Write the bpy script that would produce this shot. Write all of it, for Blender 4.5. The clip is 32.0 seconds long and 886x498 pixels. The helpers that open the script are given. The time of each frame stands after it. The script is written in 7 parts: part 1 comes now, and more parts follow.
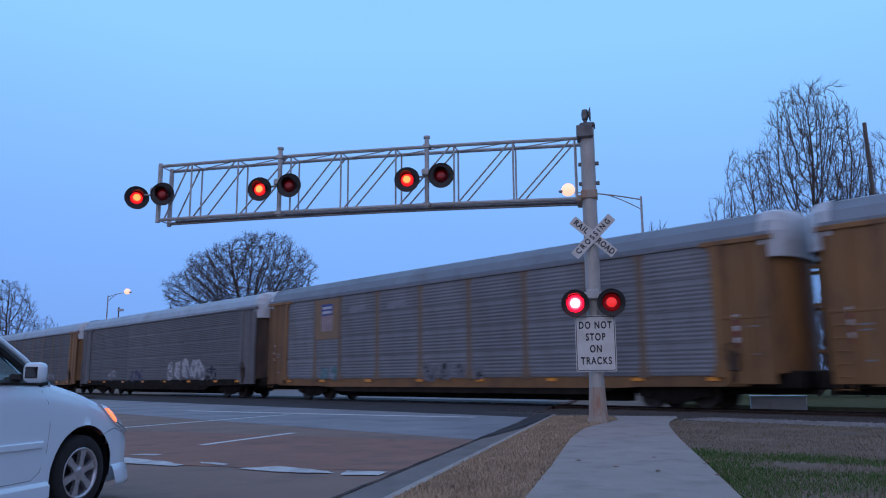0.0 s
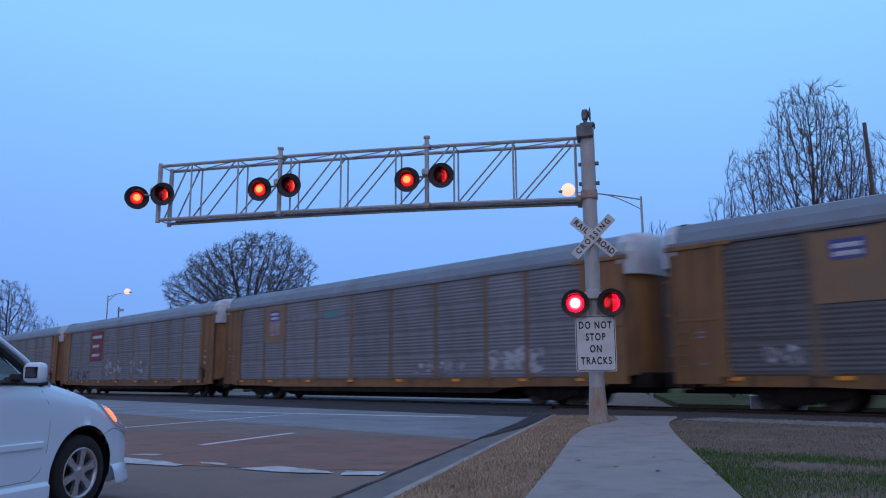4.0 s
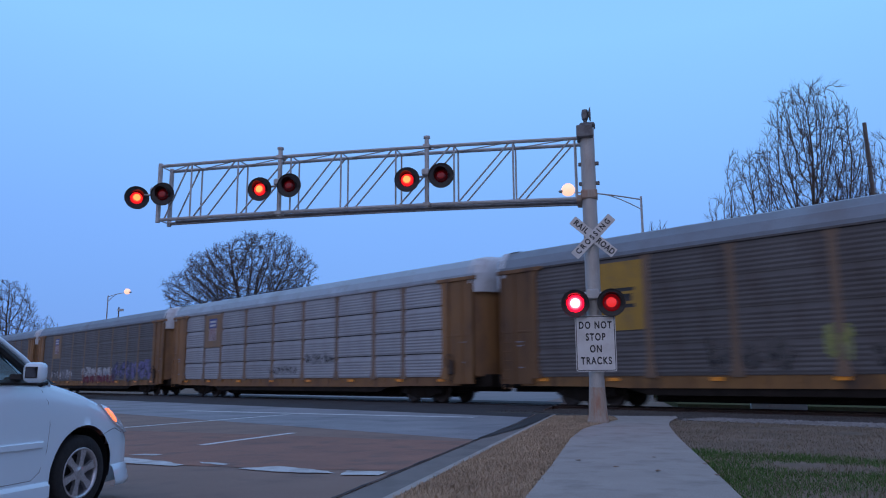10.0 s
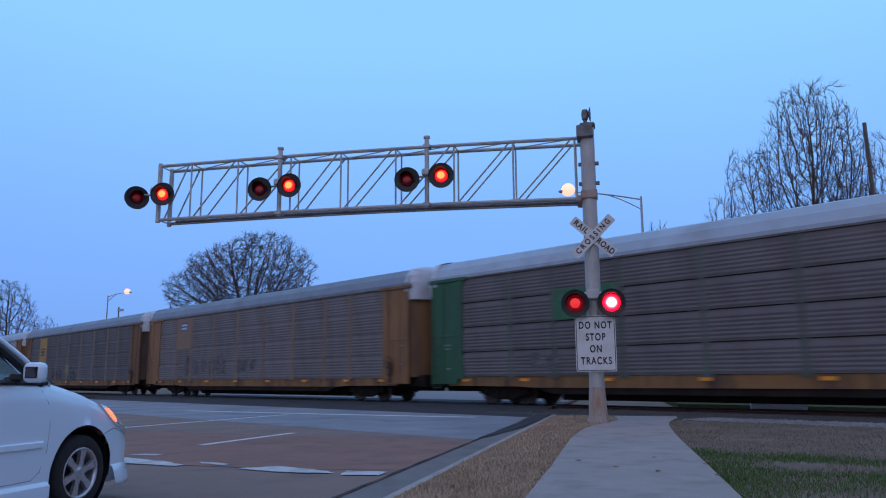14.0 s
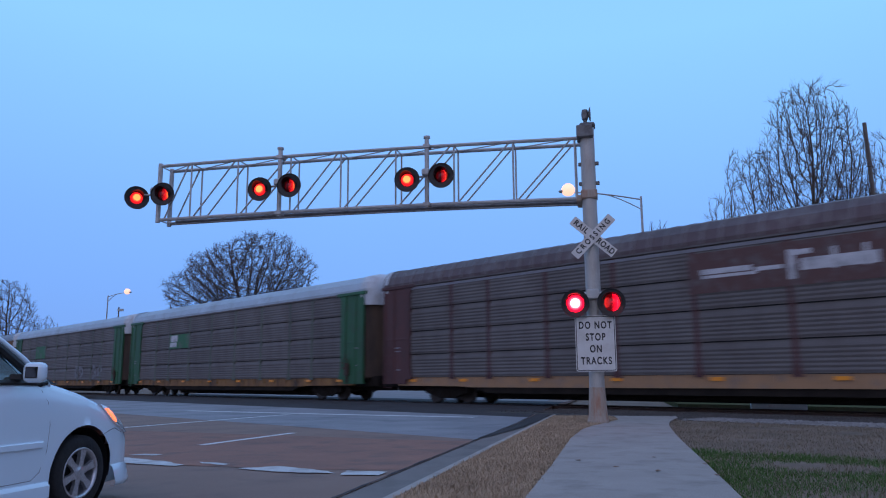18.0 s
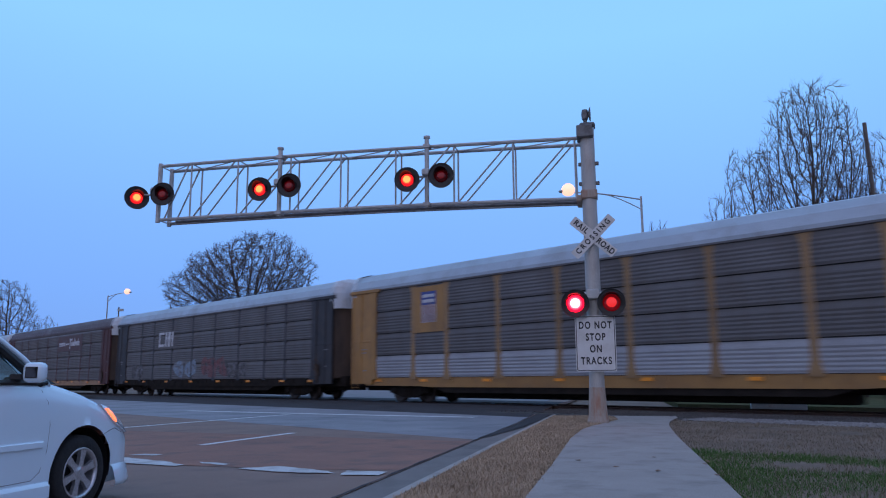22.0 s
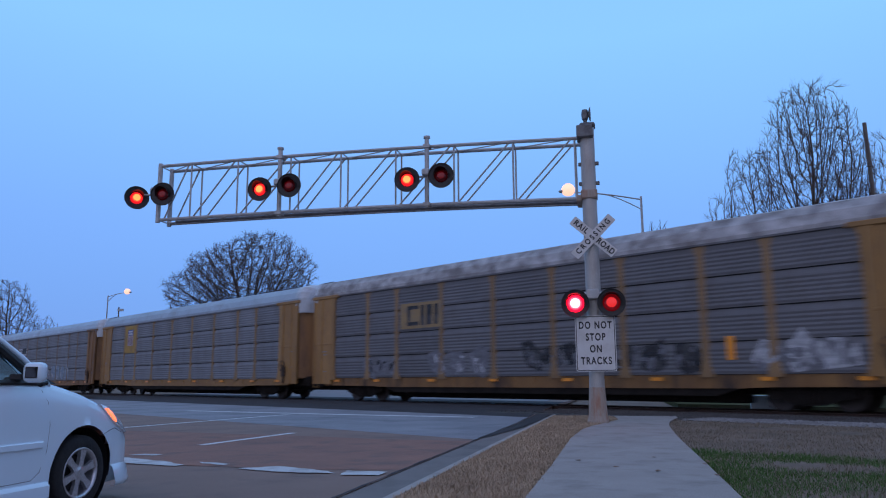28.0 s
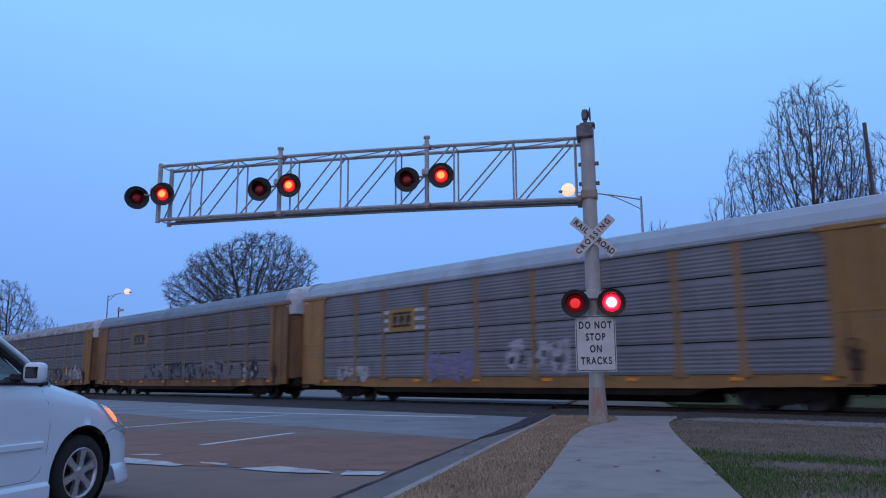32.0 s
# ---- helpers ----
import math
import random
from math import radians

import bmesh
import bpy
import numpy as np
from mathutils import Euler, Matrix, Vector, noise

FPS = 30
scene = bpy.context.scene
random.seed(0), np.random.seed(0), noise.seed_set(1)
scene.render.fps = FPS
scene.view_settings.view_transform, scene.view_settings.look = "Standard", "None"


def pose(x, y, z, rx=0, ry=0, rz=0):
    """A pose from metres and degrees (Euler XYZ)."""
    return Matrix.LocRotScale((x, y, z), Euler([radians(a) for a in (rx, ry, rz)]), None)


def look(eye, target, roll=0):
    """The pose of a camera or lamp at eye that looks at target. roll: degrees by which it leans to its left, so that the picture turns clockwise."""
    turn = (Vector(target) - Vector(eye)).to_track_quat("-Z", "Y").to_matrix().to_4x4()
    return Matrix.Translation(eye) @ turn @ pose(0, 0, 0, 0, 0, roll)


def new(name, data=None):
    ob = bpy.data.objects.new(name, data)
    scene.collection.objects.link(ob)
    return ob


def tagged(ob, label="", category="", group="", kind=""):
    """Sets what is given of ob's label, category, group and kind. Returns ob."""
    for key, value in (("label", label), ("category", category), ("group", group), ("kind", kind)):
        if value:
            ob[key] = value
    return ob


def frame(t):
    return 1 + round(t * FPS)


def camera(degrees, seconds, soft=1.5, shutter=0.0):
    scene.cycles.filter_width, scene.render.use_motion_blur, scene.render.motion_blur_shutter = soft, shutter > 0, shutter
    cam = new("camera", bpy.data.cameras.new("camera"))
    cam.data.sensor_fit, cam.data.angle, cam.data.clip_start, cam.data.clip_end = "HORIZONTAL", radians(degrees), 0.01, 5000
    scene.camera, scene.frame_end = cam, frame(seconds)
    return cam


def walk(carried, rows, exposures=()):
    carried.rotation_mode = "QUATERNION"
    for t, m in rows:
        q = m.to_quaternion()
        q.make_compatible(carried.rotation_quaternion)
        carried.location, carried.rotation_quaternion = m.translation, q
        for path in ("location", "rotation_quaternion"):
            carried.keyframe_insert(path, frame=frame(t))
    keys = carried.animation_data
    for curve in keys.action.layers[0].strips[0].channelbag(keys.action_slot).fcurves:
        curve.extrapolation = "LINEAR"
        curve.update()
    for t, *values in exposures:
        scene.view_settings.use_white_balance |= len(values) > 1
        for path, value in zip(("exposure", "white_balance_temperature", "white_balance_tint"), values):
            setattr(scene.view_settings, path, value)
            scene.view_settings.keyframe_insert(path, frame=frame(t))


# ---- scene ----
# camera: on a low tripod beside the pavement, it does not move
CAM = Matrix(((1, 0, 0, 0), (0, 1, 0, 0), (0, 0, 1, 1.0), (0, 0, 0, 1)))
cam = camera(61.04, 32.0, soft=1.1, shutter=0.5)
EYE_POSE = CAM @ pose(0, 0, 0, 90 + 9.83, 0, 0) @ pose(0, 0, 0, 0, 0, -0.35)
walk(cam, [(0, EYE_POSE), (32.0, EYE_POSE)], exposures=[(0, 0.06), (3.0, 0.05), (6.0, 0.03), (9.0, 0.01), (12.0, 0.01), (13.0, 0.04), (14.0, 0.08), (17.0, 0.10), (22.0, 0.10), (23.0, 0.06), (24.0, 0.02), (28.0, 0.01), (32.0, 0.01)])

# ---- plan ----
TRACK_AZ = radians(-44.0)
TDIR = Vector((math.sin(TRACK_AZ), math.cos(TRACK_AZ), 0))     # the way the train runs
TNOR = Vector((math.cos(TRACK_AZ), -math.sin(TRACK_AZ), 0))    # away from the camera
TRACK_N = 23.15                                                # from the camera to the centre of the track
RAIL_TOP = 0.02
ROAD_AZ = radians(13.5)
RDIR = Vector((math.sin(ROAD_AZ), math.cos(ROAD_AZ), 0))
RNOR = Vector((math.cos(ROAD_AZ), -math.sin(ROAD_AZ), 0))      # to the right of the road
CURB_W = -1.97                                                 # back of the kerb, along RNOR
POLE = Vector((3.43, 17.26, 0))


def track(s, n, z=0.0):
    return TDIR * s + TNOR * n + Vector((0, 0, z))


def road(q, w, z=0.0):
    return RDIR * q + RNOR * w + Vector((0, 0, z))


def lerp_table(x, table):
    for (x0, z0), (x1, z1) in zip(table, table[1:]):
        if x <= x1:
            return z0 + (z1 - z0) * max(0.0, (x - x0) / (x1 - x0))
    return table[-1][1]


GROUND_Z = [(-1e4, 0.0), (16.5, 0.0), (19.5, -0.06), (26.8, -0.06), (30.0, -0.02), (1e4, -0.02)]
ROAD_Z = [(-1e4, -0.09), (14.5, -0.09), (21.2, 0.0), (25.1, 0.0), (31.0, -0.05), (1e4, -0.05)]


def ground_z(p):
    return lerp_table(p.dot(TNOR), GROUND_Z)


def road_z(p):
    return lerp_table(p.dot(TNOR), ROAD_Z)


# ---- world and light ----
world = bpy.data.worlds.new("dusk_sky")
scene.world = world
world.use_nodes = True
nt = world.node_tree
nt.nodes.clear()
w_out = nt.nodes.new("ShaderNodeOutputWorld")
w_bg = nt.nodes.new("ShaderNodeBackground")
w_sky = nt.nodes.new("ShaderNodeTexSky")
w_sky.sky_type = "NISHITA"
w_sky.sun_disc = False
w_sky.sun_elevation = radians(6)
w_sky.sun_rotation = radians(200)
w_sky.dust_density, w_sky.ozone_density, w_sky.air_density = 0.6, 3.0, 1.0
w_co = nt.nodes.new("ShaderNodeTexCoord")
w_sep = nt.nodes.new("ShaderNodeSeparateXYZ")
# the eastern sky before the camera: clear blue, a little deeper towards the horizon
w_ramp = nt.nodes.new("ShaderNodeValToRGB")
w_ramp.color_ramp.elements[0].position, w_ramp.color_ramp.elements[0].color = 0.0, (0.140, 0.300, 0.80, 1)
w_ramp.color_ramp.elements[1].position, w_ramp.color_ramp.elements[1].color = 0.75, (0.272, 0.57, 1.06, 1)
mid = w_ramp.color_ramp.elements.new(0.42)
mid.color = (0.268, 0.59, 1.085, 1)
low_sky = w_ramp.color_ramp.elements.new(0.2)
low_sky.color = (0.200, 0.420, 0.96, 1)
w_noise = nt.nodes.new("ShaderNodeTexNoise")
w_noise.inputs["Scale"].default_value, w_noise.inputs["Detail"].default_value = 2.2, 2.0
w_soft = nt.nodes.new("ShaderNodeMapRange")
w_soft.inputs["To Min"].default_value, w_soft.inputs["To Max"].default_value = 0.97, 1.03
w_mul = nt.nodes.new("ShaderNodeMix")
w_mul.data_type, w_mul.blend_type = "RGBA", "MULTIPLY"
w_mul.inputs["Factor"].default_value = 1.0
# overhead and in the west, where the day goes out, the sky is dimmer and pinker
w_west = nt.nodes.new("ShaderNodeMapRange")
w_west.interpolation_type = "SMOOTHSTEP"
w_west.inputs["From Min"].default_value, w_west.inputs["From Max"].default_value = 0.72, -0.1
w_dusk = nt.nodes.new("ShaderNodeMix")
w_dusk.data_type = "RGBA"
w_dusk.inputs[7].default_value = (0.274, 0.346, 0.640, 1)
w_mix = nt.nodes.new("ShaderNodeMix")
w_mix.data_type = "RGBA"
w_mix.inputs["Factor"].default_value = 0.02
nt.links.new(w_co.outputs["Generated"], w_sep.inputs[0])
nt.links.new(w_sep.outputs["Z"], w_ramp.inputs[0])
nt.links.new(w_sep.outputs["Y"], w_west.inputs["Value"])
nt.links.new(w_co.outputs["Generated"], w_noise.inputs["Vector"])
nt.links.new(w_noise.outputs["Fac"], w_soft.inputs["Value"])
nt.links.new(w_ramp.outputs[0], w_mul.inputs[6])
nt.links.new(w_soft.outputs[0], w_mul.inputs[7])
nt.links.new(w_mul.outputs[2], w_dusk.inputs[6])
nt.links.new(w_west.outputs[0], w_dusk.inputs["Factor"])
nt.links.new(w_dusk.outputs[2], w_mix.inputs[6])
nt.links.new(w_sky.outputs[0], w_mix.inputs[7])
nt.links.new(w_mix.outputs[2], w_bg.inputs[0])
w_bg.inputs[1].default_value = 1.0
nt.links.new(w_bg.outputs[0], w_out.inputs[0])

sun = new("sun", bpy.data.lights.new("sun", "SUN"))
sun.data.energy, sun.data.angle, sun.data.color = 0.22, radians(60), (1.0, 0.82, 0.78)
sun.matrix_world = look((0, 0, 0), (0.25, 1.0, -0.75))

# ---- materials ----


def material(name, c1, c2=None, scale=4.0, rough=0.6, metal=0.0, bump=0.15, fine=60.0, stain=None, stain_amount=0.5, stain_scale=1.2, stretch=(1, 1, 1),
             emit=None, strength=0.0, rnd=0.0, coat=0.0, grain_amount=0.16, spec=0.5, space="Object"):
    """Two-scale procedural surface: broad tone c1 to c2, fine grain in the relief, optional stains with a shape of their own."""
    m = bpy.data.materials.new(name)
    m.use_nodes = True
    t = m.node_tree
    b = t.nodes["Principled BSDF"]
    co = t.nodes.new("ShaderNodeTexCoord")
    mp = t.nodes.new("ShaderNodeMapping")
    mp.inputs["Scale"].default_value = stretch
    t.links.new(co.outputs[space], mp.inputs["Vector"])
    n1 = t.nodes.new("ShaderNodeTexNoise")
    n1.inputs["Scale"].default_value, n1.inputs["Detail"].default_value = scale, 6.0
    t.links.new(mp.outputs[0], n1.inputs["Vector"])
    ramp = t.nodes.new("ShaderNodeMapRange")
    ramp.inputs["From Min"].default_value, ramp.inputs["From Max"].default_value = 0.3, 0.7
    t.links.new(n1.outputs["Fac"], ramp.inputs["Value"])
    mix = t.nodes.new("ShaderNodeMix")
    mix.data_type = "RGBA"
    c2 = c2 or tuple(min(1, v * 1.25) for v in c1)
    mix.inputs[6].default_value, mix.inputs[7].default_value = (*c1, 1), (*c2, 1)
    t.links.new(ramp.outputs[0], mix.inputs["Factor"])
    colour = mix.outputs[2]
    n2 = t.nodes.new("ShaderNodeTexNoise")
    n2.inputs["Scale"].default_value, n2.inputs["Detail"].default_value = fine, 3.0
    t.links.new(co.outputs[space], n2.inputs["Vector"])
    grain = t.nodes.new("ShaderNodeMapRange")
    grain.inputs["From Min"].default_value, grain.inputs["From Max"].default_value = 0.3, 0.7
    grain.inputs["To Min"].default_value, grain.inputs["To Max"].default_value = 1 - grain_amount, 1 + grain_amount
    t.links.new(n2.outputs["Fac"], grain.inputs["Value"])
    mul = t.nodes.new("ShaderNodeMix")
    mul.data_type, mul.blend_type = "RGBA", "MULTIPLY"
    mul.inputs["Factor"].default_value = 1.0
    t.links.new(colour, mul.inputs[6])
    t.links.new(grain.outputs[0], mul.inputs[7])
    colour = mul.outputs[2]
    if stain:
        n3 = t.nodes.new("ShaderNodeTexNoise")
        n3.inputs["Scale"].default_value, n3.inputs["Detail"].default_value = stain_scale, 8.0
        n3.inputs["Roughness"].default_value = 0.65
        t.links.new(mp.outputs[0], n3.inputs["Vector"])
        r3 = t.nodes.new("ShaderNodeMapRange")
        r3.inputs["From Min"].default_value, r3.inputs["From Max"].default_value = 0.5, 0.68
        r3.inputs["To Max"].default_value = stain_amount
        t.links.new(n3.outputs["Fac"], r3.inputs["Value"])
        ms = t.nodes.new("ShaderNodeMix")
        ms.data_type = "RGBA"
        ms.inputs[7].default_value = (*stain, 1)
        t.links.new(colour, ms.inputs[6])
        t.links.new(r3.outputs[0], ms.inputs["Factor"])
        colour = ms.outputs[2]
    if rnd:
        oi = t.nodes.new("ShaderNodeObjectInfo")
        rr = t.nodes.new("ShaderNodeMapRange")
        rr.inputs["To Min"].default_value, rr.inputs["To Max"].default_value = 1 - rnd, 1 + rnd
        t.links.new(oi.outputs["Random"], rr.inputs["Value"])
        mr = t.nodes.new("ShaderNodeMix")
        mr.data_type, mr.blend_type = "RGBA", "MULTIPLY"
        mr.inputs["Factor"].default_value = 1.0
        t.links.new(colour, mr.inputs[6])
        t.links.new(rr.outputs[0], mr.inputs[7])
        colour = mr.outputs[2]
    t.links.new(colour, b.inputs["Base Color"])
    b.inputs["Roughness"].default_value, b.inputs["Metallic"].default_value = rough, metal
    b.inputs["Coat Weight"].default_value = coat
    b.inputs["Specular IOR Level"].default_value = spec
    if bump:
        bp = t.nodes.new("ShaderNodeBump")
        bp.inputs["Strength"].default_value, bp.inputs["Distance"].default_value = bump, 0.01
        t.links.new(n2.outputs["Fac"], bp.inputs["Height"])
        t.links.new(bp.outputs[0], b.inputs["Normal"])
    if emit:
        b.inputs["Emission Color"].default_value = (*emit, 1)
        b.inputs["Emission Strength"].default_value = strength
    return m


M = {}
M["asphalt"] = material("asphalt", (0.225, 0.148, 0.112), (0.27, 0.182, 0.14), 0.6, 0.88, bump=0.5, fine=90, stain=(0.15, 0.105, 0.085), stain_amount=0.7, stain_scale=0.9)
M["asphalt_red"] = material("asphalt_red", (0.32, 0.16, 0.108), (0.24, 0.128, 0.092), 0.8, 0.9, bump=0.5, fine=90, stain=(0.13, 0.095, 0.08), stain_amount=0.7, stain_scale=1.3)
M["asphalt_far"] = material("asphalt_far", (0.27, 0.245, 0.235), (0.215, 0.195, 0.19), 0.5, 0.8, bump=0.05, fine=60, spec=0.2)
M["asphalt_pale"] = material("asphalt_pale", (0.29, 0.275, 0.285), (0.22, 0.21, 0.22), 0.5, 0.7, bump=0.4, fine=90, stain=(0.08, 0.08, 0.09), stain_amount=0.55, stain_scale=0.45)
M["asphalt_dark"] = material("asphalt_dark", (0.058, 0.054, 0.054), (0.078, 0.072, 0.072), 0.8, 0.9, bump=0.5, fine=90, spec=0.15)
M["road_paint"] = material("road_paint", (0.62, 0.62, 0.6), (0.5, 0.49, 0.47), 3.0, 0.7, bump=0.3, fine=80, stain=(0.16, 0.13, 0.12), stain_amount=0.75, stain_scale=3.5)
M["line_paint"] = material("line_paint", (0.80, 0.80, 0.78), (0.66, 0.65, 0.63), 3.0, 0.7, bump=0.3, fine=80, stain=(0.3, 0.28, 0.26), stain_amount=0.5, stain_scale=2.5)
M["concrete"] = material("concrete", (0.322, 0.275, 0.24), (0.375, 0.322, 0.285), 1.2, 0.85, bump=0.3, fine=70, stain=(0.2, 0.17, 0.14), stain_amount=0.6, stain_scale=2.0)
M["gutter"] = material("gutter", (0.215, 0.19, 0.17), (0.17, 0.152, 0.138), 1.2, 0.9, bump=0.4, fine=60, stain=(0.11, 0.095, 0.085), stain_amount=0.6, stain_scale=1.1)
M["kerb"] = material("kerb", (0.42, 0.38, 0.335), (0.34, 0.305, 0.27), 1.5, 0.85, bump=0.3, fine=70, stain=(0.18, 0.16, 0.14), stain_amount=0.6, stain_scale=1.5)
M["dirt"] = material("dirt", (0.195, 0.147, 0.112), (0.25, 0.19, 0.145), 1.6, 0.95, bump=0.8, fine=25, stain=(0.12, 0.105, 0.08), stain_amount=0.7, stain_scale=0.9, spec=0.08)
M["blade_thin"] = material("blade_thin", (0.30, 0.245, 0.18), (0.20, 0.168, 0.125), 1.3, 0.85, bump=0, fine=20, spec=0.08)
M["blade_dry"] = material("blade_dry", (0.55, 0.41, 0.28), (0.40, 0.298, 0.205), 1.3, 0.8, bump=0, fine=20, spec=0.08)
M["blade_green"] = material("blade_green", (0.06, 0.14, 0.032), (0.11, 0.16, 0.055), 1.3, 0.75, bump=0, fine=20, spec=0.08)
M["stone_pale"] = material("stone_pale", (0.36, 0.345, 0.33), (0.15, 0.145, 0.14), 9.0, 0.9, bump=0.3, fine=30, space="Generated", spec=0.08)
M["ballast"] = material("ballast", (0.07, 0.065, 0.06), (0.13, 0.12, 0.11), 9.0, 0.9, bump=0.8, fine=30, spec=0.08)
M["far_grass"] = material("far_grass", (0.12, 0.115, 0.065), (0.085, 0.10, 0.05), 0.9, 1.0, bump=0.9, fine=14, stain=(0.16, 0.13, 0.09), stain_amount=0.6, stain_scale=0.5, spec=0.0)
M["stone_dark"] = material("stone_dark", (0.07, 0.064, 0.06), (0.12, 0.11, 0.10), 9.0, 0.9, bump=0.3, fine=30, space="Generated", spec=0.08)
M["rail"] = material("rail", (0.06, 0.04, 0.03), (0.1, 0.06, 0.045), 3, 0.6, metal=0.6)
M["tie"] = material("tie", (0.05, 0.04, 0.032), (0.08, 0.065, 0.05), 5, 0.9, bump=0.5)
M["galv"] = material("galvanised_steel", (0.40, 0.41, 0.41), (0.50, 0.50, 0.49), 5, 0.5, metal=0.35, stain=(0.24, 0.2, 0.17), stain_amount=0.4, stain_scale=3)
M["steel_dark"] = material("weathered_dark_steel", (0.15, 0.15, 0.155), (0.22, 0.22, 0.22), 7, 0.6, metal=0.4, stain=(0.06, 0.055, 0.05), stain_amount=0.7, stain_scale=5)
M["pole_paint"] = material("pole_paint", (0.42, 0.41, 0.38), (0.5, 0.48, 0.45), 2.5, 0.5, metal=0.25, stain=(0.26, 0.17, 0.12), stain_amount=0.35, stain_scale=1.6, stretch=(2, 2, 0.6))
M["rusty"] = material("rusty_base", (0.42, 0.37, 0.32), (0.38, 0.29, 0.22), 4, 0.75, stain=(0.36, 0.14, 0.07), stain_amount=0.75, stain_scale=3.0, stretch=(2.5, 2.5, 0.5))
M["sign_white"] = material("sign_white", (0.70, 0.70, 0.68), (0.62, 0.61, 0.58), 4, 0.45, bump=0.02, grain_amount=0.04, stain=(0.42, 0.38, 0.33), stain_amount=0.35, stain_scale=3)
M["sign_black"] = material("sign_black", (0.012, 0.012, 0.013), (0.02, 0.02, 0.02), 4, 0.5, bump=0)
M["black_paint"] = material("black_paint", (0.012, 0.012, 0.014), (0.022, 0.021, 0.022), 6, 0.5, bump=0.1)
M["lens_lit"] = material("lens_lit", (0.3, 0.01, 0.01), None, 4, 0.3, bump=0, emit=(1.0, 0.012, 0.02), strength=0.95)
M["lens_mid"] = material("lens_mid", (0.3, 0.02, 0.01), None, 4, 0.3, bump=0, emit=(1.0, 0.04, 0.025), strength=1.6)
M["lens_core"] = material("lens_core", (0.3, 0.1, 0.05), None, 4, 0.3, bump=0, emit=(1.0, 0.20, 0.045), strength=2.6)
M["post_lit"] = material("post_lit", (0.3, 0.01, 0.02), None, 4, 0.3, bump=0, emit=(1.0, 0.003, 0.022), strength=3.5)
M["post_mid"] = material("post_mid", (0.3, 0.05, 0.05), None, 4, 0.3, bump=0, emit=(1.0, 0.022, 0.045), strength=5.0)
M["post_core"] = material("post_core", (0.3, 0.1, 0.1), None, 4, 0.3, bump=0, emit=(1.0, 0.045, 0.055), strength=26.0)
# unlit side of the lenses: their gleam is put in as weak emission
M["lens_dark"] = material("lens_dark", (0.05, 0.004, 0.006), (0.08, 0.005, 0.008), 9, 0.25, bump=0, emit=(1.0, 0.01, 0.03), strength=0.012)
M["lens_dim"] = material("lens_dim", (0.06, 0.004, 0.006), (0.09, 0.005, 0.008), 40, 0.25, bump=0.3, emit=(1.0, 0.01, 0.03), strength=0.07)
M["post_rest"] = material("post_rest", (0.12, 0.004, 0.008), (0.16, 0.005, 0.01), 9, 0.25, bump=0, emit=(1.0, 0.008, 0.02), strength=0.09)
M["post_glim"] = material("post_glim", (0.2, 0.006, 0.012), (0.25, 0.008, 0.015), 9, 0.25, bump=0, emit=(1.0, 0.03, 0.03), strength=0.75)
M["sodium"] = material("sodium_glow", (0.8, 0.5, 0.3), None, 4, 0.4, bump=0, emit=(1.0, 0.53, 0.39), strength=1.2)
M["bark"] = material("bark", (0.075, 0.058, 0.045), (0.12, 0.095, 0.075), 6, 0.9, bump=0.6, fine=30, stretch=(1, 1, 0.3))
M["twig"] = material("twig", (0.105, 0.08, 0.08), (0.15, 0.115, 0.115), 2, 0.9, bump=0)
M["pole_wood"] = material("pole_wood", (0.15, 0.125, 0.11), (0.19, 0.16, 0.14), 5, 0.9, bump=0.5, stretch=(3, 3, 0.3))
M["cabinet"] = material("cabinet_grey", (0.56, 0.60, 0.62), (0.50, 0.54, 0.56), 3, 0.5, metal=0.2)

# ---- building helpers ----


def thing(name, m, label, category, group="", kind=""):
    ob = new(name)
    ob.matrix_world = m
    return tagged(ob, label, category, group, kind)


def mesh_of(name, bm, mat, smooth=False):
    me = bpy.data.meshes.new(name)
    bm.normal_update()
    if smooth:
        for f in bm.faces:
            f.smooth = True
    bm.to_mesh(me)
    bm.free()
    for one in (mat if isinstance(mat, (list, tuple)) else [mat]):
        me.materials.append(one)
    return me


def part(name, bm, mat, parent, label="", smooth=False):
    """One mesh object under a thing or a part; bm may also be a mesh that is shared."""
    me = bm if isinstance(bm, bpy.types.Mesh) else mesh_of(name, bm, mat, smooth)
    ob = new(name, me)
    ob.parent = parent
    if label:
        ob["label"] = label
    return ob


def structure(name, bm, mat, label="", category=""):
    ob = new(name, mesh_of(name, bm, mat))
    return tagged(ob, label, category, kind="structure")


def box(bm, x0, x1, y0, y1, z0, z1, bevel=0.0, mi=0):
    vs = [bm.verts.new((x, y, z)) for z in (z0, z1) for y in (y0, y1) for x in (x0, x1)]
    fs = [bm.faces.new([vs[i] for i in q]) for q in ((0, 2, 3, 1), (4, 5, 7, 6), (0, 1, 5, 4), (2, 6, 7, 3), (0, 4, 6, 2), (1, 3, 7, 5))]
    for f in fs:
        f.material_index = mi
    if bevel:
        es = list({e for f in fs for e in f.edges})
        bmesh.ops.bevel(bm, geom=es, offset=bevel, segments=1, affect="EDGES")
    return bm


def cbox(sx, sy, sz, bevel=0.0):
    return box(bmesh.new(), -sx / 2, sx / 2, -sy / 2, sy / 2, -sz / 2, sz / 2, bevel)


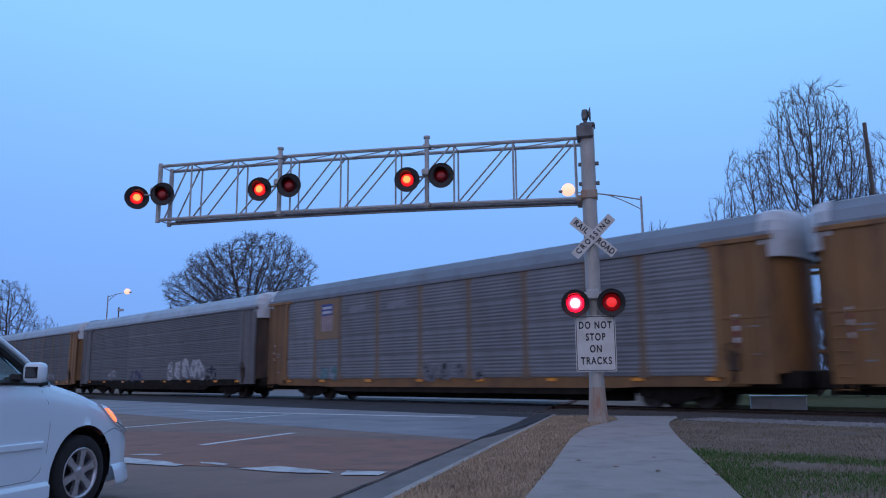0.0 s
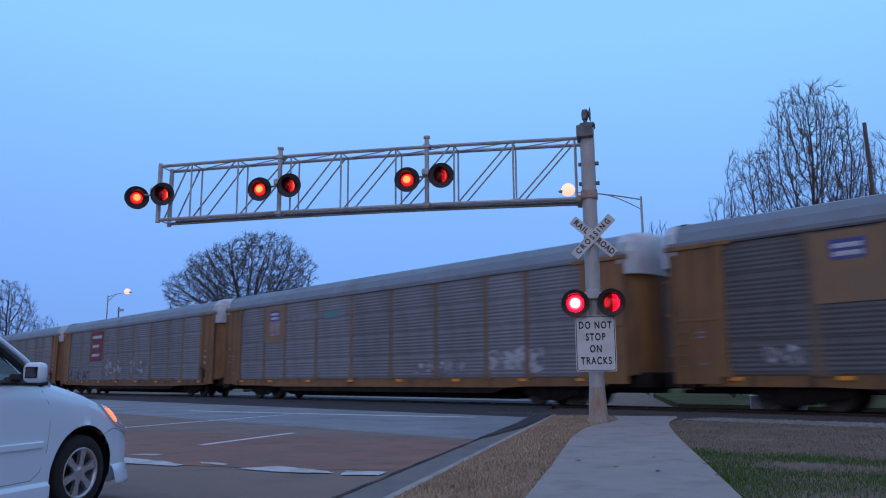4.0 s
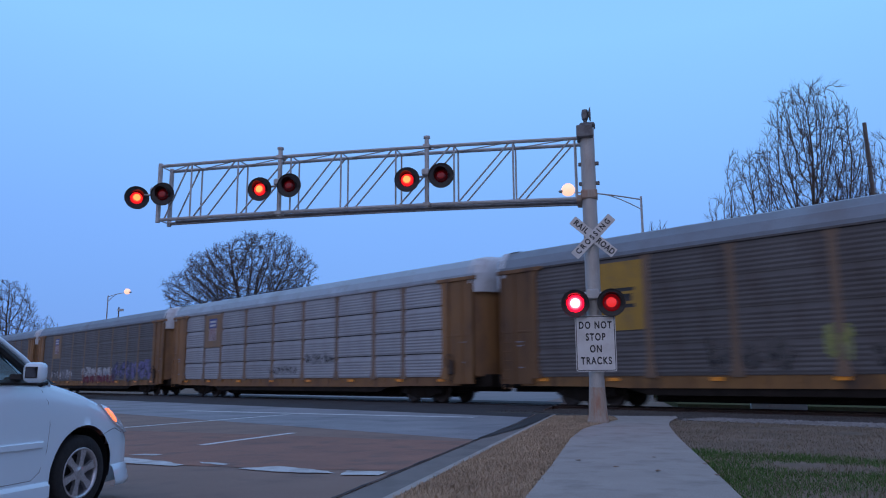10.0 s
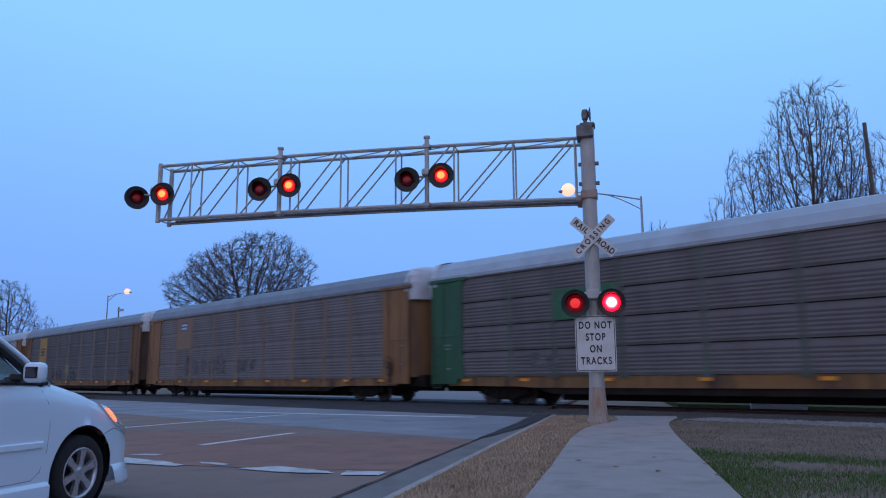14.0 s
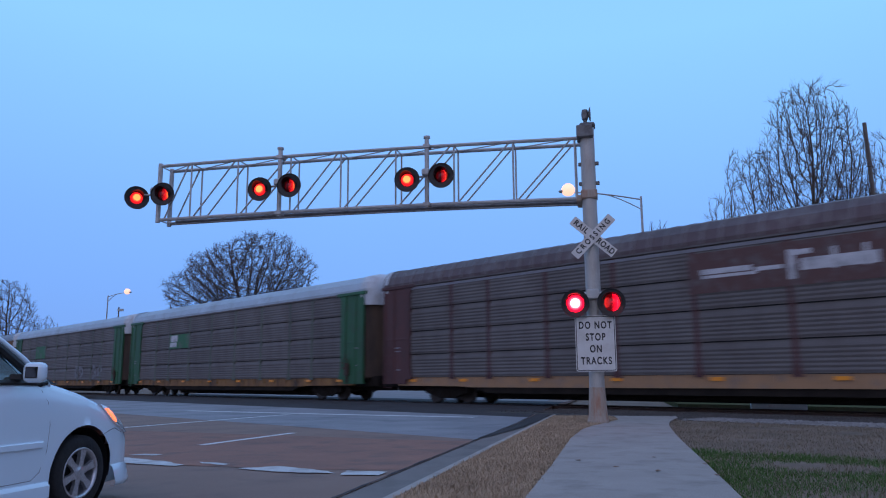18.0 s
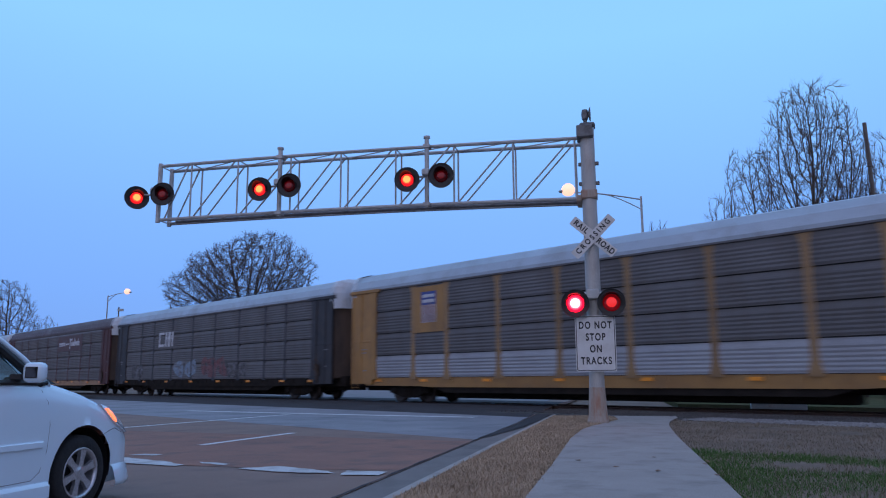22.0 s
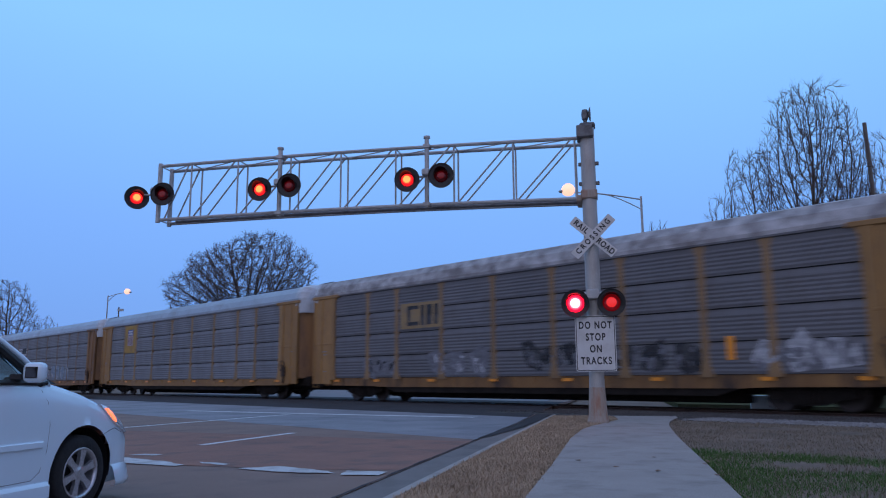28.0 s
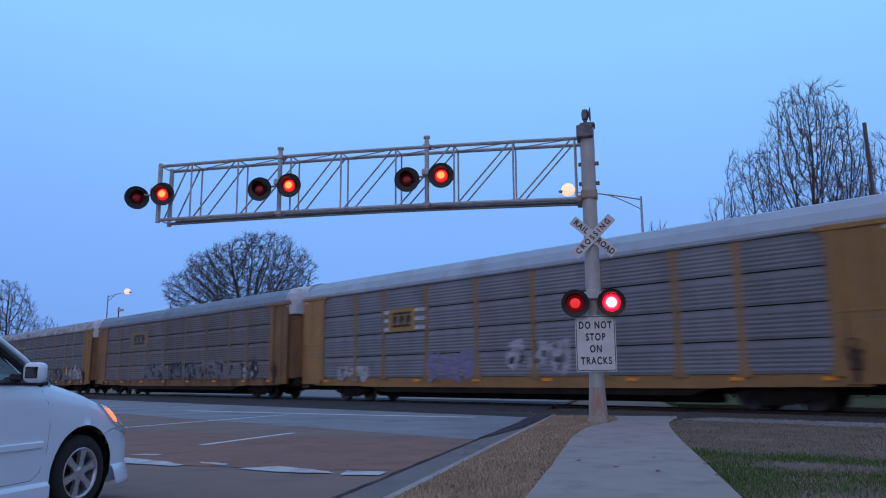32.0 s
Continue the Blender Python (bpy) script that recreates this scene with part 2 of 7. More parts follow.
def tube(bm, a, b, r0, r1=None, n=8, caps=True):
    """A tapered round bar from a to b."""
    a, b = Vector(a), Vector(b)
    r1 = r0 if r1 is None else r1
    d = (b - a).normalized()
    u = d.orthogonal().normalized()
    v = d.cross(u)
    rings = []
    for p, r in ((a, r0), (b, r1)):
        rings.append([bm.verts.new(p + (u * math.cos(2 * math.pi * i / n) + v * math.sin(2 * math.pi * i / n)) * r) for i in range(n)])
    for i in range(n):
        bm.faces.new((rings[0][i], rings[0][(i + 1) % n], rings[1][(i + 1) % n], rings[1][i]))
    if caps:
        bm.faces.new(rings[0][::-1])
        bm.faces.new(rings[1])
    return bm


def pipe(bm, points, r, n=8):
    """One continuous round bar through points."""
    pts = [Vector(p) for p in points]
    rings = []
    for i, p in enumerate(pts):
        d = (pts[min(i + 1, len(pts) - 1)] - pts[max(i - 1, 0)]).normalized()
        u = d.cross(Vector((0, 0, 1))) if abs(d.z) < 0.9 else d.cross(Vector((1, 0, 0)))
        u.normalize()
        v = d.cross(u)
        rings.append([bm.verts.new(p + (u * math.cos(2 * math.pi * k / n) + v * math.sin(2 * math.pi * k / n)) * r) for k in range(n)])
    for a, b in zip(rings, rings[1:]):
        for k in range(n):
            bm.faces.new((a[k], a[(k + 1) % n], b[(k + 1) % n], b[k]))
    bm.faces.new(rings[0][::-1])
    bm.faces.new(rings[-1])
    bmesh.ops.recalc_face_normals(bm, faces=bm.faces[:])
    return bm


def lathe(bm, profile, n=24, axis="z", m=None, mi=0):
    """A profile of (radius, height) turned round an axis."""
    m = m or Matrix.Identity(4)
    rings = []
    for r, h in profile:
        ring = []
        for i in range(n):
            a = 2 * math.pi * i / n
            c, s = r * math.cos(a), r * math.sin(a)
            p = (c, s, h) if axis == "z" else ((c, h, s) if axis == "y" else (h, c, s))
            ring.append(bm.verts.new(m @ Vector(p)))
        rings.append(ring)
    for k in range(len(rings) - 1):
        for i in range(n):
            f = bm.faces.new((rings[k][i], rings[k][(i + 1) % n], rings[k + 1][(i + 1) % n], rings[k + 1][i]))
            f.material_index = mi
    return bm


def slab(points, z_of, thick, cuts=()):
    """A sheet of some thickness over a polygon of points (x, y), draped on the height z_of; cut along the track where the height bends."""
    bm = bmesh.new()
    face = bm.faces.new([bm.verts.new((p[0], p[1], 0)) for p in points])
    for n in cuts:
        bmesh.ops.bisect_plane(bm, geom=bm.verts[:] + bm.edges[:] + bm.faces[:], plane_co=TNOR * n, plane_no=TNOR)
    bm.normal_update()
    if bm.faces[:][0].normal.z < 0:
        bmesh.ops.reverse_faces(bm, faces=bm.faces[:])
    top = bm.faces[:]
    if thick:
        out = bmesh.ops.extrude_face_region(bm, geom=top)
        ups = {v for v in out["geom"] if isinstance(v, bmesh.types.BMVert)}
        for v in bm.verts:
            v.co.z = z_of(v.co) - (0 if v in ups else thick)
        bmesh.ops.recalc_face_normals(bm, faces=bm.faces[:])
    else:
        for v in bm.verts:
            v.co.z = z_of(v.co)
    return bm


CUTS_G = [16.5, 19.5, 26.8, 30.0]
CUTS_R = [14.5, 21.2, 25.1, 31.0]

# ---- ground, road, kerb, pavement ----
bm = bmesh.new()
rows_n = [-3000, -60, 0, 16.5, 19.5, 26.8, 30.0, 80, 3500]
rows_s = [-3500, -300, -60, 0, 60, 300, 3500]
# the ground lies below the carriageway where that is cut into it
grid = [[bm.verts.new(track(s, n, lerp_table(n, GROUND_Z) - 0.20)) for s in rows_s] for n in rows_n]
for i in range(len(rows_n) - 1):
    for j in range(len(rows_s) - 1):
        bm.faces.new((grid[i][j], grid[i + 1][j], grid[i + 1][j + 1], grid[i][j + 1]))
bmesh.ops.recalc_face_normals(bm, faces=bm.faces[:])
ground = structure("ground", bm, M["dirt"], "brown winter earth and thin dry grass", "ground")


def strip(q0, q1, w0, w1):
    return [road(q0, w0), road(q1, w0), road(q1, w1), road(q0, w1)]


GUTTER_W = -2.70
ROAD_LEFT = -34.0
structure("road", slab(strip(-40, 420, ROAD_LEFT, GUTTER_W), road_z, 0.1, CUTS_R), M["asphalt"], "grey worn asphalt road crossing the railway", "road")


def on_road(lift):
    return lambda p: road_z(p) + lift


def band(n0, n1, w0, w1):
    """A band of the road between two lines along the track."""
    pts = []
    for n, w in ((n0, w0), (n0, w1), (n1, w1), (n1, w0)):
        # where the line along the track at n meets the line along the road at w
        s = (w - n * TNOR.dot(RNOR)) / TDIR.dot(RNOR)
        pts.append(track(s, n))
    return pts


RED_EDGE = [(-9.2, 18.2), (-6.38, 16.87), (-3.23, 15.45), (-1.44, 14.45), (0.14, 13.82), (0.40, 13.85)]
structure("road_patch_red", slab(RED_EDGE + [tuple(road(q, GUTTER_W - 0.02)[:2]) for q in (13.4, 9.1)] + [tuple(road(q, w)[:2]) for q, w in ((8.9, -4.0), (9.1, -6.0), (8.8, -8.0), (9.0, -13.0))], on_road(0.005), 0.0, CUTS_R), M["asphalt_red"],
          "older reddish-brown asphalt patch in the road", "road patch")
structure("road_patch_pale", slab(band(10.2, 16.6, ROAD_LEFT + 0.05, GUTTER_W - 0.02), on_road(0.003), 0.0, CUTS_R), M["asphalt_pale"],
          "pale grey newer asphalt beside the crossing", "road patch")
structure("far_road_surface", slab(band(27.25, 60, ROAD_LEFT + 0.05, -3.6), on_road(0.006), 0.0, CUTS_R), M["asphalt_far"],
          "pale worn road beyond the railway", "road patch")
far_lawn = [track(s, n)[:2] for s, n in ((-90, 27.9), (15.5, 27.9), (38.0, 62.0), (-90, 62.0))]
structure("far_lawn", slab(far_lawn, lambda p: ground_z(p) + 0.03, 0.25, [30.0]), M["far_grass"], "dull olive winter grass beyond the railway", "lawn")
structure("road_patch_dark", slab([(0.61, 14.44), (0.97, 15.71), (1.6, 18.03), (2.25, 20.79), (2.65, 22.41), (3.25, 23.27), (2.6, 20.37), (1.7, 17.33), (1.16, 15.69), (0.79, 14.61)], on_road(0.007), 0.0, CUTS_R), M["asphalt_dark"],
          "dark tarred wedge beside the gutter", "road patch")
structure("crossing_surface", slab(band(16.6, 27.2, ROAD_LEFT + 0.05, GUTTER_W - 0.02), on_road(0.005), 0.0, CUTS_R), M["asphalt_dark"],
          "dark asphalt panels round the crossing rails", "crossing surface")


def road_line(name, a, b, width, label, lift=0.010):
    a, b = Vector(a), Vector(b)
    d = (b - a).normalized()
    side = Vector((-d.y, d.x)) * width / 2
    pts = [a - side, b - side, b + side, a + side]
    return structure(name, slab([(p.x, p.y) for p in pts], on_road(lift), 0.0, CUTS_R), M["line_paint"], label, "road marking")


def worn_mark(name, points, seed, label):
    """A painted mark with a ragged, worn outline."""
    rw = random.Random(seed)
    pts = []
    for (x0, y0), (x1, y1) in zip(points, points[1:] + points[:1]):
        n = max(1, int(math.hypot(x1 - x0, y1 - y0) / 0.12))
        for i in range(n):
            j = 0.03 if i else 0.0
            pts.append((x0 + (x1 - x0) * i / n + rw.uniform(-j, j), y0 + (y1 - y0) * i / n + rw.uniform(-j, j)))
    return structure(name, slab(pts, on_road(0.012), 0.0), M["road_paint"], label, "road marking")


STOP = "worn white stop line on the asphalt"
worn_mark("stop_line", [(-4.62, 11.15), (-4.42, 10.45), (-3.46, 10.02), (-3.40, 10.15), (-3.78, 10.55)], 1, STOP)
worn_mark("stop_line", [(-3.32, 10.52), (-2.82, 10.20), (-2.86, 10.08), (-3.2, 10.28)], 2, STOP)
worn_mark("stop_line", [(-2.58, 9.70), (-2.10, 9.90), (-1.40, 9.36), (-1.26, 9.12), (-1.72, 9.20), (-2.28, 9.48)], 3, STOP)
worn_mark("stop_line", [(-1.18, 9.40), (-0.68, 9.24), (-0.76, 8.92), (-1.20, 8.98)], 4, STOP)
worn_mark("arrow_mark", [(-4.50, 11.68), (-4.18, 11.52), (-4.30, 11.40), (-4.70, 11.50)], 5, "worn white turn mark on the asphalt")
road_line("lane_line", (-4.15, 13.2), (-3.13, 16.07), 0.15, "white dashed lane line on the asphalt")
road_line("lane_line", (-7.9, 17.4), (-4.98, 24.57), 0.18, "long white lane line on the asphalt")
road_line("crossing_line", (-9.36, 28.1), (0.87, 21.75), 0.32, "thin white line along the railway crossing")

# kerb and gutter
crack = []
rw = random.Random(12)
for q in [i * 0.35 for i in range(0, 62)]:
    crack.append((q, rw.uniform(0.006, 0.035)))
edge = [road(q, GUTTER_W - a) for q, a in crack] + [road(q, GUTTER_W + 0.012) for q, a in crack[::-1]]
structure("gutter_joint", slab([(p.x, p.y) for p in edge], on_road(0.013), 0.0, CUTS_R), M["asphalt_dark"], "dark crack between asphalt and gutter", "joint")
bm = bmesh.new()
prof = [(GUTTER_W, -0.005), (GUTTER_W + 0.61, -0.02), (GUTTER_W + 0.64, 0.085), (GUTTER_W + 0.665, 0.10), (CURB_W, 0.10), (CURB_W, -0.2)]
qs = [-30] + [i * 2.0 for i in range(0, 10)] + [20.5, 21.6]
ringz = []
for q in qs:
    ring = []
    for w, z in prof:
        p = road(q, w)
        base = road_z(p)
        top = base + z
        if z > 0.05:
            top = max(0.012, base + z) if base < -0.085 else max(base + 0.02, 0.012)
        ring.append(bm.verts.new((p.x, p.y, top)))
    ringz.append(ring)
for a, b in zip(ringz, ringz[1:]):
    for i in range(len(prof) - 1):
        bm.faces.new((a[i], b[i], b[i + 1], a[i + 1])).material_index = 1 if i == 0 else 0
bmesh.ops.recalc_face_normals(bm, faces=bm.faces[:])
structure("kerb", bm, [M["kerb"], M["gutter"]], "pale concrete kerb and gutter along the road", "kerb")

# grass verge, lawn: earth sheets level with the pavement
verge = [road(-30, CURB_W), road(21.3, CURB_W), track(-0.8, 18.0), track(-60, 18.0), (60, -30), (0, -30)]
structure("verge", slab([(p[0], p[1]) for p in verge], lambda p: ground_z(p) + 0.0, 0.25, [16.5]), M["dirt"], "dry brown lawn beside the pavement", "lawn")
pav = [(-5.6, -21.0), (-0.55, 1.2), (0.72, 6.72), (1.2, 8.75), (2.09, 12.76), (2.66, 14.9), (3.05, 15.95), (4.15, 18.3), (4.35, 19.6), (4.5, 20.6), (6.3, 20.9), (5.95, 19.6), (5.0, 17.1), (4.60, 15.75), (3.89, 12.85), (3.04, 9.05), (2.49, 6.64), (1.25, 1.0), (-3.8, -21.4)]
structure("pavement", slab(pav, lambda p: ground_z(p) + 0.03, 0.12, [16.5]), M["concrete"], "pale concrete pavement leading to the crossing", "pavement")

# ---- railway: ballast, sleepers, rails ----
bm = bmesh.new()
prof = [(17.5, -0.12), (18.0, -0.02), (20.3, -0.07), (21.5, -0.06), (24.8, -0.06), (26.2, -0.08), (27.6, -0.22)]
ss = [-600, -60] + [i * 2.0 for i in range(-15, 9)] + [16.7]
for s_list in (ss, [55.6, 80, 140, 700]):
    ringz = []
    for s in s_list:
        ringz.append([bm.verts.new(track(s, n + 0.12 * noise.noise((s, n, 1)), z)) for n, z in prof])
    for a, b in zip(ringz, ringz[1:]):
        for i in range(len(prof) - 1):
            bm.faces.new((a[i], a[i + 1], b[i + 1], b[i]))
bmesh.ops.recalc_face_normals(bm, faces=bm.faces[:])
structure("track_bed", bm, M["ballast"], "grey stone ballast under the railway", "ballast")
rnd = random.Random(5)
RAIL_PROFILE = [(-0.07, -0.17), (0.07, -0.17), (0.07, -0.155), (0.012, -0.13), (0.012, -0.045), (0.037, -0.03), (0.037, -0.004), (0.03, 0.0),
                (-0.03, 0.0), (-0.037, -0.004), (-0.037, -0.03), (-0.012, -0.045), (-0.012, -0.13), (-0.07, -0.155)]
railway = thing("railway_track", Matrix.Identity(4), "single railway track with rusty steel rails", "railway track", kind="structure")
for n in (TRACK_N - 0.7525, TRACK_N + 0.7525):
    bm = bmesh.new()
    ends = [[bm.verts.new(track(s, n + a, RAIL_TOP + z)) for a, z in RAIL_PROFILE] for s in (-700, 800)]
    k = len(RAIL_PROFILE)
    for i in range(k):
        bm.faces.new((ends[0][i], ends[1][i], ends[1][(i + 1) % k], ends[0][(i + 1) % k]))
    bmesh.ops.recalc_face_normals(bm, faces=bm.faces[:])
    part("rail", bm, M["rail"], railway)
tie_mesh = mesh_of("sleeper", box(bmesh.new(), -0.11, 0.11, -1.3, 1.3, -0.16, 0.0, 0.012), M["tie"])
for i in range(60):
    s = 16.4 - i * 0.52
    ob = part("sleeper", tie_mesh, None, railway)
    ob.matrix_local = Matrix.Translation(track(s, TRACK_N, -0.055)) @ Matrix.Rotation(math.atan2(TDIR.y, TDIR.x) + rnd.uniform(-0.02, 0.02), 4, "Z")


def stones(count, s0, s1, n0, n1, r0, r1, seed, z_of):
    rg = np.random.RandomState(seed)
    base = np.array([(1, 0, 0), (-1, 0, 0), (0, 1, 0), (0, -1, 0), (0, 0, 1), (0, 0, -1)], float)
    fc = [(0, 2, 4), (2, 1, 4), (1, 3, 4), (3, 0, 4), (2, 0, 5), (1, 2, 5), (3, 1, 5), (0, 3, 5)]
    vs, fs = [], []
    for i in range(count):
        s, n = rg.uniform(s0, s1), n0 + (n1 - n0) * rg.beta(1.5, 1.5)
        c = np.array(track(s, n, z_of(s, n)))
        q = base * rg.uniform(r0, r1, (6, 1)) * np.array([1, 1, 0.8])
        a = rg.uniform(0, 6.28)
        rot = np.array([[math.cos(a), -math.sin(a), 0], [math.sin(a), math.cos(a), 0], [0, 0, 1]])
        vs.extend((q @ rot.T + c).tolist())
        fs.extend([tuple(6 * i + k for k in f) for f in fc])
    return vs, fs


def bed_z(s, n):
    return lerp_table(n, [(17.3, -0.01), (18.4, -0.02), (20.3, -0.065), (24.8, -0.055), (26.2, -0.08), (27.6, -0.1)])


for mat, label, spec in (("stone_dark", "dark ballast stones beside the near rail", (8000, -6, 16.6, 18.4, 22.2, 0.015, 0.06, 3, bed_z)),
                         ("stone_pale", "loose pale ballast stones beside the rails", (3600, -6, 9.2, 16.6, 18.2, 0.015, 0.06, 9, lambda s, n: bed_z(s, n) + 0.02))):
    vs, fs = stones(*spec)
    me = bpy.data.meshes.new("ballast_stones")
    me.from_pydata(vs, [], fs)
    me.materials.append(M[mat])
    tagged(new("ballast_stones", me), label, "ballast", kind="stuff")

# ---- cantilever crossing signal ----
SIG_AZ = radians(12.5)
SU = Vector((-math.cos(SIG_AZ), math.sin(SIG_AZ), 0))          # along the arm, over the road
SIGNAL = Matrix.Translation(POLE - SU * 0.03) @ Matrix.Rotation(math.pi - SIG_AZ, 4, "Z")   # x along the arm, y towards the camera
signal = thing("crossing_signal", SIGNAL, "grey steel cantilever railway crossing signal with flashing red lamps", "crossing signal")
bm = bmesh.new()
lathe(bm, [(0.0, 0.0), (0.172, 0.0), (0.168, 6.95), (0.0, 6.95)], 24)
part("pole", bm, M["pole_paint"], signal, "grey painted steel pole with rust streaks", smooth=False)
bm = bmesh.new()
lathe(bm, [(0.245, -0.02), (0.24, 0.06), (0.212, 0.18), (0.186, 0.62), (0.176, 0.80), (0.172, 0.80)], 16)
for i in range(4):
    a = math.pi / 4 + i * math.pi / 2
    box(bm, math.cos(a) * 0.235 - 0.035, math.cos(a) * 0.235 + 0.035, math.sin(a) * 0.235 - 0.035, math.sin(a) * 0.235 + 0.035, 0, 0.07, 0.01)
part("base_boot", bm, M["rusty"], signal, "rusty cast pole base")
bm = bmesh.new()
box(bm, -0.14, 0.24, -0.26, 0.26, 6.62, 6.92, 0.02)
box(bm, -0.20, 0.17, -0.20, 0.20, 6.90, 7.0, 0.04)
part("head_bracket", bm, M["steel_dark"], signal)
bm = bmesh.new()
lathe(bm, [(0.0, 6.99), (0.045, 6.99), (0.045, 7.1), (0.075, 7.13), (0.085, 7.26), (0.07, 7.36), (0.0, 7.38)], 12, m=Matrix.Translation((0.03, 0, 0)))
lathe(bm, [(0.0, 0.02), (0.06, 0.02), (0.15, -0.005), (0.175, -0.03), (0.17, -0.035), (0.06, 0.0), (0.0, 0.0)], 18, "x", Matrix.Translation((-0.07, 0, 7.25)))
tube(bm, (-0.07, 0, 7.25), (0.03, 0, 7.25), 0.02, None, 6)
part("bell", bm, M["steel_dark"], signal, "small grey crossing bell on the pole top")
bm = bmesh.new()
box(bm, -0.19, 0.19, -0.2, 0.2, 5.14, 5.36, 0.03)
box(bm, 0.17, 0.30, -0.62, 0.10, 5.10, 5.26, 0.02)
part("arm_clamp", bm, M["rusty"], signal, "rust-stained clamp of the arm")
# an added dark pipe that stands in for shade between the lower chords
part("conduit", pipe(bmesh.new(), [(0.2 + 1.2 * i, -0.30, 5.165 + 0.07 * (0.2 + 1.2 * i) / 11.4 + 0.05 * math.sin(math.pi * (0.2 + 1.2 * i) / 11.4)) for i in range(10)], 0.04, 8), M["steel_dark"], signal, "dark pipe added along the arm as shade of the lower chords")
for z in (5.50, 5.98):
    part("step_lug", box(bmesh.new(), -0.25, 0.23, -0.05, 0.05, z, z + 0.075, 0.01), M["steel_dark"], signal)
TOP_Z, LOW_Z = 6.68, 5.19
Y_FRONT, Y_BACK = -0.04, -0.58
ARM_END = 11.4


def rise(x):
    return 0.07 * x / ARM_END + 0.05 * math.sin(math.pi * x / ARM_END)


def bar(name, a, b, r, n=8):
    return part(name, tube(bmesh.new(), a, b, r, None, n), M["galv"], signal)


for y in (Y_FRONT, Y_BACK):
    for z0 in (TOP_Z, LOW_Z):
        xs = [0.1 + (ARM_END - 0.1) * i / 8 for i in range(9)]
        part("chord", pipe(bmesh.new(), [(x, y, z0 + rise(x)) for x in xs], 0.046), M["galv"], signal)
    posts = [0.30, 1.79, 3.26, 4.76, 6.22, 7.60, 9.10, 10.46]
    for x in posts:
        bar("truss_post", (x, y, LOW_Z + rise(x)), (x, y, TOP_Z + rise(x)), 0.024)
    for x0, x1 in zip(posts, posts[1:] + [11.3]):
        bar("truss_diagonal", (x0 + 0.08, y, TOP_Z + rise(x0)), (x1 - 0.08, y, LOW_Z + rise(x1)), 0.022)
posts = [0.30, 1.79, 3.26, 4.76, 6.22, 7.60, 9.10, 10.46, ARM_END]
for i, (x0, x1) in enumerate(zip(posts, posts[1:])):
    for z0 in (TOP_Z, LOW_Z):
        bar("lacing", (x0, Y_FRONT, z0 + rise(x0)), (x1, Y_BACK, z0 + rise(x1)), 0.016, 6)
        bar("lacing", (x1, Y_FRONT, z0 + rise(x1)), (x1, Y_BACK, z0 + rise(x1)), 0.016, 6)
for y in (Y_FRONT, Y_BACK):
    bm = bmesh.new()
    tube(bm, (ARM_END, y, LOW_Z + 0.0), (ARM_END, y, TOP_Z + 0.14), 0.062, None, 10)
    part("end_post", bm, M["galv"], signal)
for x, z1 in ((3.93, 6.99), (7.86, 6.99)):
    bm = bmesh.new()
    y = Y_FRONT + 0.09
    lathe(bm, [(0.0, LOW_Z - 0.03), (0.058, LOW_Z - 0.03), (0.058, z1 - 0.06), (0.085, z1 - 0.05), (0.085, z1), (0.0, z1 + 0.02)], 12, m=Matrix.Translation((x, y, 0)))
    part("lamp_mast", bm, M["galv"], signal)
    for z in (LOW_Z + 0.05, TOP_Z + 0.05):
        part("mast_clamp", box(bmesh.new(), x - 0.085, x + 0.085, Y_FRONT - 0.06, y + 0.08, z - 0.05, z + 0.05, 0.01), M["galv"], signal)

# lamps: a black target disc, a hood, a cup behind and a ball lens whose bright side turns to the front and away again
LAMPS = []


def ball(lit, mid, core, rest, glim, radius, first=3):
    """A flat ball: the front half glows in three zones, the back half is dull red with a weak glow put in."""
    bm = bmesh.new()
    cut = [(1.0, 0.0), (0.95, 0.26), (0.86, 0.42), (0.74, 0.54), (0.56, 0.62), (0.36, 0.66), (0.0, 0.68)]
    for half in (1, -1):
        for k, (p, q) in enumerate(zip(cut, cut[1:])):
            zone = (0 if k < first else (1 if k < first + 1 else 2)) if half > 0 else (3 if k < 4 else 4)
            lathe(bm, [(p[0] * radius, half * p[1] * radius), (q[0] * radius, half * q[1] * radius)], 20, "y", mi=zone)
    bmesh.ops.remove_doubles(bm, verts=bm.verts[:], dist=0.0005)
    bmesh.ops.recalc_face_normals(bm, faces=bm.faces[:])
    return mesh_of("lens", bm, [lit, mid, core, rest, glim], True)


LENS_ARM = ball(M["lens_lit"], M["lens_mid"], M["lens_core"], M["lens_dark"], M["lens_dim"], 0.163)
# wider than a true lens: the bloom round it is put into its size
LENS_POST = ball(M["post_lit"], M["post_mid"], M["post_core"], M["post_rest"], M["post_glim"], 0.205)
bm = bmesh.new()
lathe(bm, [(0.168, 0.015), (0.30, 0.035), (0.312, 0.05), (0.315, 0.075), (0.309, 0.075), (0.300, 0.052), (0.17, 0.03)], 32, "y")
DISC = mesh_of("target_disc", bm, M["black_paint"], False)
bm = bmesh.new()
lathe(bm, [(0.0, -0.24), (0.10, -0.23), (0.17, -0.12), (0.175, 0.035), (0.168, 0.035), (0.165, -0.10), (0.0, -0.12)], 20, "y")
CUP = mesh_of("lamp_cup", bm, M["black_paint"], True)
bm = bmesh.new()
prev = None
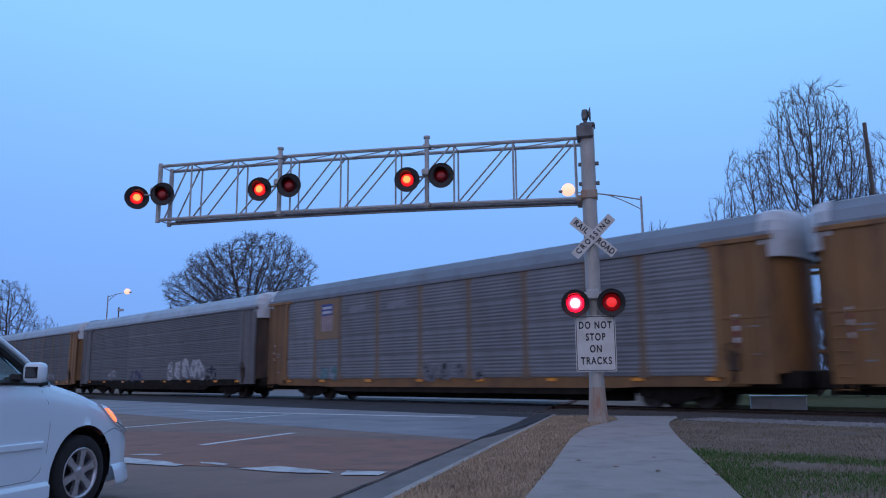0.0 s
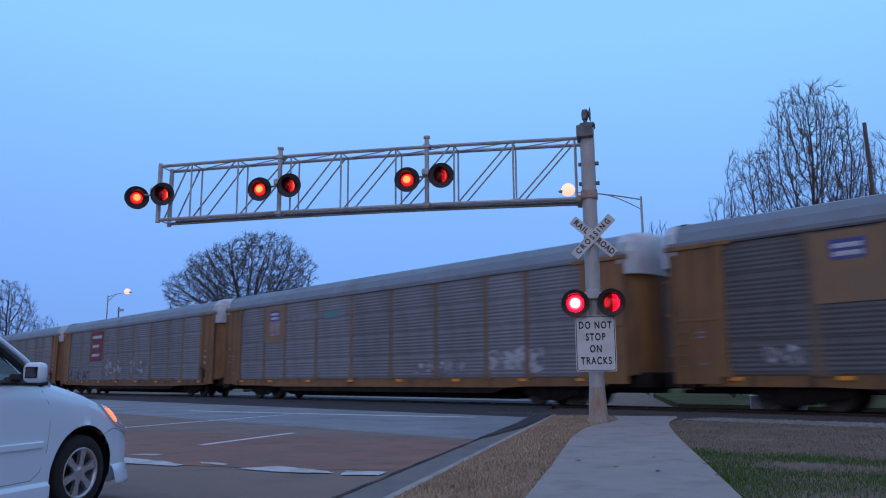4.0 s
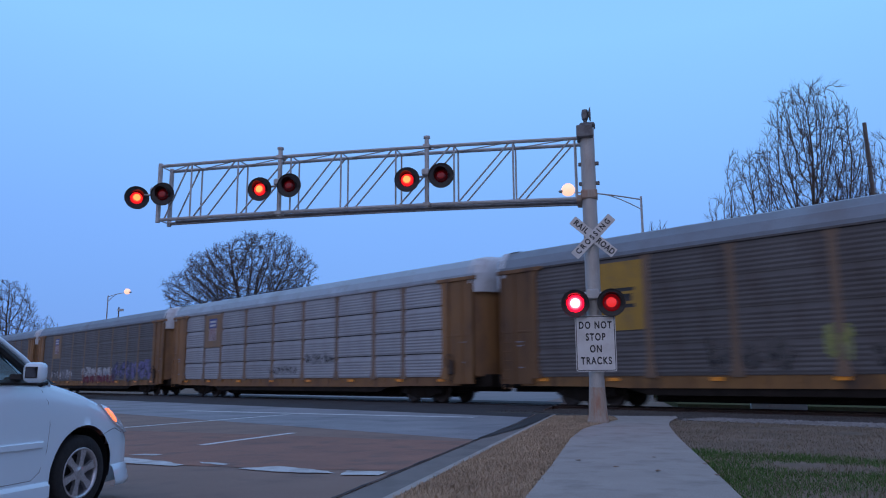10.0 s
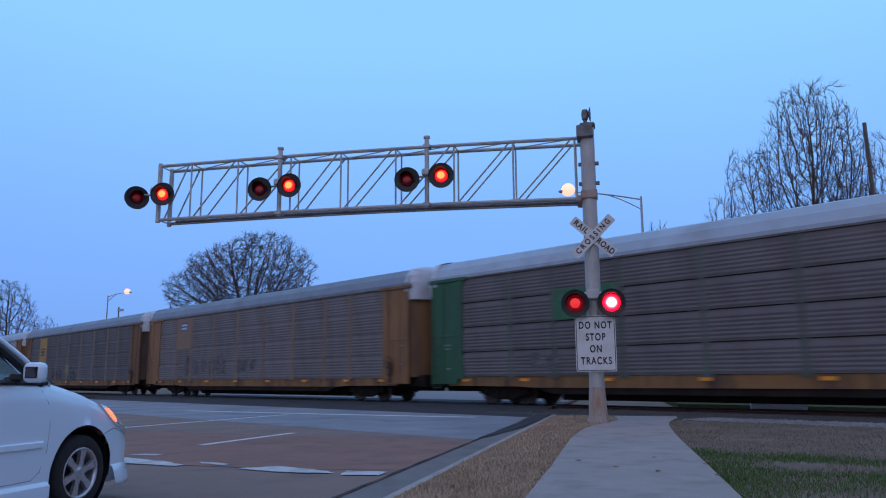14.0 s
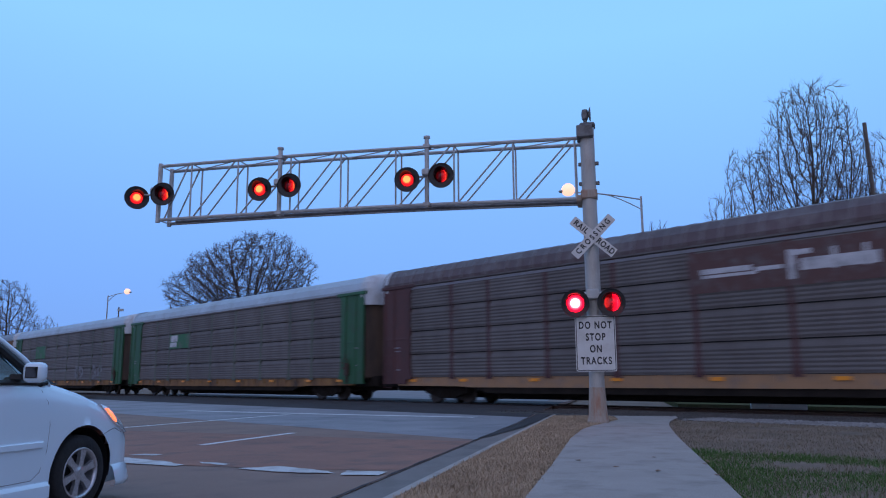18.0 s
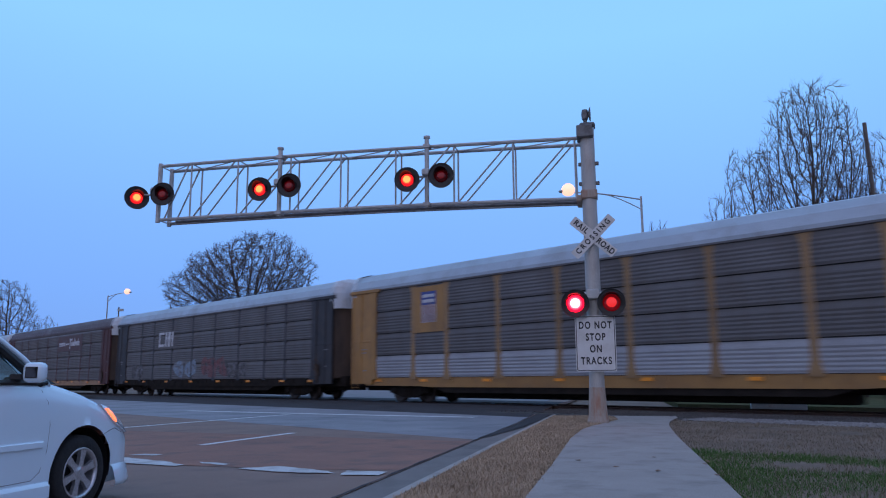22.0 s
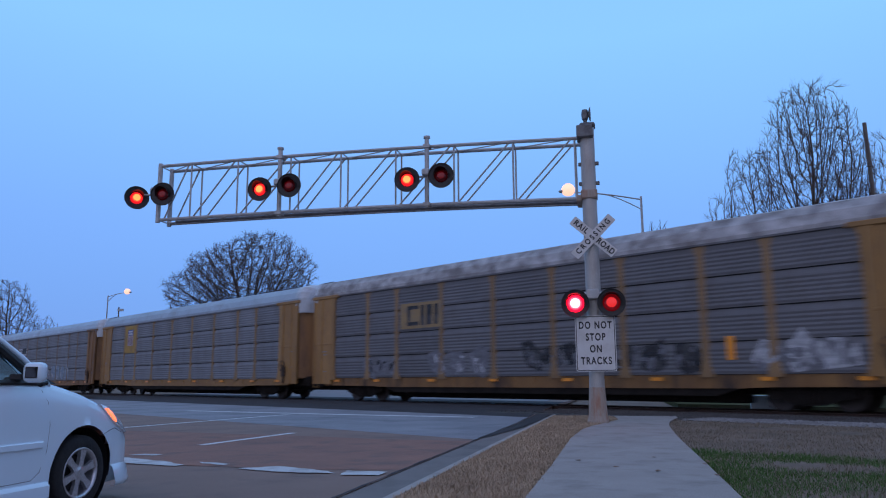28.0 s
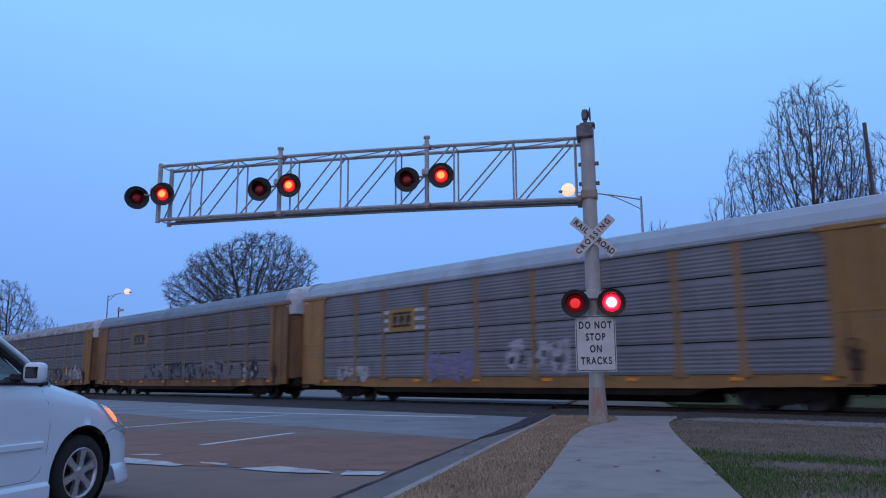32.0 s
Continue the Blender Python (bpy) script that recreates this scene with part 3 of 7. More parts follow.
for j in range(13):
    a = radians(-20 + 220 * j / 12)
    r, l = 0.180, 0.10 + 0.18 * max(0.0, math.sin(a))
    cur = [bm.verts.new((rr * math.cos(a), y, rr * math.sin(a))) for rr, y in ((r, 0.02), (r, 0.02 + l), (r - 0.006, 0.02 + l), (r - 0.006, 0.02))]
    if prev:
        for i in range(4):
            bm.faces.new((prev[i], cur[i], cur[(i + 1) % 4], prev[(i + 1) % 4]))
    prev = cur
bmesh.ops.recalc_face_normals(bm, faces=bm.faces[:])
HOOD = mesh_of("lamp_hood", bm, M["black_paint"], False)


def flasher(x, y, z, side, lens, turn=0.0):
    head = part("flasher", DISC, None, signal, "black round flashing lamp with red lens")
    head.matrix_local = pose(x, y, z, 0, 0, turn)
    # cup and hood widen with the post lens that is sized for its bloom
    wide = Matrix.Diagonal((1.24, 1.0, 1.24, 1)) if lens is LENS_POST else Matrix.Identity(4)
    part("cup", CUP, None, head).matrix_local = wide
    part("hood", HOOD, None, head).matrix_local = wide
    ob = part("lens", lens, None, head, "red signal lens")
    LAMPS.append((ob, side))


for x, dx0, dx1, y in ((3.93, 0.46, -0.40, 0.20), (7.86, 0.46, -0.35, 0.20), (11.45, 0.50, -0.30, 0.16)):
    part("lamp_crossarm", tube(bmesh.new(), (x + dx0, y - 0.12, 5.95), (x + dx1, y - 0.12, 5.95), 0.03, None, 8), M["galv"], signal)
    part("junction_box", box(bmesh.new(), x - 0.10, x + 0.10, y - 0.16, y + 0.03, 5.95, 6.12, 0.03), M["galv"], signal)
    flasher(x + dx0, y, 5.85, "L", LENS_ARM, 42 if x > 11 else 6)
    flasher(x + dx1, y, 5.90, "R", LENS_ARM, 12 if x > 11 else 6)
part("lamp_crossarm", tube(bmesh.new(), (0.42, 0.24, 2.90), (-0.48, 0.24, 2.90), 0.035, None, 8), M["galv"], signal)
part("junction_box", box(bmesh.new(), -0.15, 0.15, 0.1, 0.28, 2.78, 3.0, 0.02), M["galv"], signal)
flasher(0.40, 0.34, 2.67, "L", LENS_POST, 0)
flasher(-0.40, 0.34, 2.67, "R", LENS_POST, 0)


def lettering(text, size, mat, parent, m, spacing=1.0, label=""):
    cu = bpy.data.curves.new("text", "FONT")
    cu.body, cu.size, cu.extrude, cu.align_x, cu.align_y = text, size, 0.001, "CENTER", "CENTER"
    cu.space_character = spacing
    cu.offset = size * 0.03
    tmp = bpy.data.objects.new("text", cu)
    me = bpy.data.meshes.new_from_object(tmp)
    bpy.data.objects.remove(tmp)
    # every letter is a part of its own
    bm = bmesh.new()
    bm.from_mesh(me)
    left = set(bm.verts)
    while left:
        seed = left.pop()
        island, todo = {seed}, [seed]
        while todo:
            for e in todo.pop().link_edges:
                for v in e.verts:
                    if v in left:
                        left.discard(v)
                        island.add(v)
                        todo.append(v)
        one = bmesh.new()
        index = {v: one.verts.new(v.co) for v in island}
        for f in {f for v in island for f in v.link_faces}:
            one.faces.new([index[v] for v in f.verts])
        ob = part("letter", one, mat, parent)
        ob.matrix_local = m
    bm.free()


# sign faces look along +y of the signal; text lies in its x-z plane, mirrored round to read from the camera
FACE = pose(0, 0, 0, 90, 0, 180)


def rounded_plate(w, h, r, t):
    bm = bmesh.new()
    pts = []
    for cx, cy, a0 in ((w / 2 - r, h / 2 - r, 0), (-w / 2 + r, h / 2 - r, 90), (-w / 2 + r, -h / 2 + r, 180), (w / 2 - r, -h / 2 + r, 270)):
        for k in range(5):
            a = radians(a0 + 90 * k / 4)
            pts.append((cx + r * math.cos(a), cy + r * math.sin(a)))
    lo = [bm.verts.new((x, y, 0)) for x, y in pts]
    hi = [bm.verts.new((x, y, t)) for x, y in pts]
    n = len(pts)
    for i in range(n):
        bm.faces.new((lo[i], lo[(i + 1) % n], hi[(i + 1) % n], hi[i]))
    bm.faces.new(hi)
    bm.faces.new(lo[::-1])
    return bm


def frame_ring(w, h, r, b, t):
    bm = bmesh.new()
    rings = []
    for ww, hh, rr in ((w, h, r), (w - 2 * b, h - 2 * b, max(0.005, r - b))):
        ring = []
        for cx, cy, a0 in ((ww / 2 - rr, hh / 2 - rr, 0), (-ww / 2 + rr, hh / 2 - rr, 90), (-ww / 2 + rr, -hh / 2 + rr, 180), (ww / 2 - rr, -hh / 2 + rr, 270)):
            for k in range(5):
                a = radians(a0 + 90 * k / 4)
                ring.append(bm.verts.new((cx + rr * math.cos(a), cy + rr * math.sin(a), t)))
        rings.append(ring)
    n = len(rings[0])
    for i in range(n):
        bm.faces.new((rings[0][i], rings[0][(i + 1) % n], rings[1][(i + 1) % n], rings[1][i]))
    return bm


sign = part("stop_sign_plate", rounded_plate(0.895, 1.25, 0.05, 0.006), M["sign_white"], signal, "white rectangular sign with black lettering")
sign.matrix_local = Matrix.Translation((-0.015, 0.235, 1.775)) @ FACE
part("sign_border", frame_ring(0.86, 1.215, 0.04, 0.016, 0.008), M["sign_black"], sign)
for txt, z in (("DO NOT", 0.40), ("STOP", 0.135), ("ON", -0.13), ("TRACKS", -0.395)):
    lettering(txt, 0.232, M["sign_black"], sign, pose(0, z, 0.008) @ Matrix.Diagonal((0.68, 0.96, 1, 1)), 1.24)
for tilt, txt, depth in ((-42, ("RAIL", "ROAD"), 0.24), (45, ("CROSSING",), 0.262)):
    board = part("crossbuck_board", rounded_plate(1.24, 0.225, 0.02, 0.006), M["sign_white"], signal, "white crossbuck board with black lettering")
    board.matrix_local = Matrix.Translation((-0.055, depth, 4.215)) @ FACE @ pose(0, 0, 0, 0, 0, tilt)
    if len(txt) == 2:
        lettering(txt[0], 0.185, M["sign_black"], board, pose(-0.36, 0, 0.008) @ Matrix.Diagonal((0.9, 1, 1, 1)), 1.2)
        lettering(txt[1], 0.185, M["sign_black"], board, pose(0.36, 0, 0.008) @ Matrix.Diagonal((0.86, 1, 1, 1)), 1.1)
    else:
        lettering(txt[0], 0.175, M["sign_black"], board, pose(0, 0, 0.008) @ Matrix.Diagonal((0.86, 1, 1, 1)), 1.62)
bm = bmesh.new()
box(bm, -0.06, 0.04, 0.12, 0.24, 4.18, 4.34, 0.01)
box(bm, -0.06, 0.04, 0.12, 0.235, 1.5, 1.58, 0.01)
box(bm, -0.06, 0.04, 0.12, 0.235, 2.0, 2.08, 0.01)
part("sign_bracket", bm, M["galv"], signal)

# ---- the train: enclosed car carriers ----
YELLOW = ((0.295, 0.144, 0.046), (0.212, 0.108, 0.043))
M["wagon_yellow"] = material("wagon_yellow", *YELLOW, 0.9, 0.6, bump=0.1, stain=(0.12, 0.062, 0.035), stain_amount=0.75, stain_scale=1.0, stretch=(1, 1, 0.45), rnd=0.22)
M["post_olive"] = material("post_olive", (0.11, 0.125, 0.095), (0.09, 0.10, 0.08), 1.2, 0.6, bump=0.1, stain=(0.08, 0.07, 0.06), stain_amount=0.6, stain_scale=1.4, rnd=0.15)
M["post_ochre"] = material("post_ochre", (0.225, 0.145, 0.092), (0.175, 0.118, 0.08), 1.2, 0.6, bump=0.1, stain=(0.15, 0.10, 0.07), stain_amount=0.6, stain_scale=1.4, rnd=0.15)
M["post_bright"] = material("post_bright", (0.34, 0.205, 0.085), (0.26, 0.155, 0.075), 1.2, 0.6, bump=0.1, stain=(0.15, 0.10, 0.07), stain_amount=0.6, stain_scale=1.4, rnd=0.15)
M["wagon_bright"] = material("wagon_bright_yellow", (0.40, 0.215, 0.065), (0.31, 0.165, 0.055), 0.9, 0.6, bump=0.1, stain=(0.2, 0.12, 0.06), stain_amount=0.5, stain_scale=1.1, rnd=0.12)
M["sill_grimy"] = material("sill_grimy", (0.31, 0.155, 0.045), (0.19, 0.095, 0.034), 1.2, 0.65, bump=0.2, stain=(0.035, 0.026, 0.022), stain_amount=0.95, stain_scale=1.0, stretch=(1.2, 1, 0.3))
M["wagon_green"] = material("wagon_green", (0.025, 0.13, 0.05), (0.03, 0.10, 0.045), 0.9, 0.55, bump=0.1, stain=(0.05, 0.06, 0.045), stain_amount=0.6, stain_scale=1.1, rnd=0.15)
M["wagon_brown"] = material("wagon_brown", (0.10, 0.035, 0.032), (0.075, 0.032, 0.03), 0.9, 0.6, bump=0.1, stain=(0.05, 0.03, 0.028), stain_amount=0.6, stain_scale=1.1, rnd=0.15)
M["wagon_black"] = material("wagon_black", (0.028, 0.028, 0.032), (0.05, 0.048, 0.05), 0.9, 0.6, bump=0.1, stain=(0.08, 0.06, 0.05), stain_amount=0.5, stain_scale=1.1)
M["wagon_grey"] = material("wagon_grey", (0.17, 0.16, 0.16), (0.13, 0.125, 0.125), 0.9, 0.6, bump=0.1, stain=(0.10, 0.07, 0.06), stain_amount=0.5, stain_scale=1.1)


def panel_material(name, c1, c2, rust, amount, metal=0.18):
    return material(name, c1, c2, 0.7, 0.66, metal=metal, spec=0.25, bump=0.12, fine=22, stain=rust, stain_amount=amount, stain_scale=0.8, stretch=(1, 1, 0.45), rnd=0.09)


M["panel_silver"] = panel_material("panel_silver", (0.254, 0.258, 0.270), (0.194, 0.197, 0.206), (0.18, 0.145, 0.125), 0.5)
M["panel_white"] = panel_material("panel_pale_silver", (0.365, 0.375, 0.39), (0.295, 0.30, 0.315), (0.25, 0.22, 0.2), 0.4)
M["panel_dull"] = panel_material("panel_dull", (0.166, 0.160, 0.160), (0.126, 0.122, 0.120), (0.13, 0.10, 0.08), 0.55)
M["panel_brown"] = panel_material("panel_brown", (0.176, 0.160, 0.152), (0.133, 0.120, 0.116), (0.11, 0.08, 0.07), 0.55)
M["panel_rust"] = panel_material("panel_rusty_grey", (0.215, 0.195, 0.185), (0.165, 0.145, 0.135), (0.15, 0.10, 0.075), 0.6)
M["panel_soot"] = panel_material("panel_sooty_grey", (0.155, 0.145, 0.14), (0.12, 0.108, 0.103), (0.085, 0.062, 0.05), 0.65)
M["panel_dark"] = panel_material("panel_dark", (0.155, 0.152, 0.156), (0.195, 0.190, 0.192), (0.09, 0.07, 0.06), 0.5)
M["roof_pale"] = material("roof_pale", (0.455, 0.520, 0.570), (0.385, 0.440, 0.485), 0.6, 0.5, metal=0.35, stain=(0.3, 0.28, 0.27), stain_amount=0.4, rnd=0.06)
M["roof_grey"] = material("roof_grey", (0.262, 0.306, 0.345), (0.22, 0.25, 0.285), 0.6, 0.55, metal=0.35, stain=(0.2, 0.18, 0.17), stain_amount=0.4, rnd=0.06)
M["roof_rib"] = material("roof_rib", (0.21, 0.18, 0.18), (0.17, 0.145, 0.145), 0.6, 0.5, metal=0.2, stain=(0.12, 0.09, 0.09), stain_amount=0.4)
M["roof_brown"] = material("roof_brown", (0.13, 0.085, 0.085), (0.10, 0.07, 0.07), 0.6, 0.5, metal=0.2, stain=(0.3, 0.28, 0.27), stain_amount=0.4)
M["roof_mottled"] = material("roof_mottled", (0.55, 0.53, 0.52), (0.2, 0.18, 0.17), 2.2, 0.6, stain=(0.15, 0.12, 0.1), stain_amount=0.6, stain_scale=1.5)
M["fibreglass"] = material("fibreglass", (0.62, 0.66, 0.69), (0.52, 0.55, 0.58), 1.5, 0.5, stain=(0.32, 0.28, 0.24), stain_amount=0.5)
M["under_black"] = material("under_black", (0.018, 0.015, 0.013), (0.032, 0.026, 0.022), 2, 0.9, bump=0.2, spec=0.12)
# stained dark brown; on end doors it holds the shade between wagons
M["end_grime"] = material("end_grime", (0.10, 0.062, 0.04), (0.065, 0.045, 0.034), 0.9, 0.8, bump=0.1, stain=(0.035, 0.026, 0.022), stain_amount=0.8, stain_scale=1.0, stretch=(1, 1, 0.4))
M["wagon_dirty"] = material("wagon_dirty_yellow", (0.22, 0.11, 0.042), (0.15, 0.08, 0.038), 0.9, 0.7, bump=0.1, stain=(0.07, 0.04, 0.028), stain_amount=0.8, stain_scale=1.0, stretch=(1, 1, 0.45), rnd=0.15)
M["wheel_steel"] = material("wheel_steel", (0.05, 0.042, 0.038), (0.075, 0.06, 0.052), 4, 0.6, metal=0.5)
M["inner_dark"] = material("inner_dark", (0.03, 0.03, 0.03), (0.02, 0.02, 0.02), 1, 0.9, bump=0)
M["reflector"] = material("reflector", (0.95, 0.36, 0.03), (0.9, 0.30, 0.02), 4, 0.3, bump=0)
M["paint_white"] = material("paint_white", (0.60, 0.60, 0.61), (0.50, 0.50, 0.52), 2, 0.6, bump=0.05, stain=(0.17, 0.16, 0.155), stain_amount=0.6, stain_scale=2.2)
M["paint_blue"] = material("paint_blue", (0.045, 0.075, 0.30), (0.06, 0.09, 0.28), 2, 0.6, bump=0.05, stain=(0.17, 0.16, 0.155), stain_amount=0.6, stain_scale=2.2)
M["paint_red"] = material("paint_red", (0.215, 0.018, 0.035), (0.175, 0.018, 0.03), 1.5, 0.6, bump=0.05, stain=(0.17, 0.16, 0.155), stain_amount=0.6, stain_scale=2.2)
M["paint_logo_yellow"] = material("paint_logo_yellow", (0.62, 0.42, 0.03), (0.52, 0.34, 0.03), 1.5, 0.6, bump=0.05, stain=(0.17, 0.16, 0.155), stain_amount=0.6, stain_scale=2.2)
M["paint_amber"] = material("paint_amber", (0.46, 0.265, 0.035), (0.38, 0.22, 0.035), 1.5, 0.6, bump=0.05, stain=(0.2, 0.14, 0.08), stain_amount=0.6, stain_scale=2.0)
M["paint_orange"] = material("paint_orange", (0.42, 0.24, 0.12), (0.36, 0.21, 0.11), 1.5, 0.6, bump=0.05, stain=(0.17, 0.16, 0.155), stain_amount=0.6, stain_scale=2.2)
M["paint_black"] = material("paint_black", (0.02, 0.02, 0.022), (0.035, 0.033, 0.035), 2, 0.6, bump=0.05, stain=(0.17, 0.16, 0.155), stain_amount=0.6, stain_scale=2.2)
M["paint_teal"] = material("paint_teal", (0.10, 0.24, 0.25), (0.14, 0.30, 0.30), 2, 0.6, bump=0.05, stain=(0.17, 0.16, 0.155), stain_amount=0.6, stain_scale=2.2)
M["paint_navy"] = material("paint_navy", (0.06, 0.065, 0.13), (0.085, 0.085, 0.15), 2, 0.6, bump=0.05, stain=(0.17, 0.16, 0.155), stain_amount=0.6, stain_scale=2.2)
M["paint_purple"] = material("paint_purple", (0.26, 0.235, 0.37), (0.32, 0.29, 0.44), 2, 0.6, bump=0.05, stain=(0.17, 0.16, 0.155), stain_amount=0.6, stain_scale=2.2)
M["paint_violet"] = material("paint_violet", (0.14, 0.13, 0.33), (0.20, 0.19, 0.38), 2, 0.6, bump=0.05, stain=(0.17, 0.16, 0.155), stain_amount=0.5, stain_scale=2.2)
M["paint_lime"] = material("paint_lime", (0.34, 0.36, 0.10), (0.28, 0.30, 0.12), 2, 0.6, bump=0.05, stain=(0.17, 0.16, 0.155), stain_amount=0.6, stain_scale=2.2)
M["paint_grey"] = material("paint_grey", (0.25, 0.25, 0.27), (0.20, 0.20, 0.22), 2, 0.6, bump=0.05, stain=(0.17, 0.16, 0.155), stain_amount=0.6, stain_scale=2.2)
M["paint_sky"] = material("paint_sky", (0.25, 0.33, 0.42), (0.3, 0.38, 0.46), 2, 0.6, bump=0.05, stain=(0.17, 0.16, 0.155), stain_amount=0.6, stain_scale=2.2)
M["paint_rose"] = material("paint_rose", (0.26, 0.10, 0.10), (0.22, 0.09, 0.09), 2, 0.6, bump=0.05, stain=(0.17, 0.16, 0.155), stain_amount=0.6, stain_scale=2.2)
M["paint_green"] = material("paint_green", (0.03, 0.16, 0.06), (0.035, 0.13, 0.05), 2, 0.6, bump=0.05, stain=(0.17, 0.16, 0.155), stain_amount=0.6, stain_scale=2.2)

HALF = 13.50           # half the length of the body
SIDE = 1.53            # half the width over the side sheets
Z_LOW, Z_HIGH = 0.90, 4.82
POSTS = [-11.9, -9.25, -7.2, -4.35, -1.45, 1.45, 4.35, 7.2, 9.25, 11.9]
DECK = 0.14
CACHE = {}


def cached(key, build):
    if key not in CACHE:
        CACHE[key] = build()
    return CACHE[key]


def corrugated(width, mat, rows, low_mat=None):
    """A louvred side sheet, ribs along x, facing +y, from Z_LOW to Z_HIGH; rows of sheets with a shadow gap between them."""
    bm = bmesh.new()
    prof = []
    h = (Z_HIGH - Z_LOW) / abs(rows)
    for r in range(abs(rows)):
        z0 = Z_LOW + r * h
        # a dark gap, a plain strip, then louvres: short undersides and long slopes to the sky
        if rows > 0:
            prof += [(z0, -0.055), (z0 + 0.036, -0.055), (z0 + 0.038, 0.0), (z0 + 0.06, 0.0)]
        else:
            prof += [(z0, -0.02), (z0 + 0.02, -0.02), (z0 + 0.022, 0.0), (z0 + 0.06, 0.0)]
        per = 6
        flat = 0.15 if rows > 0 else 0.10
        step = (h * (1 - flat) - 0.06) / per
        for k in range(per):
            z = z0 + 0.06 + k * step
            prof += [(z + step * 0.04, 0.0), (z + step * 0.42, 0.015), (z + step * 0.54, 0.016), (z + step * 0.97, 0.0)]
    prof.append((Z_HIGH, 0.0))
    left = [bm.verts.new((-width / 2, y, z)) for z, y in prof]
    right = [bm.verts.new((width / 2, y, z)) for z, y in prof]
    for i in range(len(prof) - 1):
        f = bm.faces.new((left[i], left[i + 1], right[i + 1], right[i]))
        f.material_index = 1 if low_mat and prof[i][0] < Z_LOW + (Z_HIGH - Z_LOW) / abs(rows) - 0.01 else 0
        # the recess's shade is put into the colour: near-black gap faces
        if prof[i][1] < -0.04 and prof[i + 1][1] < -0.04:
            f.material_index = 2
    back = [bm.verts.new((x, -0.06, z)) for x, z in ((-width / 2, Z_LOW), (-width / 2, Z_HIGH), (width / 2, Z_HIGH), (width / 2, Z_LOW))]
    bm.faces.new(back)
    bm.faces.new(left[::-1] + [back[0], back[1]])
    bm.faces.new(right + [back[2], back[3]])
    return mesh_of("side_sheet", bm, [mat, low_mat or mat, M["inner_dark"]])


def roof_mesh(mat, ribbed):
    bm = bmesh.new()
    prof = [(1.56, 4.90), (1.57, 5.02), (1.46, 5.34), (1.20, 5.62), (0.70, 5.75), (0.0, 5.80)]
    prof = prof + [(-y, z) for y, z in prof[-2::-1]]
    xs = []
    n = 44 if ribbed else 22
    for i in range(n + 1):
        x = -13.5 + 27.0 * i / n
        up = 0.022 if ribbed else 0.007
        xs += [(x - 0.05, 0), (x - 0.04, up), (x + 0.04, up), (x + 0.05, 0)]
    rings = []
    for x, up in xs:
        rings.append([bm.verts.new((x, y + math.copysign(up, y) * (abs(y) > 0.1), z + up * 0.7)) for y, z in prof])
    for a, b in zip(rings, rings[1:]):
        for i in range(len(prof) - 1):
            bm.faces.new((a[i], b[i], b[i + 1], a[i + 1]))
    bm.faces.new(rings[0])
    bm.faces.new(rings[-1][::-1])
    bmesh.ops.recalc_face_normals(bm, faces=bm.faces[:])
    if ribbed:
        for f in bm.faces:
            if abs(f.normal.x) < 0.5:
                c = f.calc_center_median()
                k = ((c.x + 13.5) / (27.0 / n)) % 1.0
                if k < 0.09 or k > 0.91:
                    f.material_index = 1
    return mesh_of("roof", bm, [mat, M["roof_rib"]])


def end_panel(mat):
    """The solid side sheet at a car's end, with folds and a small door seam; faces +y, centred on x = 0, 1.7 wide."""
    bm = bmesh.new()
    line = [(-0.75, -0.06), (-0.75, 0.05), (-0.62, 0.05), (-0.60, 0.0), (0.04, 0.0), (0.06, 0.045), (0.15, 0.045), (0.17, 0.0), (0.66, 0.0), (0.68, 0.05), (0.75, 0.05), (0.75, -0.06)]
    rings = [[bm.verts.new((x, y + dy, z)) for x, y in line] for z, dy in ((Z_LOW - 0.25, 0), (2.52, 0), (2.54, 0.012), (2.60, 0.012), (2.62, 0), (Z_HIGH, 0))]
    for a, b in zip(rings, rings[1:]):
        for i in range(len(line) - 1):
            bm.faces.new((a[i], a[i + 1], b[i + 1], b[i]))
    bm.faces.new(rings[0])
    bm.faces.new(rings[-1][::-1])
    bmesh.ops.recalc_face_normals(bm, faces=bm.faces[:])
    return mesh_of("end_panel", bm, mat)


def end_door(mat):
    """A bowed end door, facing +x at x = 0."""
    bm = bmesh.new()
    cols = []
    for i in range(13):
        y = -1.42 + 2.84 * i / 12
        x = 0.60 * (1 - abs(y / 1.42) ** 2.4) + (0.02 if i % 3 == 0 else 0.0)
        cols.append([bm.verts.new((x, y, z)) for z in (0.95, 2.1, 2.15, 3.4, 3.45, 4.60)])
    for a, b in zip(cols, cols[1:]):
        for k in range(5):
            bm.faces.new((a[k], b[k], b[k + 1], a[k + 1]))
    box(bm, -0.1, 0.0, -1.45, 1.45, 0.9, 4.65)
    for z in (1.5, 2.8, 3.9):
        box(bm, 0.4, 0.70, 0.62, 0.80, z, z + 0.10, 0.01)
    bmesh.ops.recalc_face_normals(bm, faces=bm.faces[:])
    return mesh_of("end_door", bm, mat)


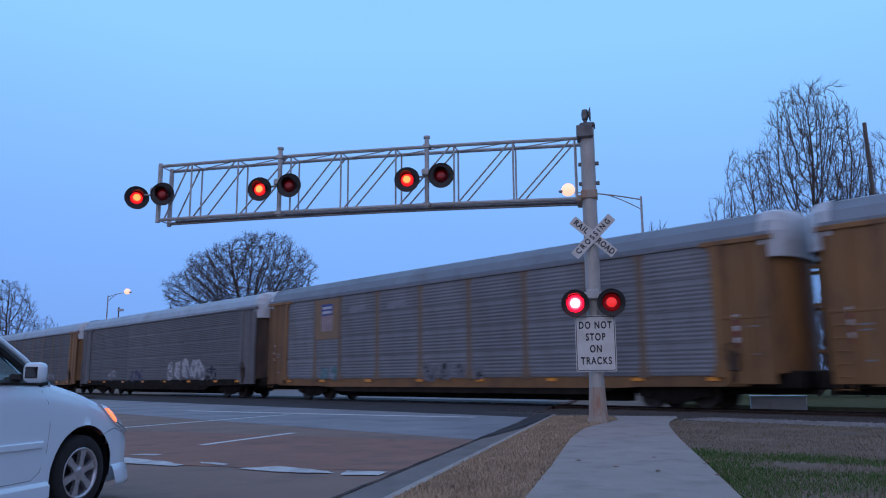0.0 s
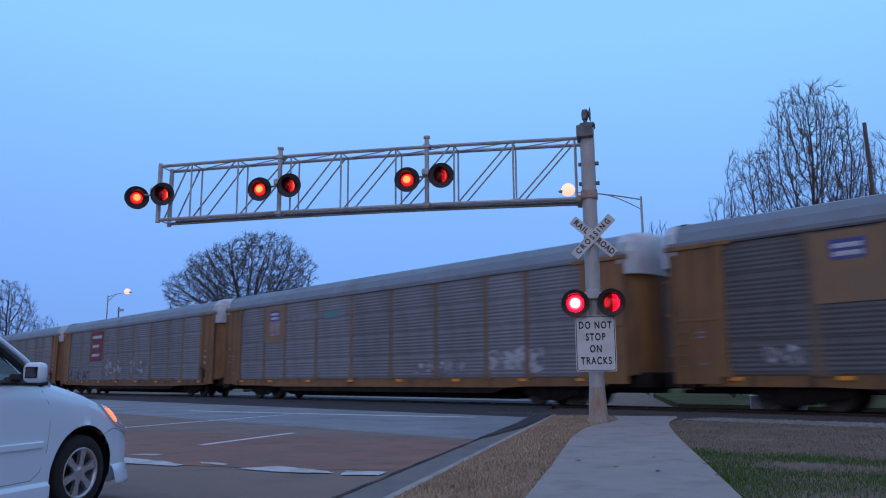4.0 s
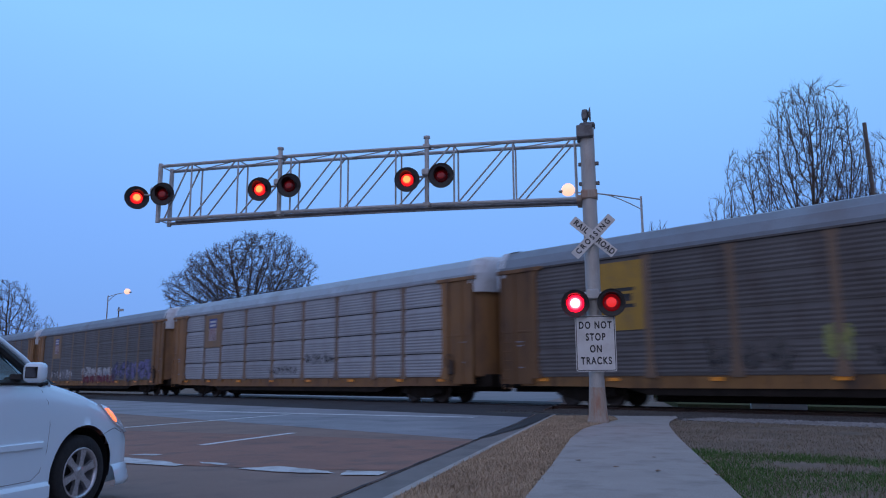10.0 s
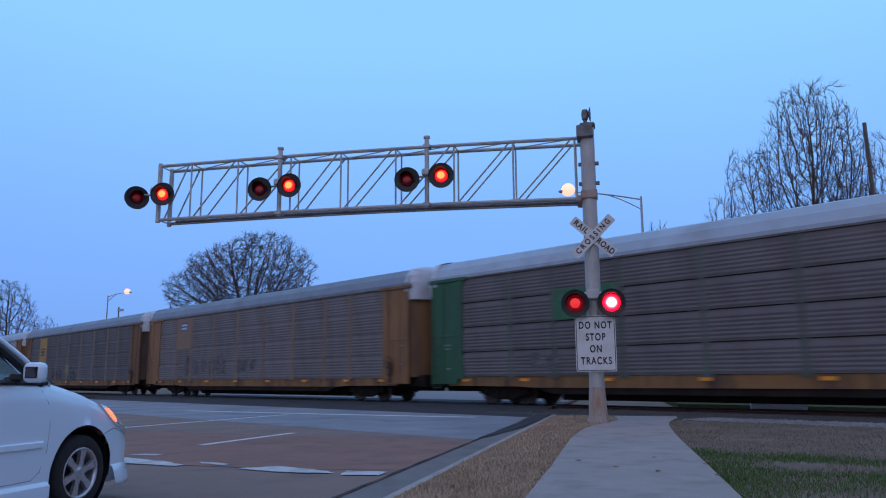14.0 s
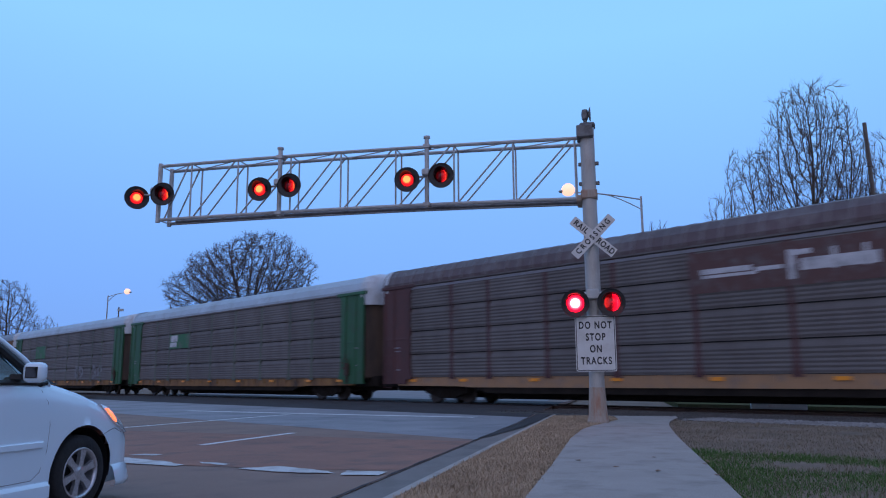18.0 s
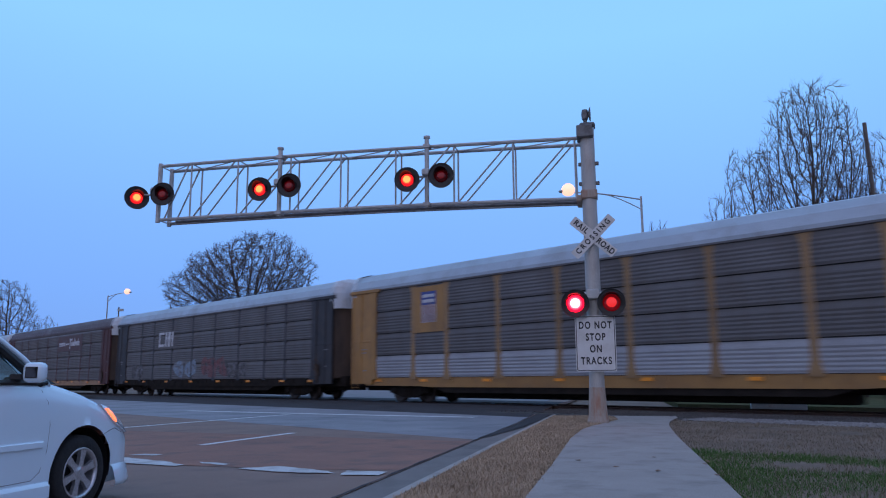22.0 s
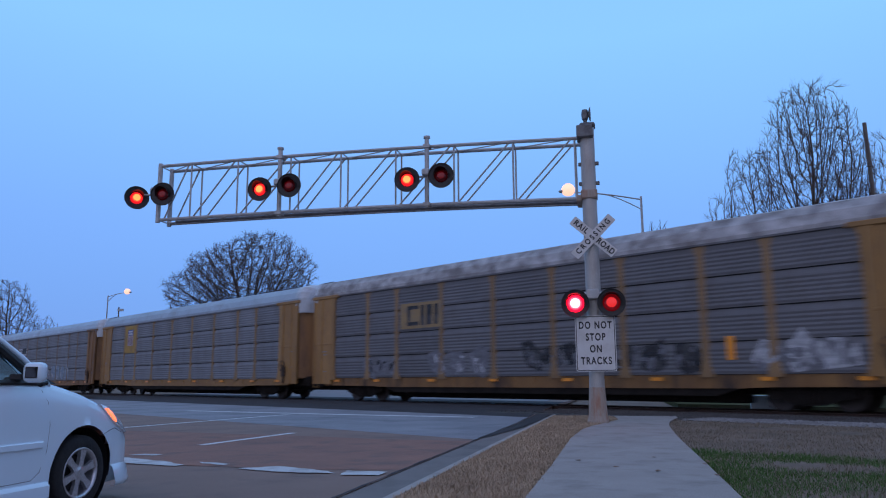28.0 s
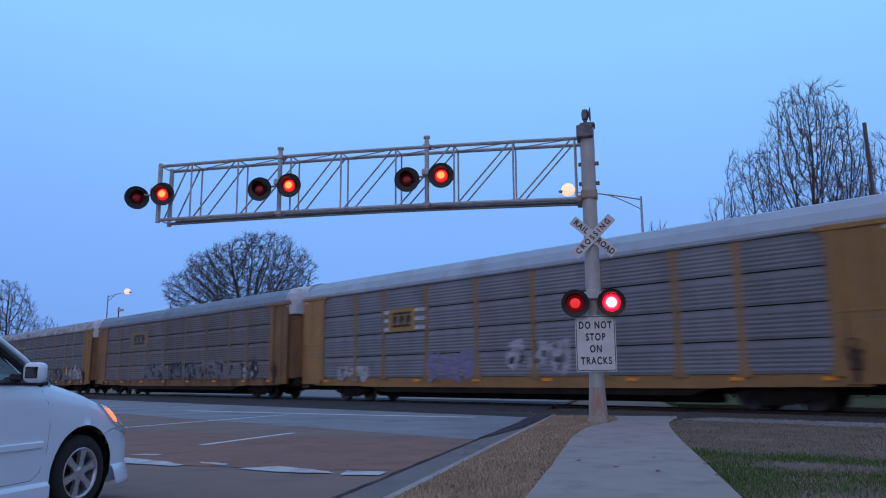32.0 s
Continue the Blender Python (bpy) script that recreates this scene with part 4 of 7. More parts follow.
def end_cap():
    """The pale boxy hood over the end door, facing +x: the roof's section carried on."""
    bm = bmesh.new()
    half = [(1.50, 4.28), (1.555, 4.95), (1.57, 5.04), (1.47, 5.37), (1.21, 5.66), (0.70, 5.79), (0.0, 5.84)]
    prof = half + [(-y, z) for y, z in half[-2::-1]]
    rings = [[bm.verts.new((-0.16, y, z)) for y, z in prof]]
    for u in range(7):
        # bowed in plan like the door below it, rounded over at the top
        a = radians(13.5 * u)
        x, k = 0.66 * math.sin(a), max(0.06, math.cos(a)) ** 0.55
        rings.append([bm.verts.new((x, y * k, z - max(0.0, z - 4.95) * (1 - k) * 0.55)) for y, z in prof])
    for a, b in zip(rings, rings[1:]):
        for i in range(len(prof) - 1):
            bm.faces.new((a[i], b[i], b[i + 1], a[i + 1]))
    bm.faces.new(rings[-1])
    bmesh.ops.recalc_face_normals(bm, faces=bm.faces[:])
    return mesh_of("end_cap", bm, M["fibreglass"])


def side_sill(mat):
    bm = bmesh.new()
    top = [(x, 0.92) for x in (-12.6, 12.6)]
    low = [(12.6, 0.58), (9.0, 0.56), (8.2, 0.52), (-8.2, 0.52), (-9.0, 0.56), (-12.6, 0.58)]
    pts = top + low
    front = [bm.verts.new((x, 0.0, z)) for x, z in pts]
    back = [bm.verts.new((x, -0.10, z)) for x, z in pts]
    bm.faces.new(front)
    bm.faces.new(back[::-1])
    n = len(pts)
    for i in range(n):
        bm.faces.new((front[i], back[i], back[(i + 1) % n], front[(i + 1) % n]))
    for i in range(24):
        x = -12.2 + i * 24.4 / 23
        box(bm, x - 0.03, x + 0.03, 0.0, 0.03, 0.68, 0.90)
    bmesh.ops.recalc_face_normals(bm, faces=bm.faces[:])
    return mesh_of("side_sill", bm, mat)


def underframe():
    bm = bmesh.new()
    box(bm, -13.4, 13.4, -1.36, 1.36, 0.80, 0.96)
    box(bm, -14.05, 14.05, -1.1, 1.1, 0.52, 1.02, 0.03)
    box(bm, -14.0, 14.0, -0.22, 0.22, 0.34, 0.82, 0.02)
    box(bm, -7.8, 7.8, -0.38, 0.38, 0.06, 0.82, 0.05)
    for y in (-1.40, 1.32):
        # the deep dark girder behind the side sill
        pts = [(-8.4, 0.60), (-7.4, 0.30), (7.4, 0.30), (8.4, 0.60)]
        f0 = [bm.verts.new((x, y, z)) for x, z in pts]
        f1 = [bm.verts.new((x, y + 0.08, z)) for x, z in pts]
        bm.faces.new(f0)
        bm.faces.new(f1[::-1])
        for i in range(4):
            bm.faces.new((f0[i], f1[i], f1[(i + 1) % 4], f0[(i + 1) % 4]))
    for x in range(-11, 12, 2):
        box(bm, x - 0.06, x + 0.06, -1.36, 1.36, 0.56, 0.82)
    box(bm, -3.0, -1.8, 0.35, 0.95, 0.35, 0.78, 0.05)
    lathe(bm, [(0.0, -0.5), (0.2, -0.45), (0.2, 0.45), (0.0, 0.5)], 12, "x", Matrix.Translation((1.6, 0.7, 0.58)))
    return mesh_of("underframe", bm, M["under_black"])


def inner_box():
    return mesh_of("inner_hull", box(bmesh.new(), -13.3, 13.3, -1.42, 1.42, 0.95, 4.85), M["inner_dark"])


def bogie_frame():
    bm = bmesh.new()
    pts = [(-1.25, 0.42), (-1.25, 0.62), (-0.95, 0.66), (-0.5, 0.80), (0.5, 0.80), (0.95, 0.66), (1.25, 0.62), (1.25, 0.42), (0.85, 0.36), (0.35, 0.20), (-0.35, 0.20), (-0.85, 0.36)]
    a = [bm.verts.new((x, 0.09, z)) for x, z in pts]
    b = [bm.verts.new((x, -0.09, z)) for x, z in pts]
    bm.faces.new(a)
    bm.faces.new(b[::-1])
    n = len(pts)
    for i in range(n):
        bm.faces.new((a[i], b[i], b[(i + 1) % n], a[(i + 1) % n]))
    for x in (-0.9, 0.9):
        lathe(bm, [(0.0, 0.16), (0.11, 0.15), (0.13, 0.09)], 10, "y", Matrix.Translation((x, 0, 0.46)))
    for x in (-0.18, 0.0, 0.18):
        lathe(bm, [(0.07, 0.28), (0.07, 0.62)], 8, "z", Matrix.Translation((x, 0.1, 0)))
    bmesh.ops.recalc_face_normals(bm, faces=bm.faces[:])
    return mesh_of("side_frame", bm, M["under_black"])


def wheel_pair():
    bm = bmesh.new()
    tube(bm, (0, -0.85, 0), (0, 0.85, 0), 0.08, None, 10)
    for y in (-0.72, 0.72):
        k = 1 if y > 0 else -1
        lathe(bm, [(0.0, k * 0.05), (0.12, k * 0.06), (0.30, k * 0.0), (0.40, k * 0.065), (0.46, k * 0.065), (0.465, -k * 0.05), (0.485, -k * 0.065), (0.40, -k * 0.07), (0.0, -k * 0.03)], 24, "y", Matrix.Translation((0, y, 0)))
    bmesh.ops.recalc_face_normals(bm, faces=bm.faces[:])
    return mesh_of("wheelset", bm, M["wheel_steel"], True)


def coupler():
    bm = bmesh.new()
    box(bm, 0, 0.5, -0.09, 0.09, 0.66, 0.86, 0.02)
    box(bm, 0.38, 0.72, -0.17, 0.15, 0.62, 0.92, 0.05)
    return mesh_of("coupler", bm, M["under_black"])


def ladder(mat):
    bm = bmesh.new()
    for x in (-0.2, 0.2):
        tube(bm, (x, 0.05, 0.45), (x, 0.05, 2.3), 0.014, None, 5)
    for i in range(6):
        z = 0.5 + i * 0.34
        tube(bm, (-0.2, 0.05, z), (0.2, 0.05, z), 0.012, None, 5)
    return mesh_of("ladder", bm, mat)


def plate(w, h, t=0.012):
    return box(bmesh.new(), -w / 2, w / 2, 0, t, -h / 2, h / 2)


def spray_paint(name, source):
    """Sprayed paint, thin and patchy, worn through on the louvres."""
    m = source.copy()
    m.name = name
    t = m.node_tree
    b = t.nodes["Principled BSDF"]
    co = t.nodes.new("ShaderNodeTexCoord")
    mp = t.nodes.new("ShaderNodeMapping")
    mp.inputs["Scale"].default_value = (1.0, 1.0, 2.6)
    n = t.nodes.new("ShaderNodeTexNoise")
    n.inputs["Scale"].default_value, n.inputs["Detail"].default_value = 2.6, 7.0
    n.inputs["Roughness"].default_value = 0.7
    r = t.nodes.new("ShaderNodeMapRange")
    r.inputs["From Min"].default_value, r.inputs["From Max"].default_value = 0.36, 0.62
    r.inputs["To Min"].default_value, r.inputs["To Max"].default_value = 0.55, 1.0
    t.links.new(co.outputs["Object"], mp.inputs["Vector"])
    t.links.new(mp.outputs[0], n.inputs["Vector"])
    t.links.new(n.outputs["Fac"], r.inputs["Value"])
    t.links.new(r.outputs[0], b.inputs["Alpha"])
    return m


SPRAY = {}


def spray(mat):
    if mat.name not in SPRAY:
        SPRAY[mat.name] = spray_paint("sprayed_" + mat.name, mat)
    return SPRAY[mat.name]


def tag_art(w, h, seed, fill, edge):
    """Sprayed lettering as overlapping worn fields and thick curved strokes: nothing that can be read."""
    rg = random.Random(seed)
    bm = bmesh.new()
    n = max(2, int(w / (h * 0.72)))

    def stroke(points, width, mi, y):
        rail = []
        for q, p in enumerate(points):
            d = (points[min(q + 1, len(points) - 1)] - points[max(q - 1, 0)]).normalized()
            e = Vector((-d.z, 0, d.x)) * width * (0.75 + 0.35 * math.sin(3.0 * q / len(points) + seed))
            c = Vector((p.x, y, p.z))
            rail.append((bm.verts.new(c + e), bm.verts.new(c - e)))
        for (u0, v0), (u1, v1) in zip(rail, rail[1:]):
            bm.faces.new((u0, u1, v1, v0)).material_index = mi

    def arc(cx, cz, rx, rz, a0, a1, slant):
        pts = []
        for q in range(9):
            a = a0 + (a1 - a0) * q / 8
            z = rz * math.sin(a)
            pts.append(Vector((cx + rx * math.cos(a) + slant * z, 0, cz + z)))
        return pts

    def patch(cx, cz, hw, hh, slant, mi, y):
        # an angular field with a broken outline
        m = rg.choice((7, 9, 11))
        ring = []
        for j in range(m):
            a = 6.2832 * (j + rg.uniform(-0.25, 0.25)) / m
            k = rg.uniform(0.62, 1.12) / max(abs(math.cos(a)), abs(math.sin(a))) ** 0.8
            ring.append(bm.verts.new((cx + hw * k * math.cos(a) + slant * hh * k * math.sin(a), y, cz + hh * k * math.sin(a))))
        bm.faces.new(ring).material_index = mi

    for i in range(n):
        cx, cz = -w / 2 + w * (i + 0.5) / n + rg.uniform(-0.06, 0.06), rg.uniform(-0.05, 0.05) * h
        hw, hh, slant = 0.55 * w / n * rg.uniform(0.85, 1.1), 0.48 * h * rg.uniform(0.8, 1.05), rg.uniform(-0.3, 0.3)
        y = 0.0004 * (i % 4)
        patch(cx, cz, hw, hh, slant, 0, y)
        for k in range(rg.choice((2, 3, 4))):
            patch(cx + rg.uniform(-0.6, 0.6) * hw, cz + rg.uniform(-0.6, 0.6) * hh, hw * rg.uniform(0.12, 0.32), hh * rg.uniform(0.12, 0.4), slant, 1, 0.002 + 0.0004 * k + y)
        for k in range(rg.choice((2, 3))):
            # a bent spray line, straight or hooked
            if rg.random() < 0.5:
                a0 = rg.uniform(0, 6.28)
                pts = arc(cx + rg.uniform(-0.5, 0.5) * hw, cz + rg.uniform(-0.4, 0.4) * hh, hw * rg.uniform(0.2, 0.6), hh * rg.uniform(0.25, 0.6), a0, a0 + rg.choice((-1, 1)) * rg.uniform(1.0, 2.4), slant)
            else:
                p = Vector((cx + rg.uniform(-0.8, 0.8) * hw, 0, cz - hh * rg.uniform(0.4, 0.9)))
                pts = [p]
                for q in range(3):
                    pts.append(pts[-1] + Vector((rg.uniform(-0.35, 0.35) * hw, 0, hh * rg.uniform(0.3, 0.6) * (1 if q != 1 else rg.choice((-0.6, 1))))))
            stroke(pts, 0.05 * h * rg.uniform(0.6, 1.2), rg.choice((1, 1, 0)), 0.004 + 0.0005 * k + y)
    return mesh_of("graffiti", bm, [spray(fill), spray(edge)])


def brake_housing():
    """A gear box with a spoked wheel and its chain guide, facing +y."""
    bm = bmesh.new()
    box(bm, -0.16, 0.14, 0.0, 0.10, -0.42, 0.10, 0.02)
    box(bm, -0.05, 0.05, 0.0, 0.07, -0.75, -0.42, 0.01)
    ring = [(0.27 * math.cos(a), 0.15, 0.12 + 0.27 * math.sin(a)) for a in [6.2832 * q / 14 for q in range(15)]]
    for a, b in zip(ring, ring[1:]):
        tube(bm, a, b, 0.018, None, 5, False)
    for q in range(4):
        a = 0.4 + q * 1.5708
        tube(bm, (0, 0.12, 0.12), (0.27 * math.cos(a), 0.15, 0.12 + 0.27 * math.sin(a)), 0.014, None, 5, False)
    tube(bm, (0, 0.0, 0.12), (0, 0.16, 0.12), 0.05, None, 8)
    bmesh.ops.recalc_face_normals(bm, faces=bm.faces[:])
    return mesh_of("brake_housing", bm, M["end_grime"])


def side_post(w, mat):
    """An upright between the sheets, spread into gussets at head and foot."""
    bm = bmesh.new()
    k = w / 2
    rows = [(Z_LOW - 0.05, k * 1.9), (Z_LOW + 0.05, k * 1.75), (Z_LOW + 0.42, k), (Z_HIGH - 0.30, k), (Z_HIGH - 0.04, k * 1.6), (Z_HIGH + 0.06, k * 1.7)]
    rings = [[bm.verts.new((x, y, z)) for x, y in ((-h, -0.05), (-h, 0.038), (-h + 0.008, 0.045), (h - 0.008, 0.045), (h, 0.038), (h, -0.05))] for z, h in rows]
    for a, b in zip(rings, rings[1:]):
        for i in range(6):
            bm.faces.new((a[i], a[(i + 1) % 6], b[(i + 1) % 6], b[i]))
    bm.faces.new(rings[0][::-1])
    bm.faces.new(rings[-1])
    bmesh.ops.recalc_face_normals(bm, faces=bm.faces[:])
    return mesh_of("side_post", bm, mat)


def wagon(spec):
    """One car carrier, x along its run, y to the near side, z from the rail top."""
    frame_m, sheet_m, roof_m, sill_m = M[spec["frame"]], M[spec["sheet"]], M[spec["roof"]], M[spec.get("sill", spec["frame"])]
    fk, sk, rk, lk = spec["frame"], spec["sheet"], spec["roof"], spec.get("sill", spec["frame"])
    rows = spec.get("rows", -4)
    car = thing("autorack_wagon", Matrix.Identity(4), spec["label"], "railway wagon", "wagons of the train")
    part("underframe", cached("underframe", underframe), None, car)
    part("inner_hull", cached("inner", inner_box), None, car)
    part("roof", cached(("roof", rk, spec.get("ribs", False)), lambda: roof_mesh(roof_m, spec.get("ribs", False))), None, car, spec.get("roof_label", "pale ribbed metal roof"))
    flip = Matrix.Rotation(math.pi, 4, "Z")
    for near in (True, False):
        side = Matrix.Identity(4) if near else flip
        for i, (a, b) in enumerate(zip(POSTS, POSTS[1:])):
            # the sheets stand proud between recessed posts
            pw = spec.get("post", 0.24) if spec.get("posts", True) else 0.06
            w = round(b - a - pw, 2)
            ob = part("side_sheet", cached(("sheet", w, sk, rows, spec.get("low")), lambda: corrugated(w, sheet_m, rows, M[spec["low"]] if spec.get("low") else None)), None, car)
            ob.matrix_local = side @ Matrix.Translation(((a + b) / 2, SIDE - 0.03, 0))
        for x in POSTS:
            pw = 0.30 if abs(x) > 11 else spec.get("post", 0.24)
            if abs(x) < 11 and not spec.get("posts", True):
                pw = 0.08
            pk = (fk if abs(x) > 11 else {"wagon_yellow": "post_ochre", "wagon_bright": "post_bright", "wagon_dirty": "post_ochre", "wagon_green": "post_olive"}.get(fk, fk)) if spec.get("posts", True) else sk
            me = cached(("post", pw, pk), lambda: side_post(pw, M[pk]))
            part("side_post", me, None, car).matrix_local = side @ Matrix.Translation((x, SIDE - (0.0 if abs(x) > 11 else 0.052), 0))
        for x in (-12.75, 12.75):
            me = cached(("end_panel", fk), lambda: end_panel(frame_m))
            part("end_panel", me, None, car).matrix_local = side @ Matrix.Translation((x, SIDE, 0)) @ (Matrix.Identity(4) if x > 0 else Matrix.Diagonal((-1, 1, 1, 1)))
            me = cached(("lip", fk), lambda: mesh_of("eave_bracket", box(bmesh.new(), -1.3, 0.9, -0.10, 0.07, 4.78, 4.93, 0.015), frame_m))
            part("eave_bracket", me, None, car).matrix_local = side @ Matrix.Translation((x, SIDE, 0)) @ (Matrix.Identity(4) if x > 0 else Matrix.Diagonal((-1, 1, 1, 1)))
        rail_k = fk if spec.get("top_rail") else sk
        me = cached(("top_rail", rail_k), lambda: mesh_of("top_rail", box(bmesh.new(), -11.9, 11.9, -0.08, 0.03, 4.83, 4.91, 0.01), M[rail_k]))
        part("top_rail", me, None, car).matrix_local = side @ Matrix.Translation((0, SIDE, 0))
        part("side_sill", cached(("sill", lk), lambda: side_sill(sill_m)), None, car).matrix_local = side @ Matrix.Translation((0, 1.46, 0))
        part("ladder", cached(("ladder", fk), lambda: ladder(frame_m)), None, car).matrix_local = side @ Matrix.Translation((13.2, SIDE, 0))
        for x in spec.get("reflectors", (-11.6, -9.0, -5.5, -2.0, 1.5, 5.0, 8.6, 11.6)):
            part("reflector", cached("reflector", lambda: mesh_of("reflector", plate(0.42, 0.11), M["reflector"])), None, car).matrix_local = side @ Matrix.Translation((x, 1.492, 0.80))
    for sgn in (1, -1):
        turn = Matrix.Identity(4) if sgn > 0 else flip
        # doors not yellow have the gap's shade put into their colour
        part("end_door", cached(("door", fk in ("wagon_yellow", "wagon_bright")), lambda: end_door(M["wagon_yellow" if fk in ("wagon_yellow", "wagon_bright") else "end_grime"])), None, car, "stained end door, on some wagons coloured dark for the gap's shade").matrix_local = turn @ Matrix.Translation((13.42, 0, 0))
        part("end_cap", cached("cap", end_cap), None, car, "pale hood over the end door").matrix_local = turn @ Matrix.Translation((13.42, 0, 0))
        part("coupler", cached("coupler", coupler), None, car).matrix_local = turn @ Matrix.Translation((13.6, 0, 0))
        bogie = part("bogie", cached("bolster", lambda: mesh_of("bolster", box(bmesh.new(), -0.25, 0.25, -1.1, 1.1, 0.40, 0.72, 0.03), M["under_black"])), None, car)
        bogie.matrix_local = Matrix.Translation((sgn * 10.0, 0, 0))
        for y in (1.02, -1.02):
            part("side_frame", cached("bogie_frame", bogie_frame), None, bogie).matrix_local = Matrix.Translation((0, y, 0)) if y > 0 else Matrix.Translation((0, y, 0)) @ flip
        for x in (-0.9, 0.9):
            part("wheelset", cached("wheels", wheel_pair), None, bogie).matrix_local = Matrix.Translation((x, 0, 0.465))
    if spec.get("warn"):
        # red and white warning squares, one above the other
        for x in (12.95, -12.42):
            for i in range(6):
                me = cached(("warning", i % 2), lambda: mesh_of("warning_square", plate(0.13, 0.15, 0.004), M["paint_white" if i % 2 else "paint_red"]))
                part("warning_square", me, None, car).matrix_local = Matrix.Translation((x, SIDE + 0.004, 1.75 + 0.17 * i))
    part("brake_housing", cached("brake", brake_housing), None, car, "dark hand brake gear").matrix_local = Matrix.Translation((-12.28, SIDE, 1.45))
    seen = []
    for x, z, w in ((12.95, 2.2, 0.5), (12.95, 2.05, 0.4), (-12.55, 2.3, 0.5), (-12.55, 1.5, 0.35), (12.9, 1.25, 0.3)):
        part("stencil_bar", cached(("stencil", w), lambda: mesh_of("stencil_bar", plate(w * 0.7, 0.05, 0.004), M["paint_grey"])), None, car).matrix_local = Matrix.Translation((x - 0.35, SIDE + 0.003, z))
    for w, h, x, z, mats in spec.get("plates", ()):
        # painted fields and bars, each in front of the one that it lies on
        depth = max([o[4] + 1 for o in seen if abs(o[2] - x) < (o[0] + w) / 2 and abs(o[3] - z) < (o[1] + h) / 2], default=0)
        seen.append((w, h, x, z, depth))
        ob = part("painted_panel", plate(w, h, 0.010), M[mats], car)
        ob.matrix_local = Matrix.Translation((x, SIDE - 0.012 + 0.004 * min(depth, 4), z))
    for i, (w, h, x, z, fill, edge) in enumerate(spec.get("art", ())):
        ob = tagged(part("graffiti", tag_art(w, h * 1.05, spec["seed"] * 10 + i, M[fill], M[edge]), None, car, "sprayed graffiti on the side"), kind="stuff")
        ob.matrix_local = Matrix.Translation((x, SIDE - 0.011, z - 0.14))
    for ob in car.children:
        # the body stands on its bogies
        if ob.name.split(".")[0] not in ("bogie", "coupler"):
            ob.matrix_basis = Matrix.Translation((0, 0, DECK)) @ ob.matrix_basis
    return car


def shield(x=8.25, z=3.78, w=1.85, h=1.95, field="paint_tan", bars=True):
    """A painted field with a shield-like block: blue and white over pale upright bars."""
    out = [(w, h, x, z, field), (0.92, 0.56, x, z + 0.46, "paint_blue"), (0.74, 0.13, x, z + 0.56, "paint_white"), (0.74, 0.13, x, z + 0.34, "paint_white")]
    if bars:
        out += [(0.92, 0.74, x, z - 0.20, "paint_pale")] + [(0.055, 0.70, x + (i - 2.5) * 0.145, z - 0.19, "paint_rose") for i in range(6)]
    return out


M["paint_tan"] = material("paint_tan", (0.29, 0.175, 0.085), (0.235, 0.15, 0.08), 1.5, 0.6, bump=0.05, stain=(0.22, 0.17, 0.13), stain_amount=0.5)
M["paint_pale"] = material("paint_pale", (0.46, 0.40, 0.40), (0.38, 0.33, 0.34), 2, 0.6, bump=0.05, stain=(0.17, 0.16, 0.155), stain_amount=0.6, stain_scale=2.2)
UP, ST = "yellow-framed silver car carrier wagon", " of the moving goods train"


def emblem(x, z, s, mat):
    """A plain emblem: an open bracket beside three upright bars."""
    out = []
    for dx, w, dz, h in ((0.82, 0.16, 0, 0.51), (0.56, 0.68, 0.33, 0.15), (0.56, 0.68, -0.33, 0.15), (-0.02, 0.20, 0, 0.81), (-0.42, 0.34, 0, 0.81), (-0.82, 0.20, 0, 0.81)):
        out.append((w * s, h * s, x + dx * s, z + dz * s, mat))
    return out


